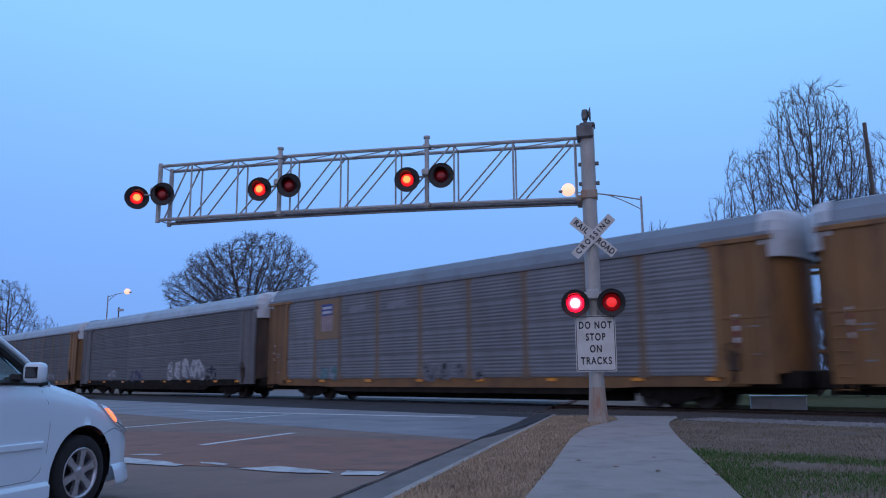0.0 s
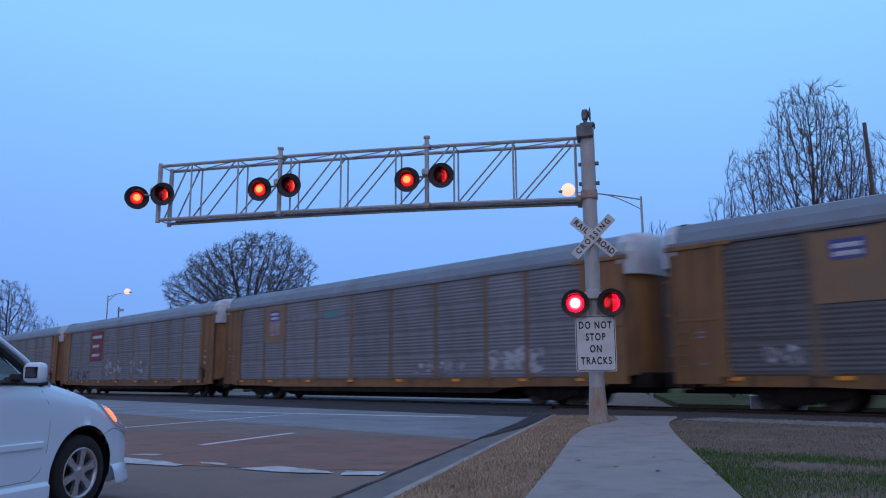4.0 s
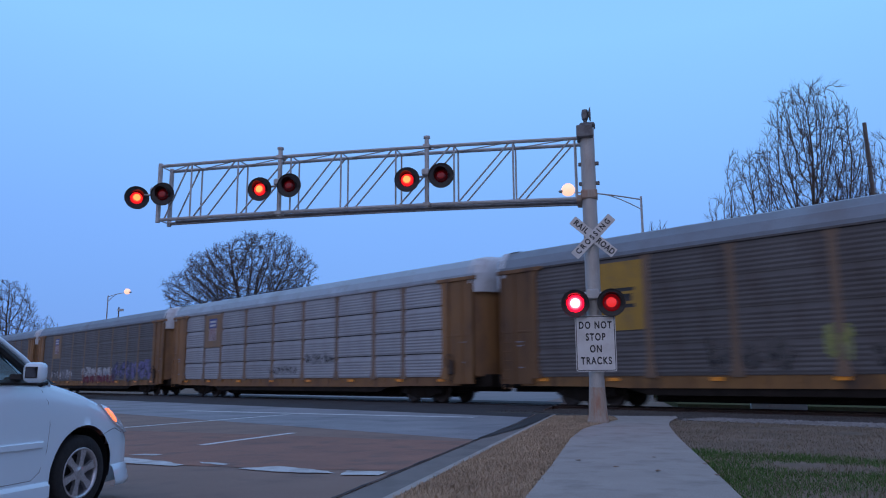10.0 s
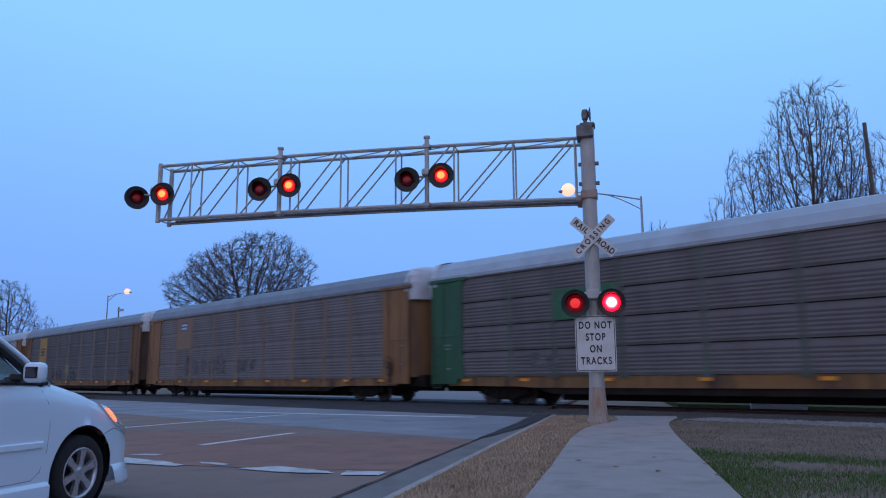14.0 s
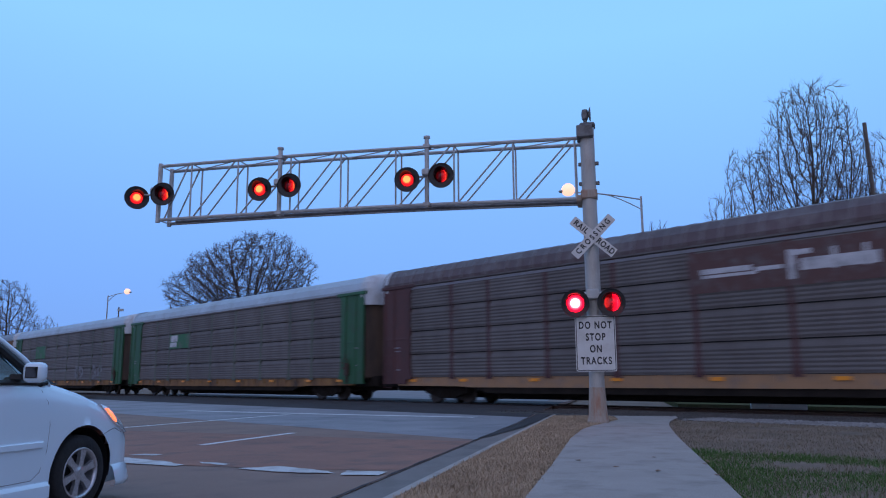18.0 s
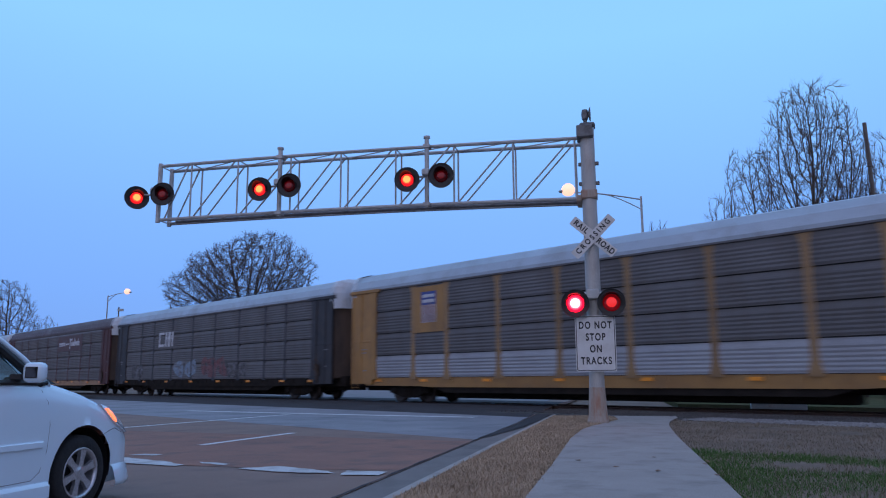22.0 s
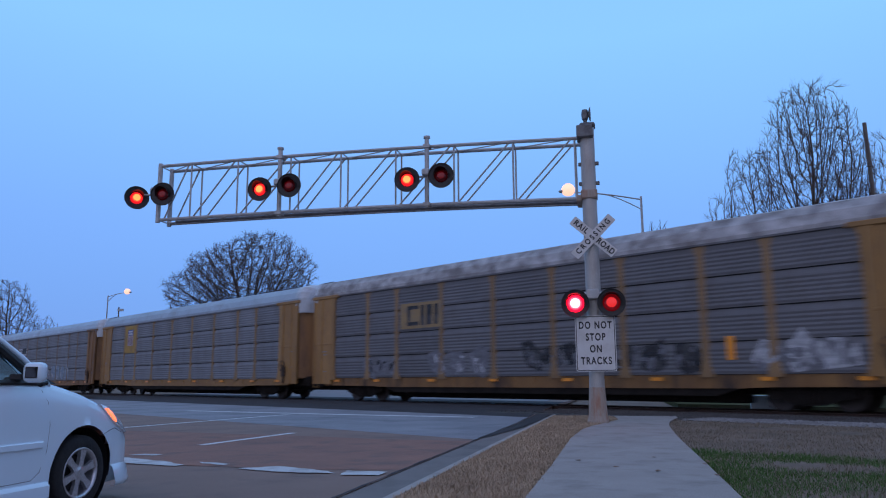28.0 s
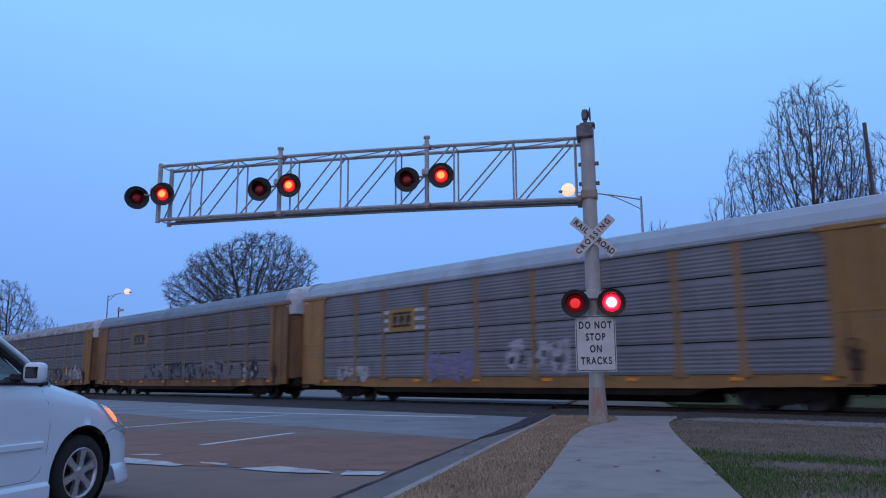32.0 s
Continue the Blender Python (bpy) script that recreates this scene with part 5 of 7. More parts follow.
FIRST = -4
SPECS = [
    dict(frame="wagon_yellow", sheet="panel_silver", roof="roof_grey", label=UP + ST, plates=shield()),
    dict(frame="wagon_yellow", sill="sill_grimy", sheet="panel_dull", roof="roof_pale", label="grey car carrier wagon with yellow ends", plates=shield(bars=False), art=[(2.6, 0.7, -7.0, 1.4, "paint_grey", "paint_white")]),
    dict(frame="wagon_grey", sheet="panel_dark", roof="roof_pale", rows=-5, posts=False, sill="under_black", label="dark grey car carrier wagon with white graffiti", art=[(1.6, 0.8, 7.0, 1.5, "paint_grey", "paint_white"), (2.2, 0.9, 2.6, 1.35, "paint_navy", "paint_grey"), (5.4, 1.4, -5.0, 1.65, "paint_white", "paint_grey"), (1.5, 0.9, -8.4, 1.4, "paint_black", "paint_grey")]),
    dict(frame="wagon_yellow", sheet="panel_silver", roof="roof_grey", label=UP + " with a shield field and dark scrawls", plates=shield() + [(1.3, 0.3, 5.8, 4.1, "paint_grey"), (1.3, 0.3, 3.0, 4.1, "paint_grey")], art=[(1.4, 0.8, 8.0, 1.3, "paint_teal", "paint_sky"), (1.7, 0.9, 0.4, 1.3, "paint_grey", "paint_black"), (1.6, 0.8, -1.5, 1.3, "paint_grey", "paint_black")]),
    dict(frame="wagon_yellow", sheet="panel_silver", roof="roof_grey", label=UP + " with a dark red field and graffiti", plates=[(2.5, 2.35, 5.78, 3.55, "paint_red"), (1.9, 0.22, 5.78, 4.25, "paint_white"), (1.4, 0.22, 5.95, 3.55, "paint_white"), (1.5, 0.22, 5.95, 2.85, "paint_white")] + [(0.5, 0.05, x, 0.98, "paint_red") for x in (2.5, 1.2, -0.2, -3, -5, -6.4, -8)], art=[(4.6, 1.1, 9.2, 1.5, "paint_grey", "paint_black"), (3.4, 1.6, 2.2, 1.95, "paint_grey", "paint_white"), (3.4, 1.5, -2.0, 1.9, "paint_grey", "paint_white")]),
    dict(frame="wagon_yellow", sheet="panel_silver", roof="roof_grey", label=UP + " with a shield field", plates=shield() + [(2.2, 0.3, 5.4, 4.0, "paint_grey"), (1.3, 0.35, 3.0, 4.0, "paint_teal")], art=[(2.8, 0.9, -8.6, 1.7, "paint_white", "paint_grey"), (3.0, 0.7, -4.6, 1.5, "paint_grey", "paint_white")]),
    dict(frame="wagon_yellow", sill="sill_grimy", sheet="panel_dull", roof="roof_grey", label=UP + " dulled by grime", plates=shield(bars=False), art=[(1.3, 0.8, 10.2, 1.6, "paint_grey", "paint_white"), (1.4, 0.8, 3.6, 1.6, "paint_lime", "paint_grey"), (0.7, 0.3, -6.2, 2.5, "paint_grey", "paint_grey")]),
    dict(frame="wagon_yellow", sheet="panel_dull", roof="roof_grey", sill="sill_grimy", label=UP + " with white, red and blue graffiti", plates=shield(), art=[(2.2, 0.9, 8.4, 1.6, "panel_dull", "paint_white"), (3.4, 1.0, 5.6, 1.6, "paint_grey", "paint_white"), (7.0, 0.75, -1.8, 1.2, "paint_red", "paint_red"), (3.4, 0.8, 0.0, 1.7, "paint_white", "paint_grey"), (2.8, 1.0, -3.2, 1.7, "paint_white", "paint_sky"), (3.6, 1.5, -6.6, 1.75, "paint_navy", "paint_violet"), (3.6, 1.5, -10.0, 1.75, "paint_violet", "paint_navy")]),
    dict(frame="wagon_yellow", sheet="panel_white", roof="roof_pale", rows=4, label="pale silver car carrier wagon with yellow frame", plates=shield(), art=[(2.6, 0.6, -3.0, 2.0, "panel_white", "paint_black"), (2.8, 0.5, 0.4, 1.5, "panel_white", "paint_black")]),
    dict(frame="wagon_dirty", sill="sill_grimy", sheet="panel_soot", roof="roof_grey", label="grimy silver car carrier wagon with bright yellow field", plates=[(1.75, 2.3, 8.2, 3.55, "paint_amber"), (1.1, 0.12, 8.2, 3.75, "paint_black"), (1.1, 0.12, 8.2, 3.2, "paint_black"), (0.9, 0.24, 8.2, 3.48, "paint_black")], art=[(0.75, 1.15, 1.5, 1.9, "paint_lime", "paint_lime"), (2.6, 1.0, 4.0, 1.6, "panel_soot", "paint_black"), (1.6, 1.0, 0.0, 1.5, "panel_soot", "paint_black")]),
    dict(frame="wagon_yellow", sill="sill_grimy", sheet="panel_rust", roof="roof_grey", label=UP + " with rust-brown stains", plates=shield(bars=False), art=[(5.2, 1.3, 5.4, 1.9, "panel_rust", "panel_dull"), (2.4, 0.9, 0.4, 1.8, "panel_rust", "panel_dull")]),
    dict(frame="wagon_green", sheet="panel_brown", roof="roof_pale", sill="sill_grimy", rows=4, post=0.18, label="grey-brown car carrier wagon with green ends", plates=[(2.7, 1.1, 5.78, 3.45, "paint_green")], art=[(1.4, 0.8, 7.6, 1.6, "panel_brown", "paint_grey"), (1.9, 1.3, -4.6, 1.8, "paint_grey", "panel_brown"), (2.2, 1.0, -8.6, 1.7, "paint_grey", "panel_brown")]),
    dict(frame="wagon_green", sheet="panel_brown", roof="roof_pale", sill="sill_grimy", rows=4, label="grey-brown car carrier wagon with green posts", post=0.2, plates=[(2.7, 0.9, 5.78, 3.35, "paint_green"), (1.0, 0.4, 6.5, 3.55, "paint_white"), (1.0, 0.3, 6.6, 3.15, "paint_white")]),
    dict(frame="wagon_brown", sheet="panel_brown", roof="roof_brown", ribs=True, roof_label="brown roof with pale ribs", sill="paint_orange", rows=4, post=0.16, label="maroon-ended car carrier wagon with a white emblem", plates=[(6.0, 1.25, -4.3, 4.0, "paint_rose2"), (1.6, 0.16, -2.5, 4.02, "paint_white"), (1.7, 0.09, -2.6, 3.86, "paint_white"), (0.8, 0.12, -3.8, 3.95, "paint_white"), (0.2, 0.85, -4.45, 3.98, "paint_white"), (0.5, 0.15, -4.75, 4.3, "paint_white"), (2.0, 0.34, -5.7, 3.95, "paint_white"), (0.12, 0.6, -5.6, 4.05, "paint_white"), (0.12, 0.6, -6.4, 4.05, "paint_white")] + [(23.6, 0.10, 0, 4.74, "paint_grey")]),
    dict(frame="wagon_black", sheet="panel_dull", roof="roof_pale", sill="under_black", rows=4, post=0.16, label="black-framed grey car carrier wagon with white lettering shapes", plates=emblem(5.3, 3.55, 1.2, "paint_white") + [(0.4, 0.22, 12.6, 2.4, "reflector"), (0.35, 0.22, -12.8, 2.6, "paint_logo_yellow"), (0.5, 0.1, -12.8, 3.7, "paint_white")], art=[(2.0, 1.2, 9.6, 1.6, "panel_dull", "paint_grey"), (3.0, 1.4, 2.4, 1.7, "paint_sky", "paint_grey"), (3.2, 1.3, -1.4, 1.8, "paint_rose", "panel_dull"), (2.4, 1.0, -4.2, 1.6, "panel_dull", "paint_grey")]),
    dict(frame="wagon_bright", sheet="panel_dull", low="panel_white", roof="roof_pale", rows=4, label=UP + " with a paler lowest row of sheets", plates=shield(field="wagon_bright")),
    dict(frame="wagon_yellow", sheet="panel_silver", roof="roof_pale", rows=4, label="silver car carrier wagon with white bars and graffiti", post=0.2, plates=[(2.6, 0.12, 5.78, 3.9, "paint_white"), (2.6, 0.12, 5.78, 3.65, "paint_white"), (1.2, 0.5, 5.3, 3.75, "paint_black"), (2.4, 0.14, 5.78, 3.38, "paint_white"), (0.9, 1.4, -12.4, 3.0, "paint_grey")], art=[(2.6, 1.3, 4.4, 1.6, "paint_black", "paint_grey"), (4.2, 1.4, -0.6, 1.6, "paint_white", "paint_navy"), (4.6, 1.5, -5.4, 1.7, "paint_sky", "paint_white")]),
    dict(frame="wagon_bright", sheet="panel_silver", roof="roof_pale", rows=4, label=UP + " with a large yellow field", plates=[(1.81, 1.96, 8.22, 3.8, "paint_amber"), (0.92, 1.15, 8.22, 3.92, "paint_pale"), (0.92, 0.42, 8.22, 4.28, "paint_blue"), (0.7, 0.12, 8.22, 4.36, "paint_white"), (0.7, 0.12, 8.22, 4.18, "paint_white")] + [(0.06, 0.66, 8.22 + (i - 2) * 0.17, 3.70, "paint_rose") for i in range(5)]),
    dict(frame="wagon_bright", sheet="panel_dark", roof="roof_mottled", sill="sill_grimy", rows=4, roof_label="weathered roof with flaking white paint", label="dark grey car carrier wagon with bright yellow posts", plates=[(2.6, 1.1, 5.6, 3.55, "paint_orange2")] + emblem(5.5, 3.55, 1.05, "paint_black") + [(0.25, 0.7, -8.0, 1.7, "reflector")], art=[(2.4, 1.0, 8.2, 1.5, "paint_grey", "paint_black"), (3.6, 1.2, 3.4, 1.6, "paint_grey", "paint_white"), (2.6, 1.1, -1.4, 1.7, "paint_black", "paint_grey"), (3.6, 1.2, -5.4, 1.6, "paint_black", "paint_grey"), (3.0, 1.2, -10.0, 1.65, "paint_white", "paint_grey")]),
    dict(frame="wagon_yellow", sill="sill_grimy", sheet="panel_rust", roof="roof_grey", rows=4, label="grimy brown-grey car carrier wagon covered in graffiti", plates=[(2.7, 1.1, 5.78, 3.7, "paint_tan"), (1.8, 0.14, 5.78, 3.98, "paint_black"), (1.8, 0.14, 5.78, 3.45, "paint_black"), (0.5, 0.36, 5.1, 3.72, "paint_black"), (0.4, 0.36, 5.8, 3.72, "paint_black"), (0.4, 0.36, 6.4, 3.72, "paint_black")], art=[(3.6, 1.3, 3.0, 1.6, "paint_grey", "paint_black"), (4.0, 1.3, -1.2, 1.6, "paint_black", "paint_grey"), (4.4, 1.3, -5.8, 1.6, "paint_grey", "paint_black"), (2.0, 1.3, -9.6, 1.6, "paint_black", "paint_white")]),
    dict(frame="wagon_bright", sheet="panel_silver", roof="roof_pale", rows=4, label="silver car carrier wagon with yellow posts and purple graffiti", plates=[(2.7, 0.16, 5.78, 3.80, "paint_white"), (2.7, 0.16, 5.78, 3.42, "paint_white"), (2.7, 0.16, 5.78, 3.04, "paint_white"), (1.75, 1.0, 5.95, 3.42, "paint_amber"), (1.3, 0.12, 5.95, 3.70, "paint_black"), (1.3, 0.12, 5.95, 3.16, "paint_black"), (0.34, 0.34, 6.38, 3.43, "paint_black"), (0.34, 0.34, 5.92, 3.43, "paint_black"), (0.34, 0.34, 5.48, 3.43, "paint_black")], art=[(2.4, 0.8, 9.4, 1.3, "paint_white", "paint_grey"), (3.2, 1.3, 2.9, 1.5, "paint_purple", "paint_purple"), (3.0, 1.3, -1.6, 1.8, "paint_white", "paint_black")]),
    dict(frame="wagon_yellow", sheet="panel_silver", roof="roof_pale", rows=4, label=UP + ST, plates=shield()),
]
M["paint_rose2"] = material("paint_maroon", (0.12, 0.055, 0.048), (0.10, 0.05, 0.045), 2, 0.6, bump=0.05, stain=(0.17, 0.16, 0.155), stain_amount=0.6, stain_scale=2.2)
M["paint_orange2"] = material("paint_ochre", (0.36, 0.24, 0.10), (0.30, 0.2, 0.09), 2, 0.6, bump=0.05, stain=(0.17, 0.16, 0.155), stain_amount=0.6, stain_scale=2.2)
WAGONS = []
for i, spec in enumerate(SPECS):
    spec["seed"] = i + 3
    spec["warn"] = i in (3, 4, 5)
    WAGONS.append((FIRST + i, wagon(spec)))

PITCH = 28.5
SLACK = {2: -0.2, 11: -0.1}          # small differences of length between couplers
LEAD = [(0, 7.4), (1, 8.0), (2, 8.55), (3, 9.1), (5.5, 10.4), (7, 11.25), (8, 11.8), (9, 12.4), (11, 13.0), (12, 13.35), (13, 13.75), (14, 13.95), (16.5, 14.4), (18, 14.5), (20, 14.5),
        (22, 14.35), (24, 14.3), (25.5, 14.0), (28, 13.5), (30, 12.6), (32, 11.8)]


def lead(t):
    return 14.9 * t + lerp_table(t, LEAD)


def wagon_pose(k, t):
    # the front end of wagon k, then half its length back
    s = lead(t) - PITCH * k - HALF + SLACK.get(k, 0)
    p = track(s, TRACK_N, RAIL_TOP)
    return Matrix.Translation(p) @ Matrix.Rotation(math.atan2(TDIR.y, TDIR.x), 4, "Z")

# ---- trees, lamps and poles beyond the railway ----


def bare_tree(at, height, width, seed, label, thin=0.025, stems=5, low=0.22, flare=0.7, levels=5, up=0.14, angle=0.6, rough=0.45, bushy=(0, 1, 1)):
    """A leafless tree: trunk, limbs and twigs grown inside an egg-shaped crown."""
    rg = random.Random(seed)
    tree = thing("bare_tree", Matrix.Translation(at), label, "tree", "bare trees")
    wood, limbs = bmesh.new(), bmesh.new()
    tv, tf = [], []

    def inside(p):
        z = p.z / height
        if z < low:
            return True
        a = (z - low) / (1 - low)
        r = 0.5 * width * min(1.0, 0.55 + 1.5 * a) * math.sqrt(max(0.0, 1 - max(0.0, (a - 0.35) / 0.65) ** 2))
        k = 1 + rough * noise.noise((p.x * 0.55 + seed, p.y * 0.55, p.z * 0.55))
        return math.hypot(p.x, p.y) < r * k

    def twig(a, b, r):
        d = (b - a).normalized()
        u = d.orthogonal().normalized()
        v = d.cross(u)
        i = len(tv)
        for p, rr in ((a, r), (b, max(thin * 0.6, r * 0.7))):
            for k in range(3):
                an = 2.094 * k
                tv.append(p + (u * math.cos(an) + v * math.sin(an)) * rr)
        for k in range(3):
            tf.append((i + k, i + (k + 1) % 3, i + 3 + (k + 1) % 3, i + 3 + k))

    def grow(p, d, length, r, level):
        steps = 3 if level else 2
        for k in range(steps):
            bend = Vector((rg.uniform(-1, 1), rg.uniform(-1, 1), rg.uniform(-0.5, 0.9))) * (0.20 if level else 0.04)
            d = (d + bend).normalized()
            q = p + d * length / steps
            if not inside(q):
                return
            r1 = max(thin, r * 0.84)
            if level == 0:
                tube(wood, p, q, r, r1, 9, False)
            elif level < 3:
                tube(limbs, p, q, r, r1, 5, False)
            else:
                twig(p, q, r)
            p, r = q, r1
            if level and level < levels:
                for _ in range(1 if level < 3 else rg.choice(bushy)):
                    side(p, d, length, r, level)
        if level < levels:
            for _ in range(2 if level else stems):
                side(p, d, length, r, level)

    def side(p, d, length, r, level):
        a = Vector((rg.gauss(0, 1), rg.gauss(0, 1), rg.gauss(0, 0.35))).normalized()
        k = (flare if level == 0 else angle) * rg.uniform(0.55, 1.25)
        nd = (d + a * k + Vector((0, 0, up))).normalized()
        far = height * 0.40 if level == 0 else length * rg.uniform(0.55, 0.78)
        grow(p, nd, far * rg.uniform(0.85, 1.1), max(thin, r * rg.uniform(0.5, 0.68)), level + 1)

    grow(Vector((0, 0, -0.2)), Vector((0, 0, 1)), height * low, height * 0.016, 0)
    part("trunk", wood, M["bark"], tree)
    tagged(part("branchwork", limbs, M["bark"], tree), kind="stuff")
    me = bpy.data.meshes.new("crown")
    me.from_pydata(tv, [], tf)
    me.materials.append(M["twig"])
    tagged(part("crown", me, None, tree, "dense bare twigs"), kind="stuff")
    return tree


def grown_tree(at, fork, lobes, seed, label, step=0.35, count=900, up=0.25, thin=0.012, twigs=3, twig_len=0.8, shell=3.0, droop=0.0, spread=0.6, keep=0.55):
    """A leafless tree that grows from its fork towards scattered points of light in a crown made of lobes (x, z, half width, half height)."""
    rg = np.random.RandomState(seed)
    tree = thing("bare_tree", Matrix.Translation(at), label, "tree", "bare trees")
    area = np.array([l[2] * l[3] for l in lobes])
    light = []
    for l, k in zip(lobes, area / area.sum()):
        d = rg.normal(size=(int(count * k), 3))
        d /= np.linalg.norm(d, axis=1)[:, None]
        d *= rg.rand(len(d))[:, None] ** (1 / shell) * (1 + 0.08 * np.sin(3 * d[:, :1] + 5 * d[:, 2:] + seed))
        light.append(d * np.array([l[2], l[2] * 0.8, l[3]]) + np.array([l[0] - at[0], 0, l[1]]))
    light = np.concatenate(light)
    light = light[light[:, 2] > fork * 0.8]
    nodes = [np.array([0, 0, -0.3])]
    parent = [-1]
    heading = [np.array([0, 0, 1.0])]
    while nodes[-1][2] < fork:
        nodes.append(nodes[-1] + np.array([rg.normal(0, 0.03), rg.normal(0, 0.03), step]))
        parent.append(len(nodes) - 2)
        heading.append(np.array([0, 0, 1.0]))
    pts = np.array(nodes)
    gap = np.linalg.norm(light[:, None] - pts[None], axis=2)
    near, dist = gap.argmin(1), gap.min(1)
    shoots = {}
    for _ in range(140):
        if not len(light):
            break
        pull = {}
        for k, v in zip(near, (light - pts[near]) / dist[:, None]):
            pull[k] = pull.get(k, 0) + v
        fresh = []
        dead = np.zeros(len(light), bool)
        for k, v in pull.items():
            shoots[k] = shoots.get(k, 0) + 1
            if shoots[k] > 2:
                # a fork that can't serve these points any more
                dead |= near == k
                continue
            v = v / (np.linalg.norm(v) + 1e-6) + keep * heading[k] + np.array([0, 0, up]) + rg.normal(0, 0.10, 3)
            v /= np.linalg.norm(v)
            fresh.append(pts[k] + v * step)
            parent.append(int(k))
            heading.append(v)
        light, near, dist = light[~dead], near[~dead], dist[~dead]
        if not fresh or not len(light):
            break
        first = len(pts)
        fresh = np.array(fresh)
        pts = np.concatenate([pts, fresh])
        gap = np.linalg.norm(light[:, None] - fresh[None], axis=2)
        best = gap.min(1)
        closer = best < dist
        near = np.where(closer, gap.argmin(1) + first, near)
        dist = np.where(closer, best, dist)
        left = dist > step * 1.15
        light, near, dist = light[left], near[left], dist[left]
    load = np.zeros(len(pts))
    kids = np.zeros(len(pts), int)
    for k in range(len(pts) - 1, 0, -1):
        load[k] = max(load[k], thin ** 2.2)
        load[parent[k]] += load[k]
        kids[parent[k]] += 1
    radius = np.maximum(load, thin ** 2.2) ** (1 / 2.2)
    meshes = {"trunk": ([], [], 9), "branchwork": ([], [], 5), "crown": ([], [], 3)}

    def limb(kind, a, b, r0, r1):
        vs, fs, n = meshes[kind]
        d = Vector(b - a).normalized()
        u = d.orthogonal().normalized()
        v = d.cross(u)
        i = len(vs)
        for p, r in ((Vector(a), r0), (Vector(b), r1)):
            vs.extend(p + (u * math.cos(6.2832 * q / n) + v * math.sin(6.2832 * q / n)) * r for q in range(n))
        fs.extend((i + q, i + (q + 1) % n, i + n + (q + 1) % n, i + n + q) for q in range(n))

    for k in range(1, len(pts)):
        p = parent[k]
        r0 = min(radius[p], radius[k] * 1.35)
        limb("trunk" if pts[k][2] <= fork + step else ("branchwork" if radius[k] > thin * 2.6 else "crown"), pts[p], pts[k], r0, radius[k])
        if radius[k] < thin * 4.5 and pts[k][2] > fork:
            # short crooked shoots along the young wood, more of them at its ends
            for _ in range(twigs + (2 if kids[k] == 0 else 0)):
                v = heading[k] + rg.normal(0, spread, 3) + np.array([0, 0, up - droop])
                v /= np.linalg.norm(v)
                a, l = pts[k], twig_len * rg.uniform(0.3, 1.0) / 2
                for q in range(2):
                    b = a + v * l
                    limb("crown", a, b, thin * (0.75 - 0.2 * q), thin * (0.55 - 0.2 * q))
                    v = v + rg.normal(0, 0.22, 3) + np.array([0, 0, 0.12])
                    v /= np.linalg.norm(v)
                    a = b
    for kind, mat in (("trunk", M["bark"]), ("branchwork", M["bark"]), ("crown", M["twig"])):
        vs, fs, n = meshes[kind]
        me = bpy.data.meshes.new(kind)
        me.from_pydata(vs, [], fs)
        me.materials.append(mat)
        ob = part(kind, me, None, tree, "dense bare twigs" if kind == "crown" else "")
        if kind != "trunk":
            tagged(ob, kind="stuff")
    return tree


CLUMP = "leafless tree in a clump behind the railway"
ASCENDING = dict(step=0.27, up=0.40, thin=0.0105, twigs=3, twig_len=0.62, shell=2.8, spread=0.42, keep=0.8)
grown_tree((20.8, 41.0, 0), 5.0, [(20.80, 12.0, 3.1, 5.4), (21.15, 15.0, 2.2, 2.5)], 11, "tall upright leafless tree behind the railway", count=2600, **ASCENDING)
grown_tree((18.1, 42.0, 0), 4.0, [(17.9, 10.4, 1.8, 3.9)], 13, "slender " + CLUMP, count=700, **ASCENDING)
grown_tree((16.7, 43.0, 0), 4.0, [(16.55, 9.4, 1.1, 2.6)], 14, "small " + CLUMP, count=300, **ASCENDING)
grown_tree((23.6, 42.5, 0), 4.0, [(23.6, 10.9, 1.9, 3.9)], 15, "low " + CLUMP, count=700, **ASCENDING)
grown_tree((26.4, 43.0, 0), 4.0, [(26.4, 11.4, 1.7, 4.2)], 12, "leafless tree beside a wooden pole", count=600, **ASCENDING)
ROUND = dict(step=0.34, up=0.06, thin=0.0165, twigs=5, twig_len=0.75, shell=4.5, spread=0.6, keep=0.8)
grown_tree((-19.6, 76.0, 0), 6.4, [(-19.5, 10.6, 6.6, 5.0), (-25.0, 9.6, 3.3, 3.0)], 21, "broad round-crowned leafless tree far behind the railway", count=5200, **ROUND)
FAR = dict(step=0.42, up=0.25, thin=0.021, twigs=3, twig_len=0.8, shell=3.0, spread=0.5, keep=0.7)
grown_tree((-65.0, 112.0, 0), 4.0, [(-64.9, 10.6, 4.2, 5.9)], 31, "distant leafless tree behind the railway", count=1100, **FAR)
grown_tree((-71.0, 114.0, 0), 4.0, [(-70.7, 10.6, 4.2, 6.1)], 32, "distant leafless tree behind the railway", count=1000, **FAR)
grown_tree((-61.3, 116.0, 0), 3.5, [(-61.4, 7.6, 2.2, 3.2)], 33, "small distant leafless tree", count=350, **FAR)
bare_tree((27.0, 92.0, 0), 20.8, 7.0, 41, "small far leafless tree", 0.028, levels=4, stems=7, up=0.3)
bare_tree((-72.5, 150.0, 0), 12.6, 12.0, 43, "low far leafless tree", 0.03, levels=4, stems=7)

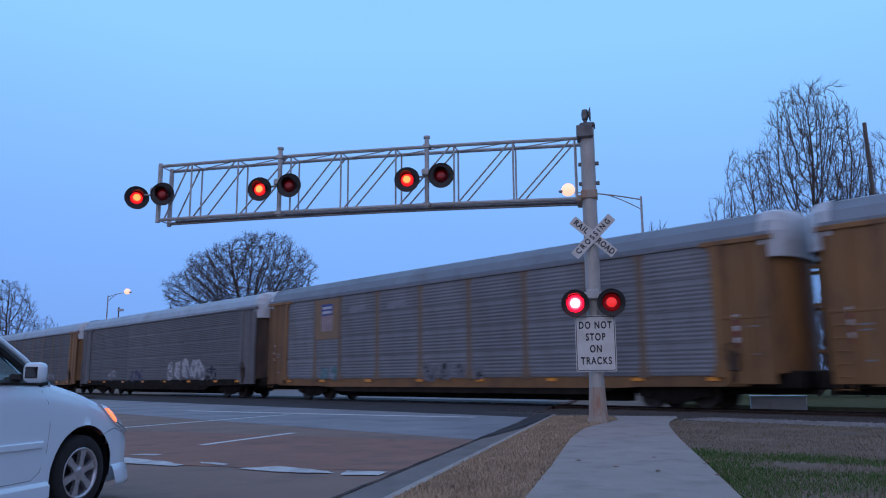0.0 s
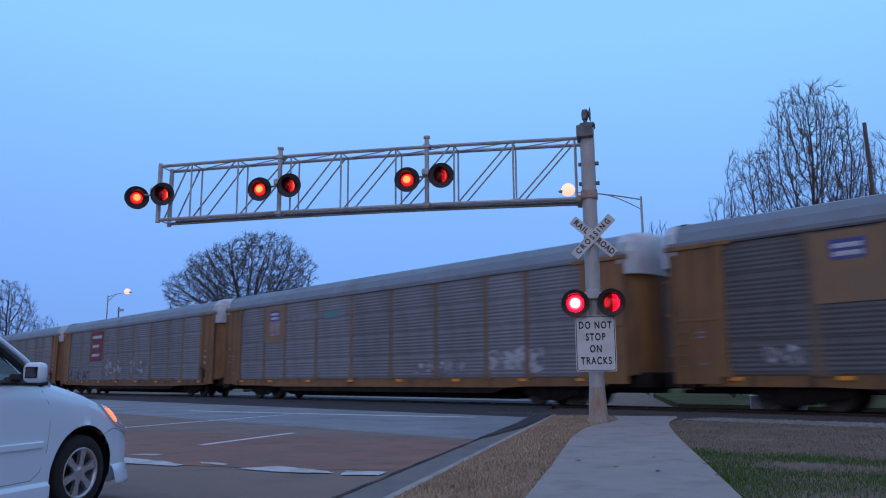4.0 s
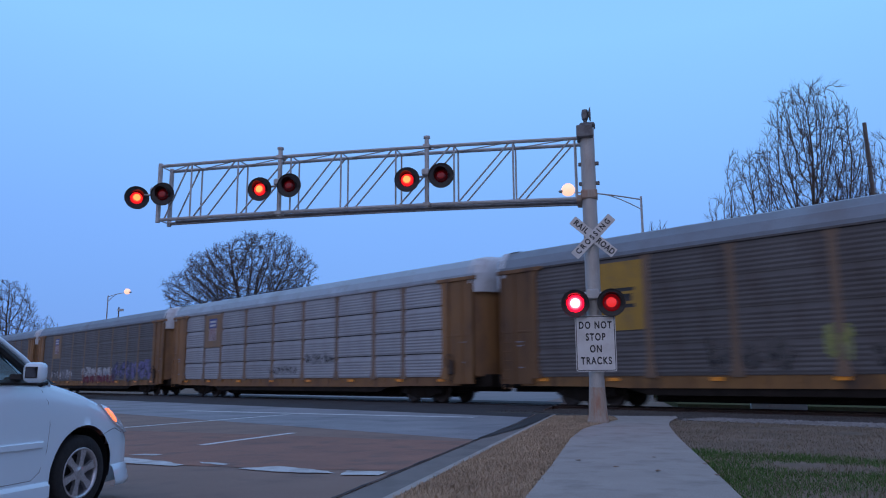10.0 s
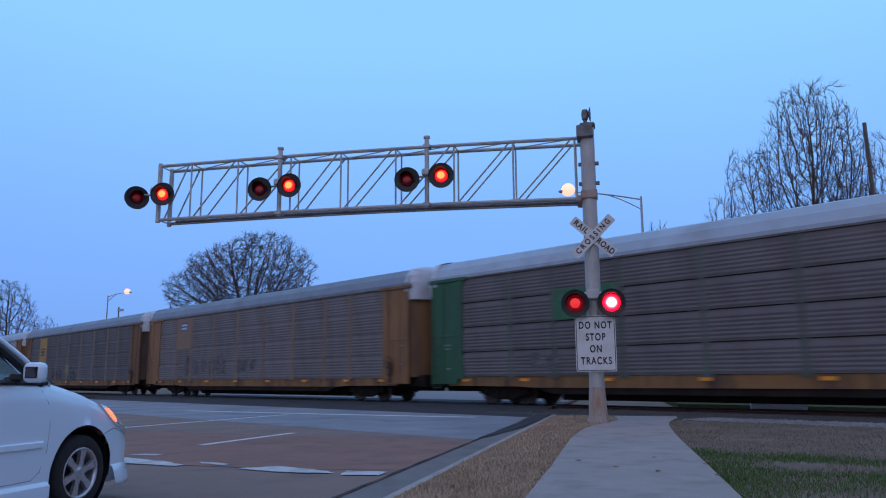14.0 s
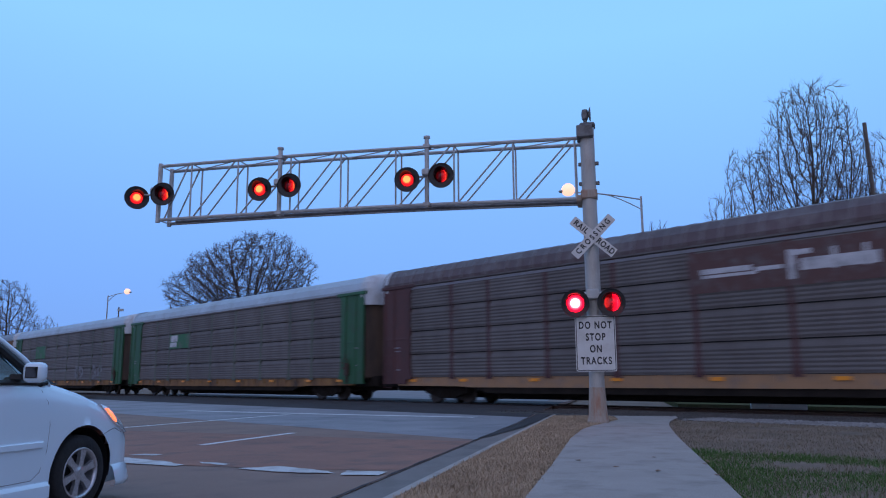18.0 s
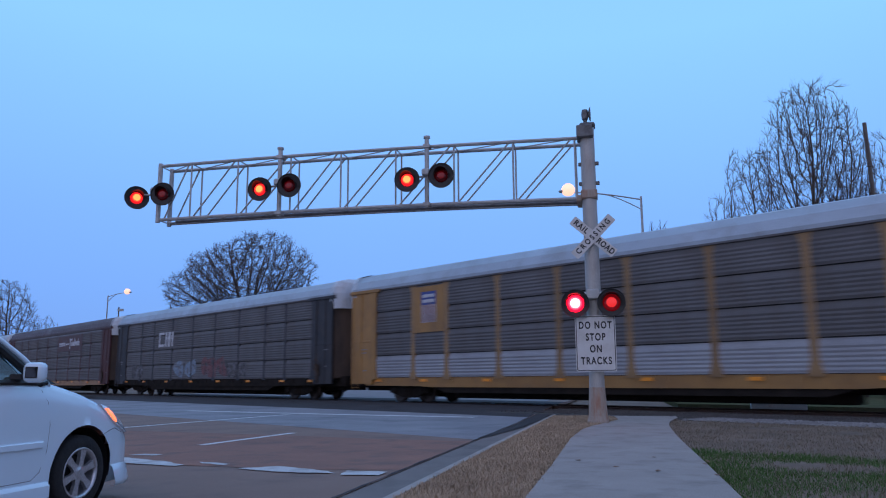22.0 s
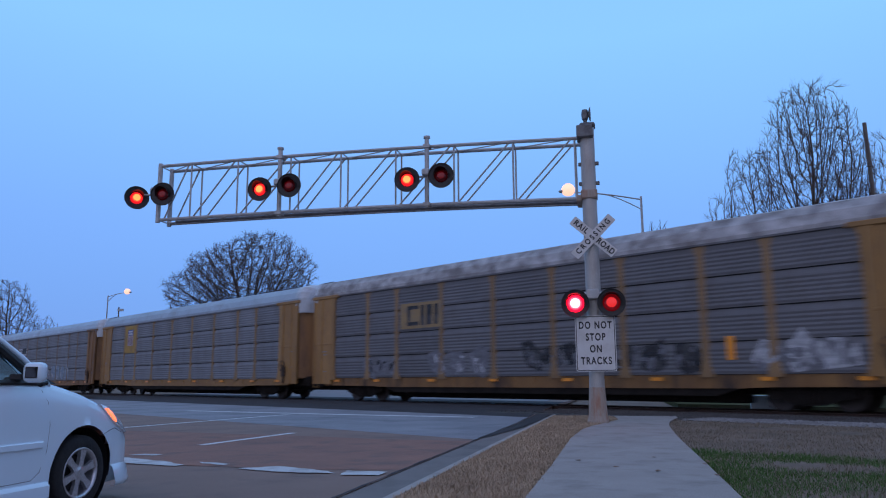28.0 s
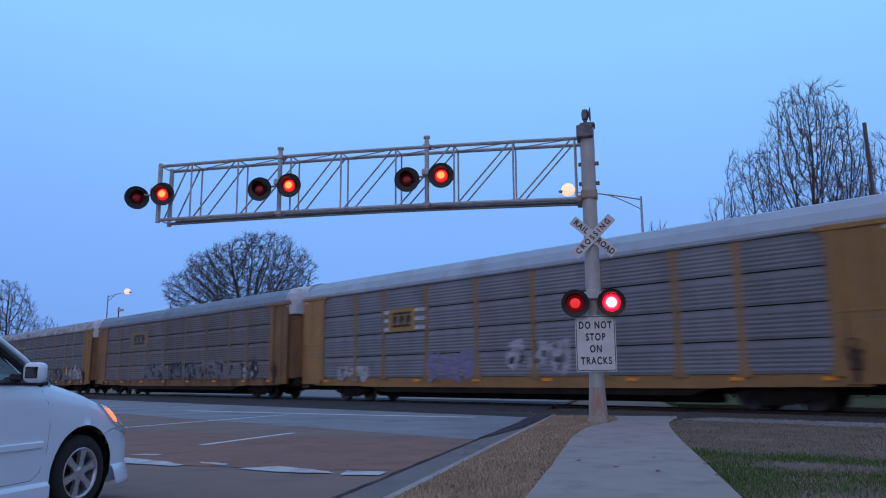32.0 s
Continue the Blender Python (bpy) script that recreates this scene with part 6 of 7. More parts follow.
for i, (x, y, h) in enumerate(((14.2, 37.5, 6.0), (16.6, 38.0, 6.6), (18.8, 38.4, 6.2), (20.9, 37.8, 6.8), (23.2, 38.2, 6.4), (25.6, 38.0, 6.6))):
    thicket = bare_tree((x, y, 0), h, 4.2, 60 + i, "dense leafless thicket behind the railway", 0.02, stems=9, low=0.04, flare=0.9, bushy=(1, 1, 2), levels=4)
    tagged(thicket, category="shrub", group="leafless thickets")


def street_lamp(at, height, arm, toward, label, glow):
    lamp = thing("street_lamp", Matrix.Translation(at) @ Matrix.Rotation(toward, 4, "Z"), label, "street lamp", "street lamps")
    bm = bmesh.new()
    tube(bm, (0, 0, 0), (0, 0, height), 0.10, 0.055, 10)
    part("pole", bm, M["galv"], lamp)
    bm = bmesh.new()
    pts = [(arm * i / 6, 0, height - 0.15 + 0.42 * math.sin(1.45 * i / 6)) for i in range(7)]
    for a, b in zip(pts, pts[1:]):
        tube(bm, a, b, 0.035, None, 7, False)
    part("arm", bm, M["galv"], lamp)
    bm = bmesh.new()
    pts2 = [(arm * 0.62 * i / 4, 0, height - 0.65 + 0.86 * math.sin(1.35 * i / 4)) for i in range(5)]
    for a, b in zip(pts2, pts2[1:]):
        tube(bm, a, b, 0.028, None, 6, False)
    part("brace", bm, M["galv"], lamp)
    end = Vector(pts[-1])
    bm = bmesh.new()
    lathe(bm, [(0.0, 0.42), (0.10, 0.38), (0.17, 0.15), (0.17, -0.1), (0.08, -0.3), (0.0, -0.32)], 12, "x", Matrix.Translation(end + Vector((0.3, 0, 0.06))) @ Matrix.Diagonal((1, 1, 0.55, 1)))
    part("head", bm, M["galv"], lamp, smooth=True)
    # the lamp's glare is put into the shape: an oversized glowing bowl
    bm = bmesh.new()
    lathe(bm, [(0.0, 0.34), (0.16, 0.31), (0.28, 0.22), (0.355, 0.08), (0.37, 0.0), (0.34, -0.15), (0.26, -0.26), (0.14, -0.33), (0.0, -0.35)], 18, "z", Matrix.Translation(end + Vector((0.24, 0, 0.14))) @ Matrix.Diagonal((glow, glow, glow, 1)))
    part("lamp_bowl", bm, M["sodium"], lamp, "glowing orange lamp bowl swollen to the size of its glare", smooth=True)
    return end


street_lamp((9.75, 36.0, 0), 9.8, 3.3, math.pi - 0.05, "tall steel street lamp with glowing orange head beyond the railway", 0.92)
street_lamp((-34.5, 77.0, 0), 9.7, 1.7, 0.0, "distant steel street lamp with glowing orange head", 0.85)
post = thing("service_pole", Matrix.Translation((-34.6, 80.0, 0)), "short dark pole with a small fitting", "pole")
part("shaft", tube(bmesh.new(), (0, 0, 0), (0, 0, 8.8), 0.09, 0.07, 8), M["pole_wood"], post)
part("fitting", box(bmesh.new(), -0.1, 0.5, -0.12, 0.12, 8.35, 8.6, 0.03), M["galv"], post)
utility = thing("utility_pole", Matrix.Translation((23.75, 40.0, 0)) @ Matrix.Rotation(radians(-1.1), 4, "Y"), "dark brown wooden utility pole", "pole")
part("shaft", tube(bmesh.new(), (0, 0, -0.3), (0, 0, 14.9), 0.15, 0.105, 12), M["pole_wood"], utility)
cab = thing("equipment_cabinet", Matrix.Translation((11.32, 26.0, -0.22)) @ Matrix.Rotation(-0.35, 4, "Z"), "low grey metal equipment cabinet beyond the rails", "cabinet")
part("body", box(bmesh.new(), -0.86, 0.86, -0.4, 0.4, 0.0, 0.56, 0.02), M["cabinet"], cab)
part("lid", box(bmesh.new(), -0.89, 0.89, -0.43, 0.43, 0.56, 0.61, 0.015), M["cabinet"], cab)
part("label_plate", box(bmesh.new(), -0.31, -0.17, -0.412, -0.40, 0.24, 0.40), M["paint_white"], cab)

# ---- white saloon car waiting at the stop line ----
M["car_paint"] = material("car_paint", (0.735, 0.875, 0.965), (0.755, 0.895, 0.975), 1.5, 0.22, bump=0.0, coat=1.0, grain_amount=0.0)
M["car_black"] = material("car_black", (0.012, 0.012, 0.014), (0.02, 0.02, 0.02), 8, 0.5, bump=0.1)
M["seam_grey"] = material("panel_gap", (0.10, 0.105, 0.12), (0.13, 0.135, 0.15), 8, 0.7, bump=0)
M["tyre"] = material("tyre_rubber", (0.014, 0.014, 0.015), (0.024, 0.023, 0.023), 10, 0.85, bump=0.3, fine=40)
M["alloy"] = material("alloy", (0.62, 0.63, 0.65), (0.52, 0.52, 0.54), 6, 0.28, metal=0.7, bump=0.05)
M["brake"] = material("brake_dark", (0.03, 0.03, 0.03), (0.05, 0.05, 0.05), 6, 0.6, metal=0.4)
M["seat_cloth"] = material("seat_cloth", (0.06, 0.06, 0.062), (0.08, 0.08, 0.08), 9, 0.9)
M["amber"] = material("amber_lamp", (0.7, 0.22, 0.08), None, 4, 0.25, bump=0, emit=(1.0, 0.20, 0.09), strength=1.6)
M["lamp_clear"] = material("lamp_clear", (0.72, 0.76, 0.80), (0.8, 0.84, 0.88), 9, 0.12, metal=0.1, bump=0, coat=1.0)
M["tail_red"] = material("tail_red", (0.3, 0.01, 0.01), (0.25, 0.01, 0.01), 9, 0.15, bump=0, coat=1.0)
M["mirror_glass"] = material("mirror_glass", (0.03, 0.035, 0.045), None, 4, 0.08, metal=1.0, bump=0)
glass = bpy.data.materials.new("car_glass")
glass.use_nodes = True
gb = glass.node_tree.nodes["Principled BSDF"]
gb.inputs["Base Color"].default_value = (0.15, 0.20, 0.20, 1)
gb.inputs["Transmission Weight"].default_value = 1.0
gb.inputs["Roughness"].default_value, gb.inputs["IOR"].default_value = 0.02, 1.2

WHEEL_FRONT = Vector((-3.09, 6.62, 0))
CAR_GROUND = -0.085
car_turn = Matrix.Rotation(math.pi / 2 - ROAD_AZ, 4, "Z")
car_at = WHEEL_FRONT - car_turn.to_3x3() @ Vector((1.30, -0.83, 0)) + Vector((0, 0, CAR_GROUND))
saloon = thing("saloon_car", Matrix.Translation(car_at) @ car_turn, "white four-door saloon car waiting in the lane", "car")

WIDTH = [(-2.34, 0.40), (-2.25, 0.66), (-2.0, 0.78), (-1.3, 0.845), (0.0, 0.855), (1.3, 0.85), (1.65, 0.825), (1.85, 0.79), (2.0, 0.735), (2.12, 0.64), (2.2, 0.42)]
SHOULDER = [(-2.34, 0.82), (-2.25, 1.02), (-2.0, 1.09), (-1.5, 1.11), (0.0, 1.09), (0.5, 1.12), (0.8, 1.10), (1.1, 1.035), (1.3, 0.985), (1.5, 0.92), (1.65, 0.86), (1.85, 0.76), (2.0, 0.67), (2.12, 0.60), (2.2, 0.54)]
BOTTOM = [(-2.34, 0.36), (-2.1, 0.24), (-1.6, 0.20), (1.6, 0.19), (2.0, 0.185), (2.2, 0.22)]
ARCH_R = 0.385


FLANK = [(0.93, 0.0), (0.965, 0.05), (0.985, 0.12), (0.99, 0.22), (0.998, 0.33), (1.0, 0.44), (1.0, 0.55), (0.998, 0.66), (0.99, 0.77), (0.975, 0.86), (0.95, 0.93), (0.91, 0.975), (0.85, 1.0)]


def flank_y(x, z):
    """Half the width of the body at that place."""
    s, b = lerp_table(x, SHOULDER), lerp_table(x, BOTTOM)
    return lerp_table(x, WIDTH) * lerp_table((z - b) / (s - b), [(h, f) for f, h in FLANK])


def rounded_box(sx, sy, sz, r):
    bm = cbox(sx, sy, sz)
    bmesh.ops.bevel(bm, geom=bm.edges[:], offset=r, segments=3, profile=0.5, affect="EDGES")
    for f in bm.faces:
        f.smooth = True
    return bm


def body_mesh():
    bm = bmesh.new()
    xs = [-2.34 + 4.54 * i / 110 for i in range(111)]
    fr = FLANK
    cols = []
    for x in xs:
        w, s, b = lerp_table(x, WIDTH), lerp_table(x, SHOULDER), lerp_table(x, BOTTOM)
        crown = 0.06 if x > 0.6 else 0.03
        pts = [(-w * f, b + (s - b) * h) for f, h in fr] + [(-w * 0.62, s + crown * 0.7), (-w * 0.3, s + crown), (0.0, s + crown * 1.1)]
        col = []
        for y, z in pts + [(-y, z) for y, z in pts[-2::-1]]:
            col.append(bm.verts.new((x, y, z)))
        cols.append(col)
    for a, b in zip(cols, cols[1:]):
        for i in range(len(a) - 1):
            bm.faces.new((a[i], b[i], b[i + 1], a[i + 1]))
    bm.faces.new(cols[-1])
    bm.faces.new(cols[0][::-1])
    # cut the wheel arches: drop what lies inside, draw the rim onto the circle
    gone = []
    for f in bm.faces:
        if all(abs(v.co.y) > 0.5 and min(math.hypot(v.co.x - wx, v.co.z - 0.33) for wx in (1.30, -1.30)) < ARCH_R for v in f.verts):
            gone.append(f)
    bmesh.ops.delete(bm, geom=gone, context="FACES")
    for v in bm.verts:
        if abs(v.co.y) > 0.5:
            for wx in (1.30, -1.30):
                dx, dz = v.co.x - wx, v.co.z - 0.33
                d = math.hypot(dx, dz)
                if 1e-6 < d < ARCH_R:
                    v.co.x, v.co.z = wx + dx * ARCH_R / d, 0.33 + dz * ARCH_R / d
    bmesh.ops.delete(bm, geom=[v for v in bm.verts if not v.link_faces], context="VERTS")
    bmesh.ops.recalc_face_normals(bm, faces=bm.faces[:])
    return bm


part("body", body_mesh(), M["car_paint"], saloon, "white painted body", smooth=True)
part("floor_pan", box(bmesh.new(), -2.1, 2.0, -0.60, 0.60, 0.20, 0.5, 0.03), M["car_black"], saloon)
part("cabin_floor", box(bmesh.new(), -1.7, 0.75, -0.78, 0.78, 0.5, 0.56), M["car_black"], saloon)
part("dashboard", box(bmesh.new(), 0.35, 0.85, -0.70, 0.70, 0.6, 0.98, 0.05), M["car_black"], saloon)

A0, A1, C1, C0 = Vector((0.88, 0.77, 1.08)), Vector((0.32, 0.62, 1.505)), Vector((-1.25, 0.58, 1.47)), Vector((-1.86, 0.70, 1.12))
for s in (1, -1):
    m = Vector((1, s, 1))
    a0, a1, c1, c0 = (Vector((p.x, p.y * s, p.z)) for p in (A0, A1, C1, C0))
    bm = bmesh.new()
    mid_low, mid_top = Vector((-0.55, 0.80 * s, 1.09)), Vector((-0.72, 0.605 * s, 1.505))
    for poly in ((a0 + Vector((-0.22, 0.01 * s, 0)), mid_low, mid_top, a1 + Vector((-0.03, 0, -0.02))),):
        vs = [bm.verts.new(p) for p in poly]
        bm.faces.new(vs)
    part("front_window", bm, glass, saloon)
    bm = bmesh.new()
    bm.faces.new([bm.verts.new(p) for p in (mid_low, c0, c1, mid_top)])
    part("rear_window", bm, glass, saloon)
    part("front_pillar", pipe(bmesh.new(), [a0 + Vector((0.03, 0.0, -0.03)), a0.lerp(a1, 0.35) + Vector((0, 0, 0.03)), a0.lerp(a1, 0.7) + Vector((0, 0, 0.025)), a1], 0.024), M["car_paint"], saloon, smooth=True)
    part("roof_rail", pipe(bmesh.new(), [a1, mid_top + Vector((0, 0, 0.03)), c1], 0.042), M["car_paint"], saloon, smooth=True)
    part("rear_pillar", pipe(bmesh.new(), [c1, c1.lerp(c0, 0.5) + Vector((0, 0, 0.03)), c0], 0.075), M["car_paint"], saloon, smooth=True)
    part("centre_pillar", pipe(bmesh.new(), [mid_low, mid_top], 0.035), M["car_black"], saloon)
    part("window_seal", pipe(bmesh.new(), [a0 + Vector((-0.03, 0.03 * s, -0.005)), mid_low + Vector((0, 0.02 * s, 0)), c0 + Vector((0, 0.05 * s, 0))], 0.022, 6), M["car_black"], saloon)
    part("pillar_trim", pipe(bmesh.new(), [a0 + Vector((-0.075, 0.02 * s, -0.02)), a0.lerp(a1, 0.5) + Vector((-0.05, 0.02 * s, -0.02)), a1 + Vector((-0.05, 0.02 * s, -0.025))], 0.036, 8), M["car_black"], saloon)
    # dark corner piece at the mirror
    bm = bmesh.new()
    bm.faces.new([bm.verts.new(p) for p in (a0 + Vector((0.10, 0.02 * s, -0.02)), a0 + Vector((-0.24, 0.02 * s, 0)), a0.lerp(a1, 0.30))])
    part("corner_piece", bm, M["car_black"], saloon)
    mirror = part("door_mirror", rounded_box(0.12, 0.165, 0.155, 0.045), M["car_paint"], saloon, "white door mirror")
    mirror.matrix_local = pose(0.56, 0.945 * s, 1.155, 0, 0, -14 * s)
    part("mirror_glass", box(bmesh.new(), -0.065, -0.061, -0.040, 0.040, -0.037, 0.037), M["mirror_glass"], mirror)
    part("mirror_bezel", box(bmesh.new(), -0.0625, -0.056, -0.046, 0.046, -0.043, 0.043), M["car_black"], mirror)
    part("mirror_arm", box(bmesh.new(), -0.04, 0.04, -0.18 if s > 0 else 0.08, -0.08 if s > 0 else 0.18, -0.06, -0.01, 0.01), M["car_black"], mirror)
    part("side_moulding", box(bmesh.new(), -0.55, 0.80, 0.845 if s > 0 else -0.872, 0.872 if s > 0 else -0.845, 0.565, 0.62, 0.008), M["car_paint"], saloon)
    part("side_skirt", box(bmesh.new(), -0.90, 0.92, 0.80 if s > 0 else -0.875, 0.875 if s > 0 else -0.80, 0.15, 0.30, 0.03), M["car_paint"], saloon)
    seam = [(0.70, 1.085), (0.79, 1.01), (0.845, 0.92), (0.87, 0.74), (0.855, 0.54), (0.80, 0.38), (0.72, 0.325), (-0.50, 0.31)]
    part("door_seam", pipe(bmesh.new(), [(x, s * (flank_y(x, z) - 0.001), z) for x, z in seam], 0.0032, 5), M["seam_grey"], saloon)
    part("door_handle", box(bmesh.new(), -0.40, -0.22, 0.855 if s > 0 else -0.885, 0.885 if s > 0 else -0.855, 0.84, 0.875, 0.01), M["car_paint"], saloon)
    bm = bmesh.new()
    lamp_pts = [(x, flank_y(x, z), z) for x, z in ((1.52, 0.875), (1.64, 0.845), (1.76, 0.79), (1.88, 0.725), (1.99, 0.655), (1.99, 0.60), (1.88, 0.63), (1.76, 0.67), (1.64, 0.745))]
    top = [bm.verts.new((x + 0.012, (y + 0.016) * s, z + 0.012)) for x, y, z in lamp_pts]
    low = [bm.verts.new((x - 0.06, (y - 0.06) * s, z)) for x, y, z in lamp_pts]
    bm.faces.new(top)
    for i in range(len(top)):
        bm.faces.new((top[i], low[i], low[(i + 1) % len(top)], top[(i + 1) % len(top)]))
    bmesh.ops.recalc_face_normals(bm, faces=bm.faces[:])
    lamp = part("headlight", bm, M["lamp_clear"], saloon, "clear headlight")
    bm = bmesh.new()
    pts = [(x, flank_y(x, z), z) for x, z in ((1.585, 0.835), (1.62, 0.828), (1.67, 0.79), (1.715, 0.735), (1.725, 0.705), (1.68, 0.735), (1.625, 0.785))]
    vs = [bm.verts.new((x + 0.016, (y + 0.024) * s, z + 0.014)) for x, y, z in pts]
    bk = [bm.verts.new((x - 0.02, (y - 0.03) * s, z)) for x, y, z in pts]
    bm.faces.new(vs)
    for i in range(len(vs)):
        bm.faces.new((vs[i], bk[i], bk[(i + 1) % len(vs)], vs[(i + 1) % len(vs)]))
    bmesh.ops.recalc_face_normals(bm, faces=bm.faces[:])
    part("side_marker", bm, M["amber"], lamp, "glowing amber marker lamp")
    part("bumper_seam", pipe(bmesh.new(), [(x, s * flank_y(x, z), z) for x, z in ((1.55, 0.62), (1.64, 0.65), (1.74, 0.665), (1.86, 0.62))], 0.0035, 5), M["seam_grey"], saloon)
    part("tail_light", box(bmesh.new(), -2.31, -2.02, 0.60 if s > 0 else -0.80, 0.80 if s > 0 else -0.60, 0.74, 0.96, 0.03), M["tail_red"], saloon)

bm = bmesh.new()
ws = []
for i in range(7):
    k = -1 + i / 3
    bow = 0.06 * (1 - k * k)
    ws.append((bm.verts.new((A0.x - 0.02 + bow, A0.y * k, A0.z)), bm.verts.new((A1.x - 0.03 + bow * 0.5, A1.y * k, A1.z + 0.02 * (1 - k * k)))))
for a, b in zip(ws, ws[1:]):
    bm.faces.new((a[0], b[0], b[1], a[1]))
part("windscreen", bm, glass, saloon)
bm = bmesh.new()
ws = []
for i in range(7):
    k = -1 + i / 3
    bow = 0.1 * (1 - k * k)
    ws.append((bm.verts.new((C0.x - bow, C0.y * k, C0.z)), bm.verts.new((C1.x - bow * 0.5, C1.y * k, C1.z + 0.02 * (1 - k * k)))))
for a, b in zip(ws, ws[1:]):
    bm.faces.new((a[1], b[1], b[0], a[0]))
part("rear_screen", bm, glass, saloon)
bm = bmesh.new()
rows_r = []
for i in range(9):
    x = A1.x + 0.05 + (C1.x - A1.x - 0.10) * i / 8
    rows_r.append([bm.verts.new((x + 0.05 * (1 - k * k) * (1 if i < 2 else 0), 0.575 * k, 1.475 + 0.075 * (1 - k * k) + 0.02 * math.sin(math.pi * i / 8))) for k in [-1 + j / 4 for j in range(9)]])
for a, b in zip(rows_r, rows_r[1:]):
    for j in range(8):
        bm.faces.new((a[j], b[j], b[j + 1], a[j + 1]))
part("roof", bm, M["car_paint"], saloon, smooth=True)
for y in (0.36, -0.36):
    seat = part("seat", box(bmesh.new(), -0.65, -0.15, y - 0.25, y + 0.25, 0.5, 0.72, 0.05), M["seat_cloth"], saloon)
    part("seat_back", box(bmesh.new(), -0.78, -0.62, y - 0.24, y + 0.24, 0.6, 1.12, 0.05), M["seat_cloth"], seat)
    part("head_rest", box(bmesh.new(), -0.79, -0.69, y - 0.13, y + 0.13, 1.15, 1.30, 0.04), M["seat_cloth"], seat)
bm = bmesh.new()
plan = [(x, lerp_table(x, WIDTH)) for x in (1.70, 1.78, 1.85, 1.92, 2.0, 2.06, 2.12, 2.17, 2.2)]
plan = [(x, -y) for x, y in plan] + [(2.225, -0.2), (2.23, 0.0), (2.225, 0.2)] + plan[::-1]
cols = []
for x, y in plan:
    k = max(0.0, (x - 1.66) / 0.54)
    n = Vector((k + 0.15, math.copysign(1.05 - k, y) if abs(y) > 0.25 else 0.0, 0)).normalized()
    cols.append([bm.verts.new((x + n.x * o, y + n.y * o, z)) for o, z in ((-0.03, 0.155), (0.045, 0.16), (0.05, 0.20), (0.016, 0.32), (-0.02, 0.36))])
for a, b in zip(cols, cols[1:]):
    for i in range(4):
        bm.faces.new((a[i], b[i], b[i + 1], a[i + 1]))
bmesh.ops.recalc_face_normals(bm, faces=bm.faces[:])
part("bumper_lip", bm, M["car_paint"], saloon, smooth=True)
part("grille", box(bmesh.new(), 2.12, 2.215, -0.36, 0.36, 0.48, 0.56, 0.01), M["car_black"], saloon)
part("number_plate", box(bmesh.new(), -2.36, -2.33, -0.16, 0.16, 0.62, 0.76), M["paint_white"], saloon)

# wheels
bm = bmesh.new()
lathe(bm, [(0.205, -0.10), (0.235, -0.105), (0.29, -0.10), (0.312, -0.075), (0.318, 0.0), (0.312, 0.075), (0.29, 0.10), (0.235, 0.105), (0.205, 0.10)], 40, "y")
TYRE = mesh_of("tyre", bm, M["tyre"], True)
bm = bmesh.new()
lathe(bm, [(0.205, -0.09), (0.212, 0.10), (0.205, 0.104), (0.192, 0.098), (0.185, 0.07), (0.18, -0.08)], 40, "y")
RIM = mesh_of("rim", bm, M["alloy"], True)
bm = bmesh.new()
prof = [(0.035, -0.034), (0.10, -0.024), (0.192, -0.036), (0.192, 0.036), (0.10, 0.024), (0.035, 0.034)]
f0 = [bm.verts.new((x, 0.088 - 0.03 * (1 - x / 0.192) * 0, z)) for x, z in prof]
b0 = [bm.verts.new((x, 0.055, z)) for x, z in prof]
bm.faces.new(f0)
bm.faces.new(b0[::-1])
for i in range(6):
    bm.faces.new((f0[i], b0[i], b0[(i + 1) % 6], f0[(i + 1) % 6]))
bmesh.ops.recalc_face_normals(bm, faces=bm.faces[:])
SPOKE = mesh_of("spoke", bm, M["alloy"])
HUB = mesh_of("hub", lathe(bmesh.new(), [(0.0, 0.098), (0.03, 0.096), (0.055, 0.088), (0.06, 0.05)], 16, "y"), M["alloy"])
BRAKE = mesh_of("brake_disc", lathe(bmesh.new(), [(0.0, 0.02), (0.15, 0.02), (0.155, 0.0), (0.0, 0.0)], 24, "y"), M["brake"])
ARCH = mesh_of("wheel_well", lathe(bmesh.new(), [(0.365, 0.0), (0.365, 0.28), (0.0, 0.28)], 24, "y"), M["car_black"])
for x, s in ((1.30, -1), (1.30, 1), (-1.30, -1), (-1.30, 1)):
    wheel = part("wheel", TYRE, None, saloon, "black tyre on a six-spoke alloy wheel")
    # y of a wheel points outwards
    wheel.matrix_local = pose(x, s * 0.725, 0.318, 0, 0, 0 if s > 0 else 180) @ pose(0, 0, 0, 0, 18, 0)
    part("rim", RIM, None, wheel)
    part("hub", HUB, None, wheel)
    part("brake_disc", BRAKE, None, wheel)
    for i in range(6):
        part("spoke", SPOKE, None, wheel).matrix_local = Matrix.Rotation(i * math.pi / 3, 4, "Y")
    part("wheel_well", ARCH, None, saloon).matrix_local = pose(x, s * 0.53, 0.33, 0, 0, 180 if s > 0 else 0) @ pose(0, -0.28, 0)

# ---- grass, leaves ----


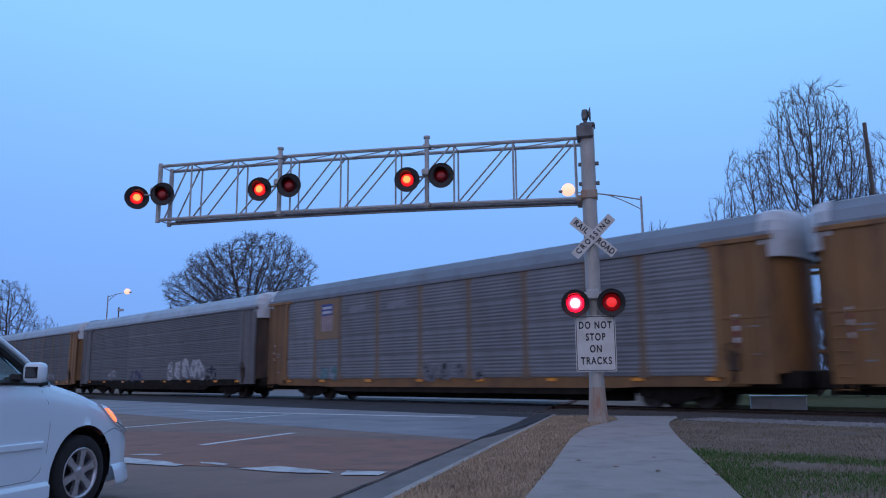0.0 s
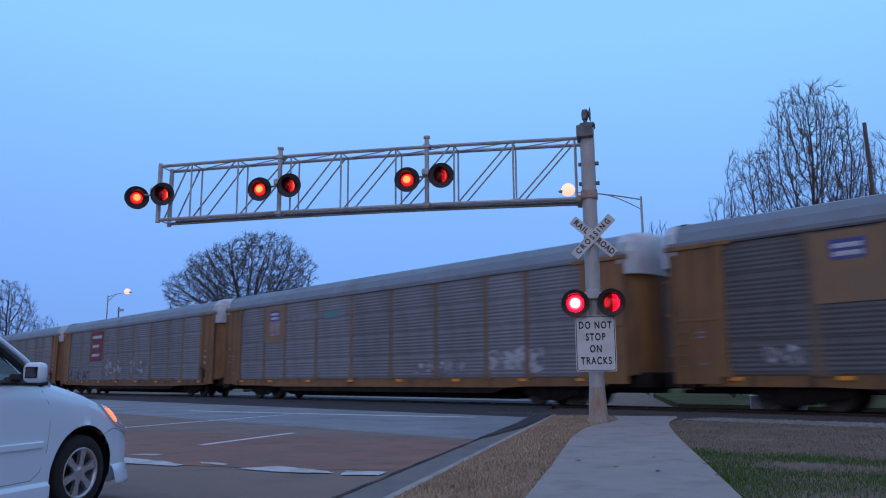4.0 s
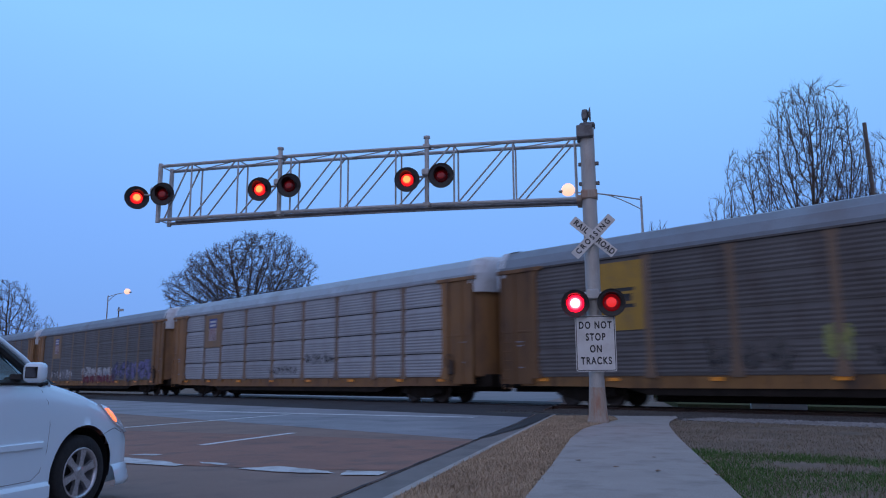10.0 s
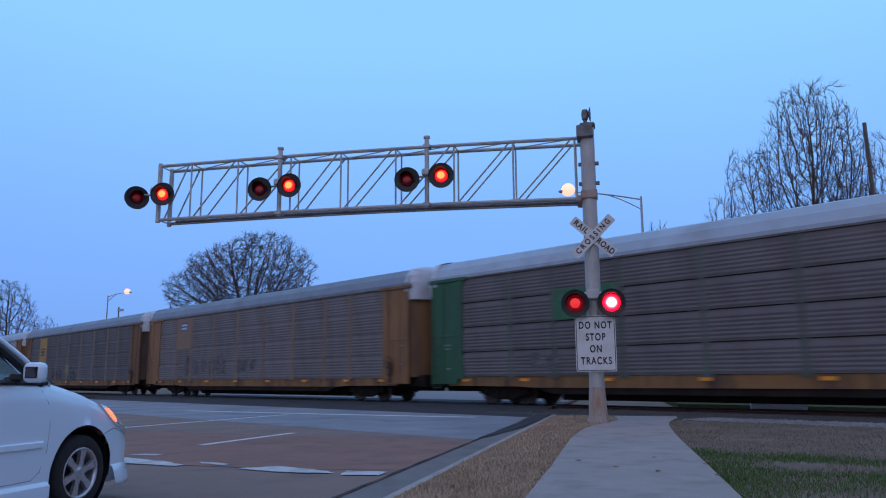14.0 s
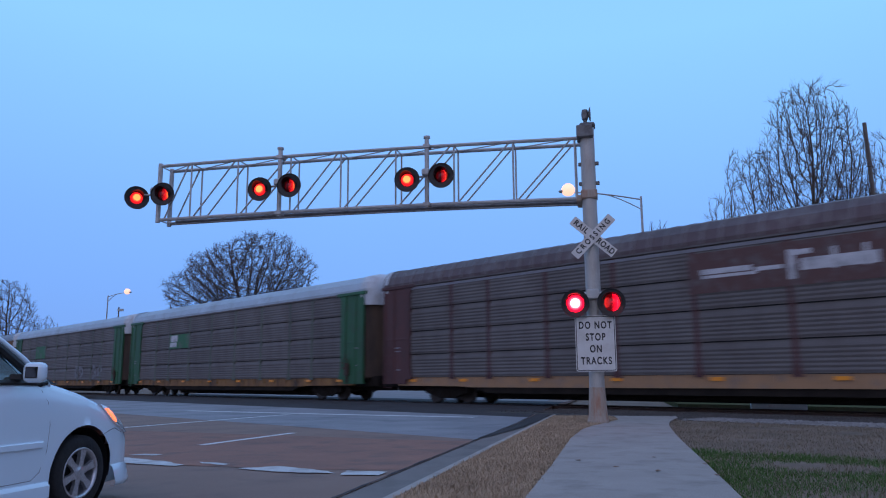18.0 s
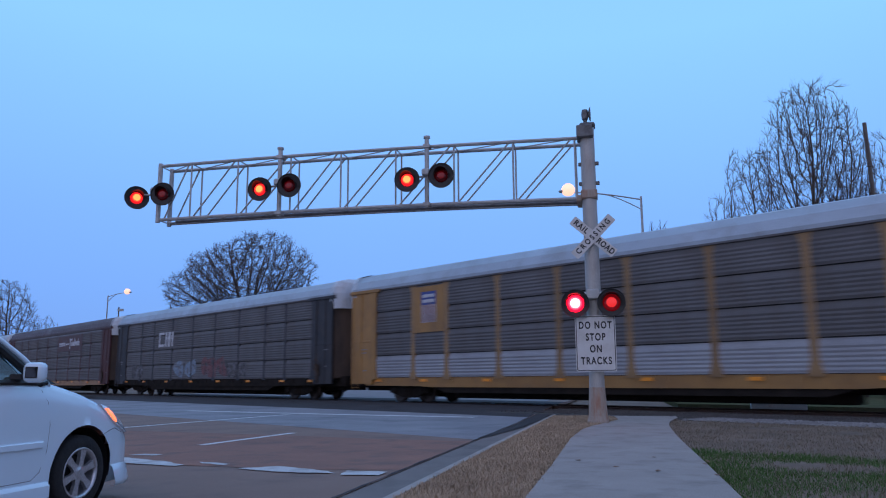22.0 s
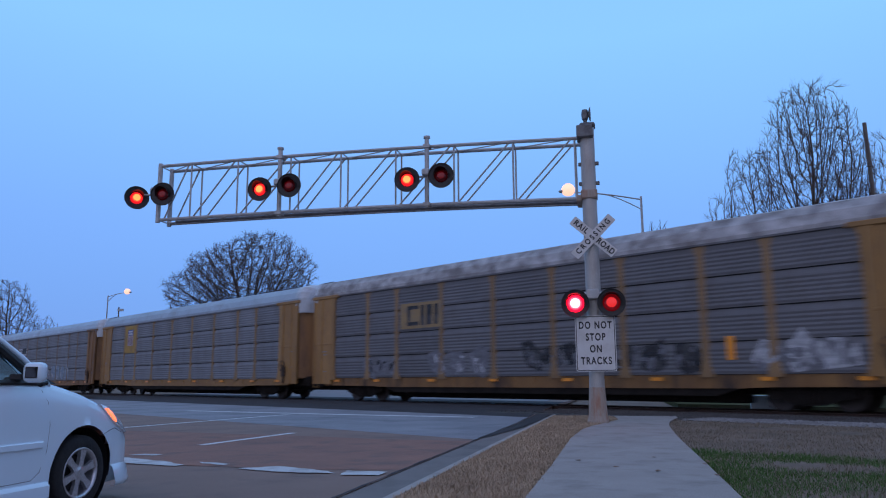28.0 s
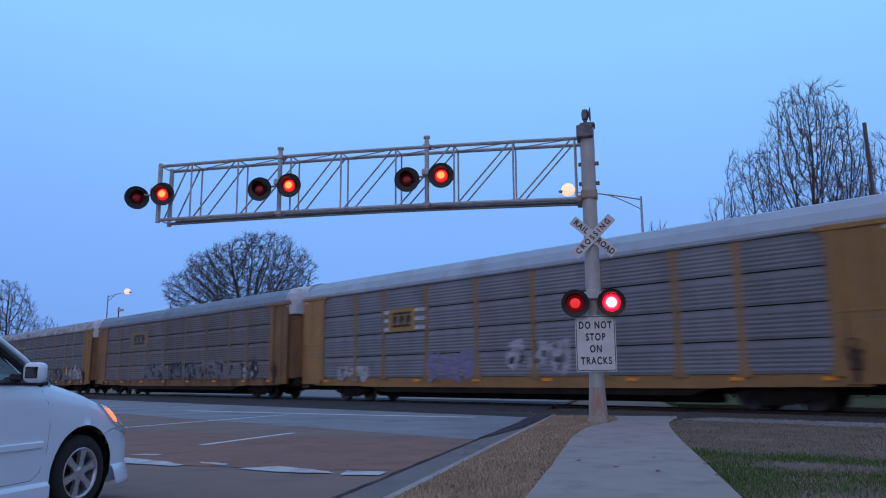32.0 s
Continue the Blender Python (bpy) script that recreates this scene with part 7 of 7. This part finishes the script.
def blades(name, count, x0, x1, y0, y1, keep, h0, h1, mat, label, seed):
    rg = np.random.RandomState(seed)
    vs, fs = [], []
    made = 0
    tries = 0
    while made < count and tries < count * 6:
        tries += 1
        # denser towards the camera
        y = y0 + (y1 - y0) * rg.rand() ** 1.6
        x = x0 + (x1 - x0) * rg.rand()
        if not keep(x, y, rg):
            continue
        h, a = rg.uniform(h0, h1), rg.uniform(0, 6.283)
        lean = rg.uniform(0.2, 1.1) * h
        wd = rg.uniform(0.002, 0.0048) * (1 + y * 0.06)
        z = ground_z(Vector((x, y, 0)))
        dx, dy = math.cos(a), math.sin(a)
        i = len(vs)
        vs += [(x - dy * wd, y + dx * wd, z - 0.005), (x + dy * wd, y - dx * wd, z - 0.005), (x + dx * lean, y + dy * lean, z + h)]
        fs.append((i, i + 1, i + 2))
        made += 1
    me = bpy.data.meshes.new(name)
    me.from_pydata(vs, [], fs)
    me.materials.append(mat)
    return tagged(new(name, me), label, "grass", kind="stuff")


def on_verge(x, y, rg):
    p = Vector((x, y, 0))
    return p.dot(RNOR) > CURB_W + 0.02 and p.dot(TNOR) < 17.2 and x < np.interp(y, [1.2, 6.7, 12.76, 14.9, 15.95, 18.3, 20.6], [-0.55, 0.72, 2.09, 2.66, 3.05, 4.15, 4.5]) - 0.02 + rg.normal(0, 0.04)


def right_of_path(x, y):
    return x > np.interp(y, [1.0, 6.64, 9.05, 12.85, 15.75, 17.1, 19.6], [1.25, 2.49, 3.04, 3.89, 4.6, 5.0, 5.95])


def green_amount(x, y):
    # the green patch ends along a slanting, ragged line
    edge = max(7.9, min(11.4, 11.4 - 1.0 * (x - 3.5))) + 0.9 * noise.noise((x * 0.8, y * 0.8, 5.2))
    g = max(0.0, min(1.0, (edge - y) / 0.9))
    g *= 1.0 - 0.7 * max(0.0, min(1.0, (7.4 - y) * 1.5)) * max(0.0, min(1.0, 1.4 - abs(x - 3.6)))
    return g * max(0.0, min(0.9, 0.66 + 1.8 * noise.noise((x * 0.6, y * 0.9, 3.1))))


def on_lawn_dry(x, y, rg):
    return right_of_path(x, y) and Vector((x, y, 0)).dot(TNOR) < 18.0 and rg.rand() > green_amount(x, y) * 0.75 and noise.noise((x * 0.9, y * 0.9, 7.7)) > -0.25 - 0.1 * rg.rand()


def on_lawn_green(x, y, rg):
    return right_of_path(x, y) and rg.rand() < green_amount(x, y)


blades("verge_grass", 120000, -2.4, 4.6, 1.0, 20.5, on_verge, 0.015, 0.06, M["blade_dry"], "short dry straw-coloured grass on the verge", 4)
blades("lawn_grass_dry", 85000, 1.6, 13.0, 4.0, 19.5, on_lawn_dry, 0.012, 0.045, M["blade_thin"], "thin dry grass on the lawn", 5)
blades("lawn_grass_green", 80000, 1.6, 10.0, 4.0, 12.0, on_lawn_green, 0.015, 0.045, M["blade_green"], "patch of green grass on the lawn", 6)
M["leaf"] = material("dead_leaf", (0.16, 0.07, 0.035), (0.22, 0.12, 0.06), 3, 0.8, bump=0)
rg = random.Random(8)
for x, y in ((1.9, 8.6), (2.25, 8.2), (2.75, 7.85), (3.05, 9.0), (2.6, 9.6), (2.95, 8.8), (1.6, 9.3), (3.1, 9.15)):
    bm = bmesh.new()
    ring = [bm.verts.new((math.cos(a) * 0.05 * rg.uniform(0.5, 1.1), math.sin(a) * 0.03 * rg.uniform(0.6, 1.2), rg.uniform(0.002, 0.014))) for a in [k * 0.785 for k in range(8)]]
    bm.faces.new(ring)
    leaf = new("fallen_leaf", mesh_of("fallen_leaf", bm, M["leaf"]))
    leaf.matrix_world = pose(x, y, 0.031, 0, 0, rg.uniform(0, 360))
    tagged(leaf, "small brown dead leaf on the pavement", "leaf", "fallen leaves")

# ---- what moves ----


def motions():
    times = [0.0] + [i * 1.0 for i in range(1, 32)] + [32.0]
    for k, car in WAGONS:
        walk(car, [(t, wagon_pose(k, t)) for t in times])
    # the two lamps of a pair take turns: 0.6045 s each, one comes up before the other goes down
    for ob, side in LAMPS:
        ang = 0.0 if side == "L" else 180.0
        rows = [(0.0, pose(0, 0, 0, 0, 0, ang))]
        t = 0.4
        while t < 31.9:
            goal = 180.0 - ang
            first = -0.06 if ang > 90.0 else 0.03
            for f, dt in ((0.0, 0.0), (0.33, 0.027), (0.67, 0.054), (1.0, 0.08)):
                rows.append((t + first + dt, pose(0, 0, 0, 0, 0, ang + (goal - ang) * f)))
            ang = goal
            t += 0.6045
        if rows[-1][0] < 32.0:
            rows.append((32.0, pose(0, 0, 0, 0, 0, ang)))
        walk(ob, rows)


motions()
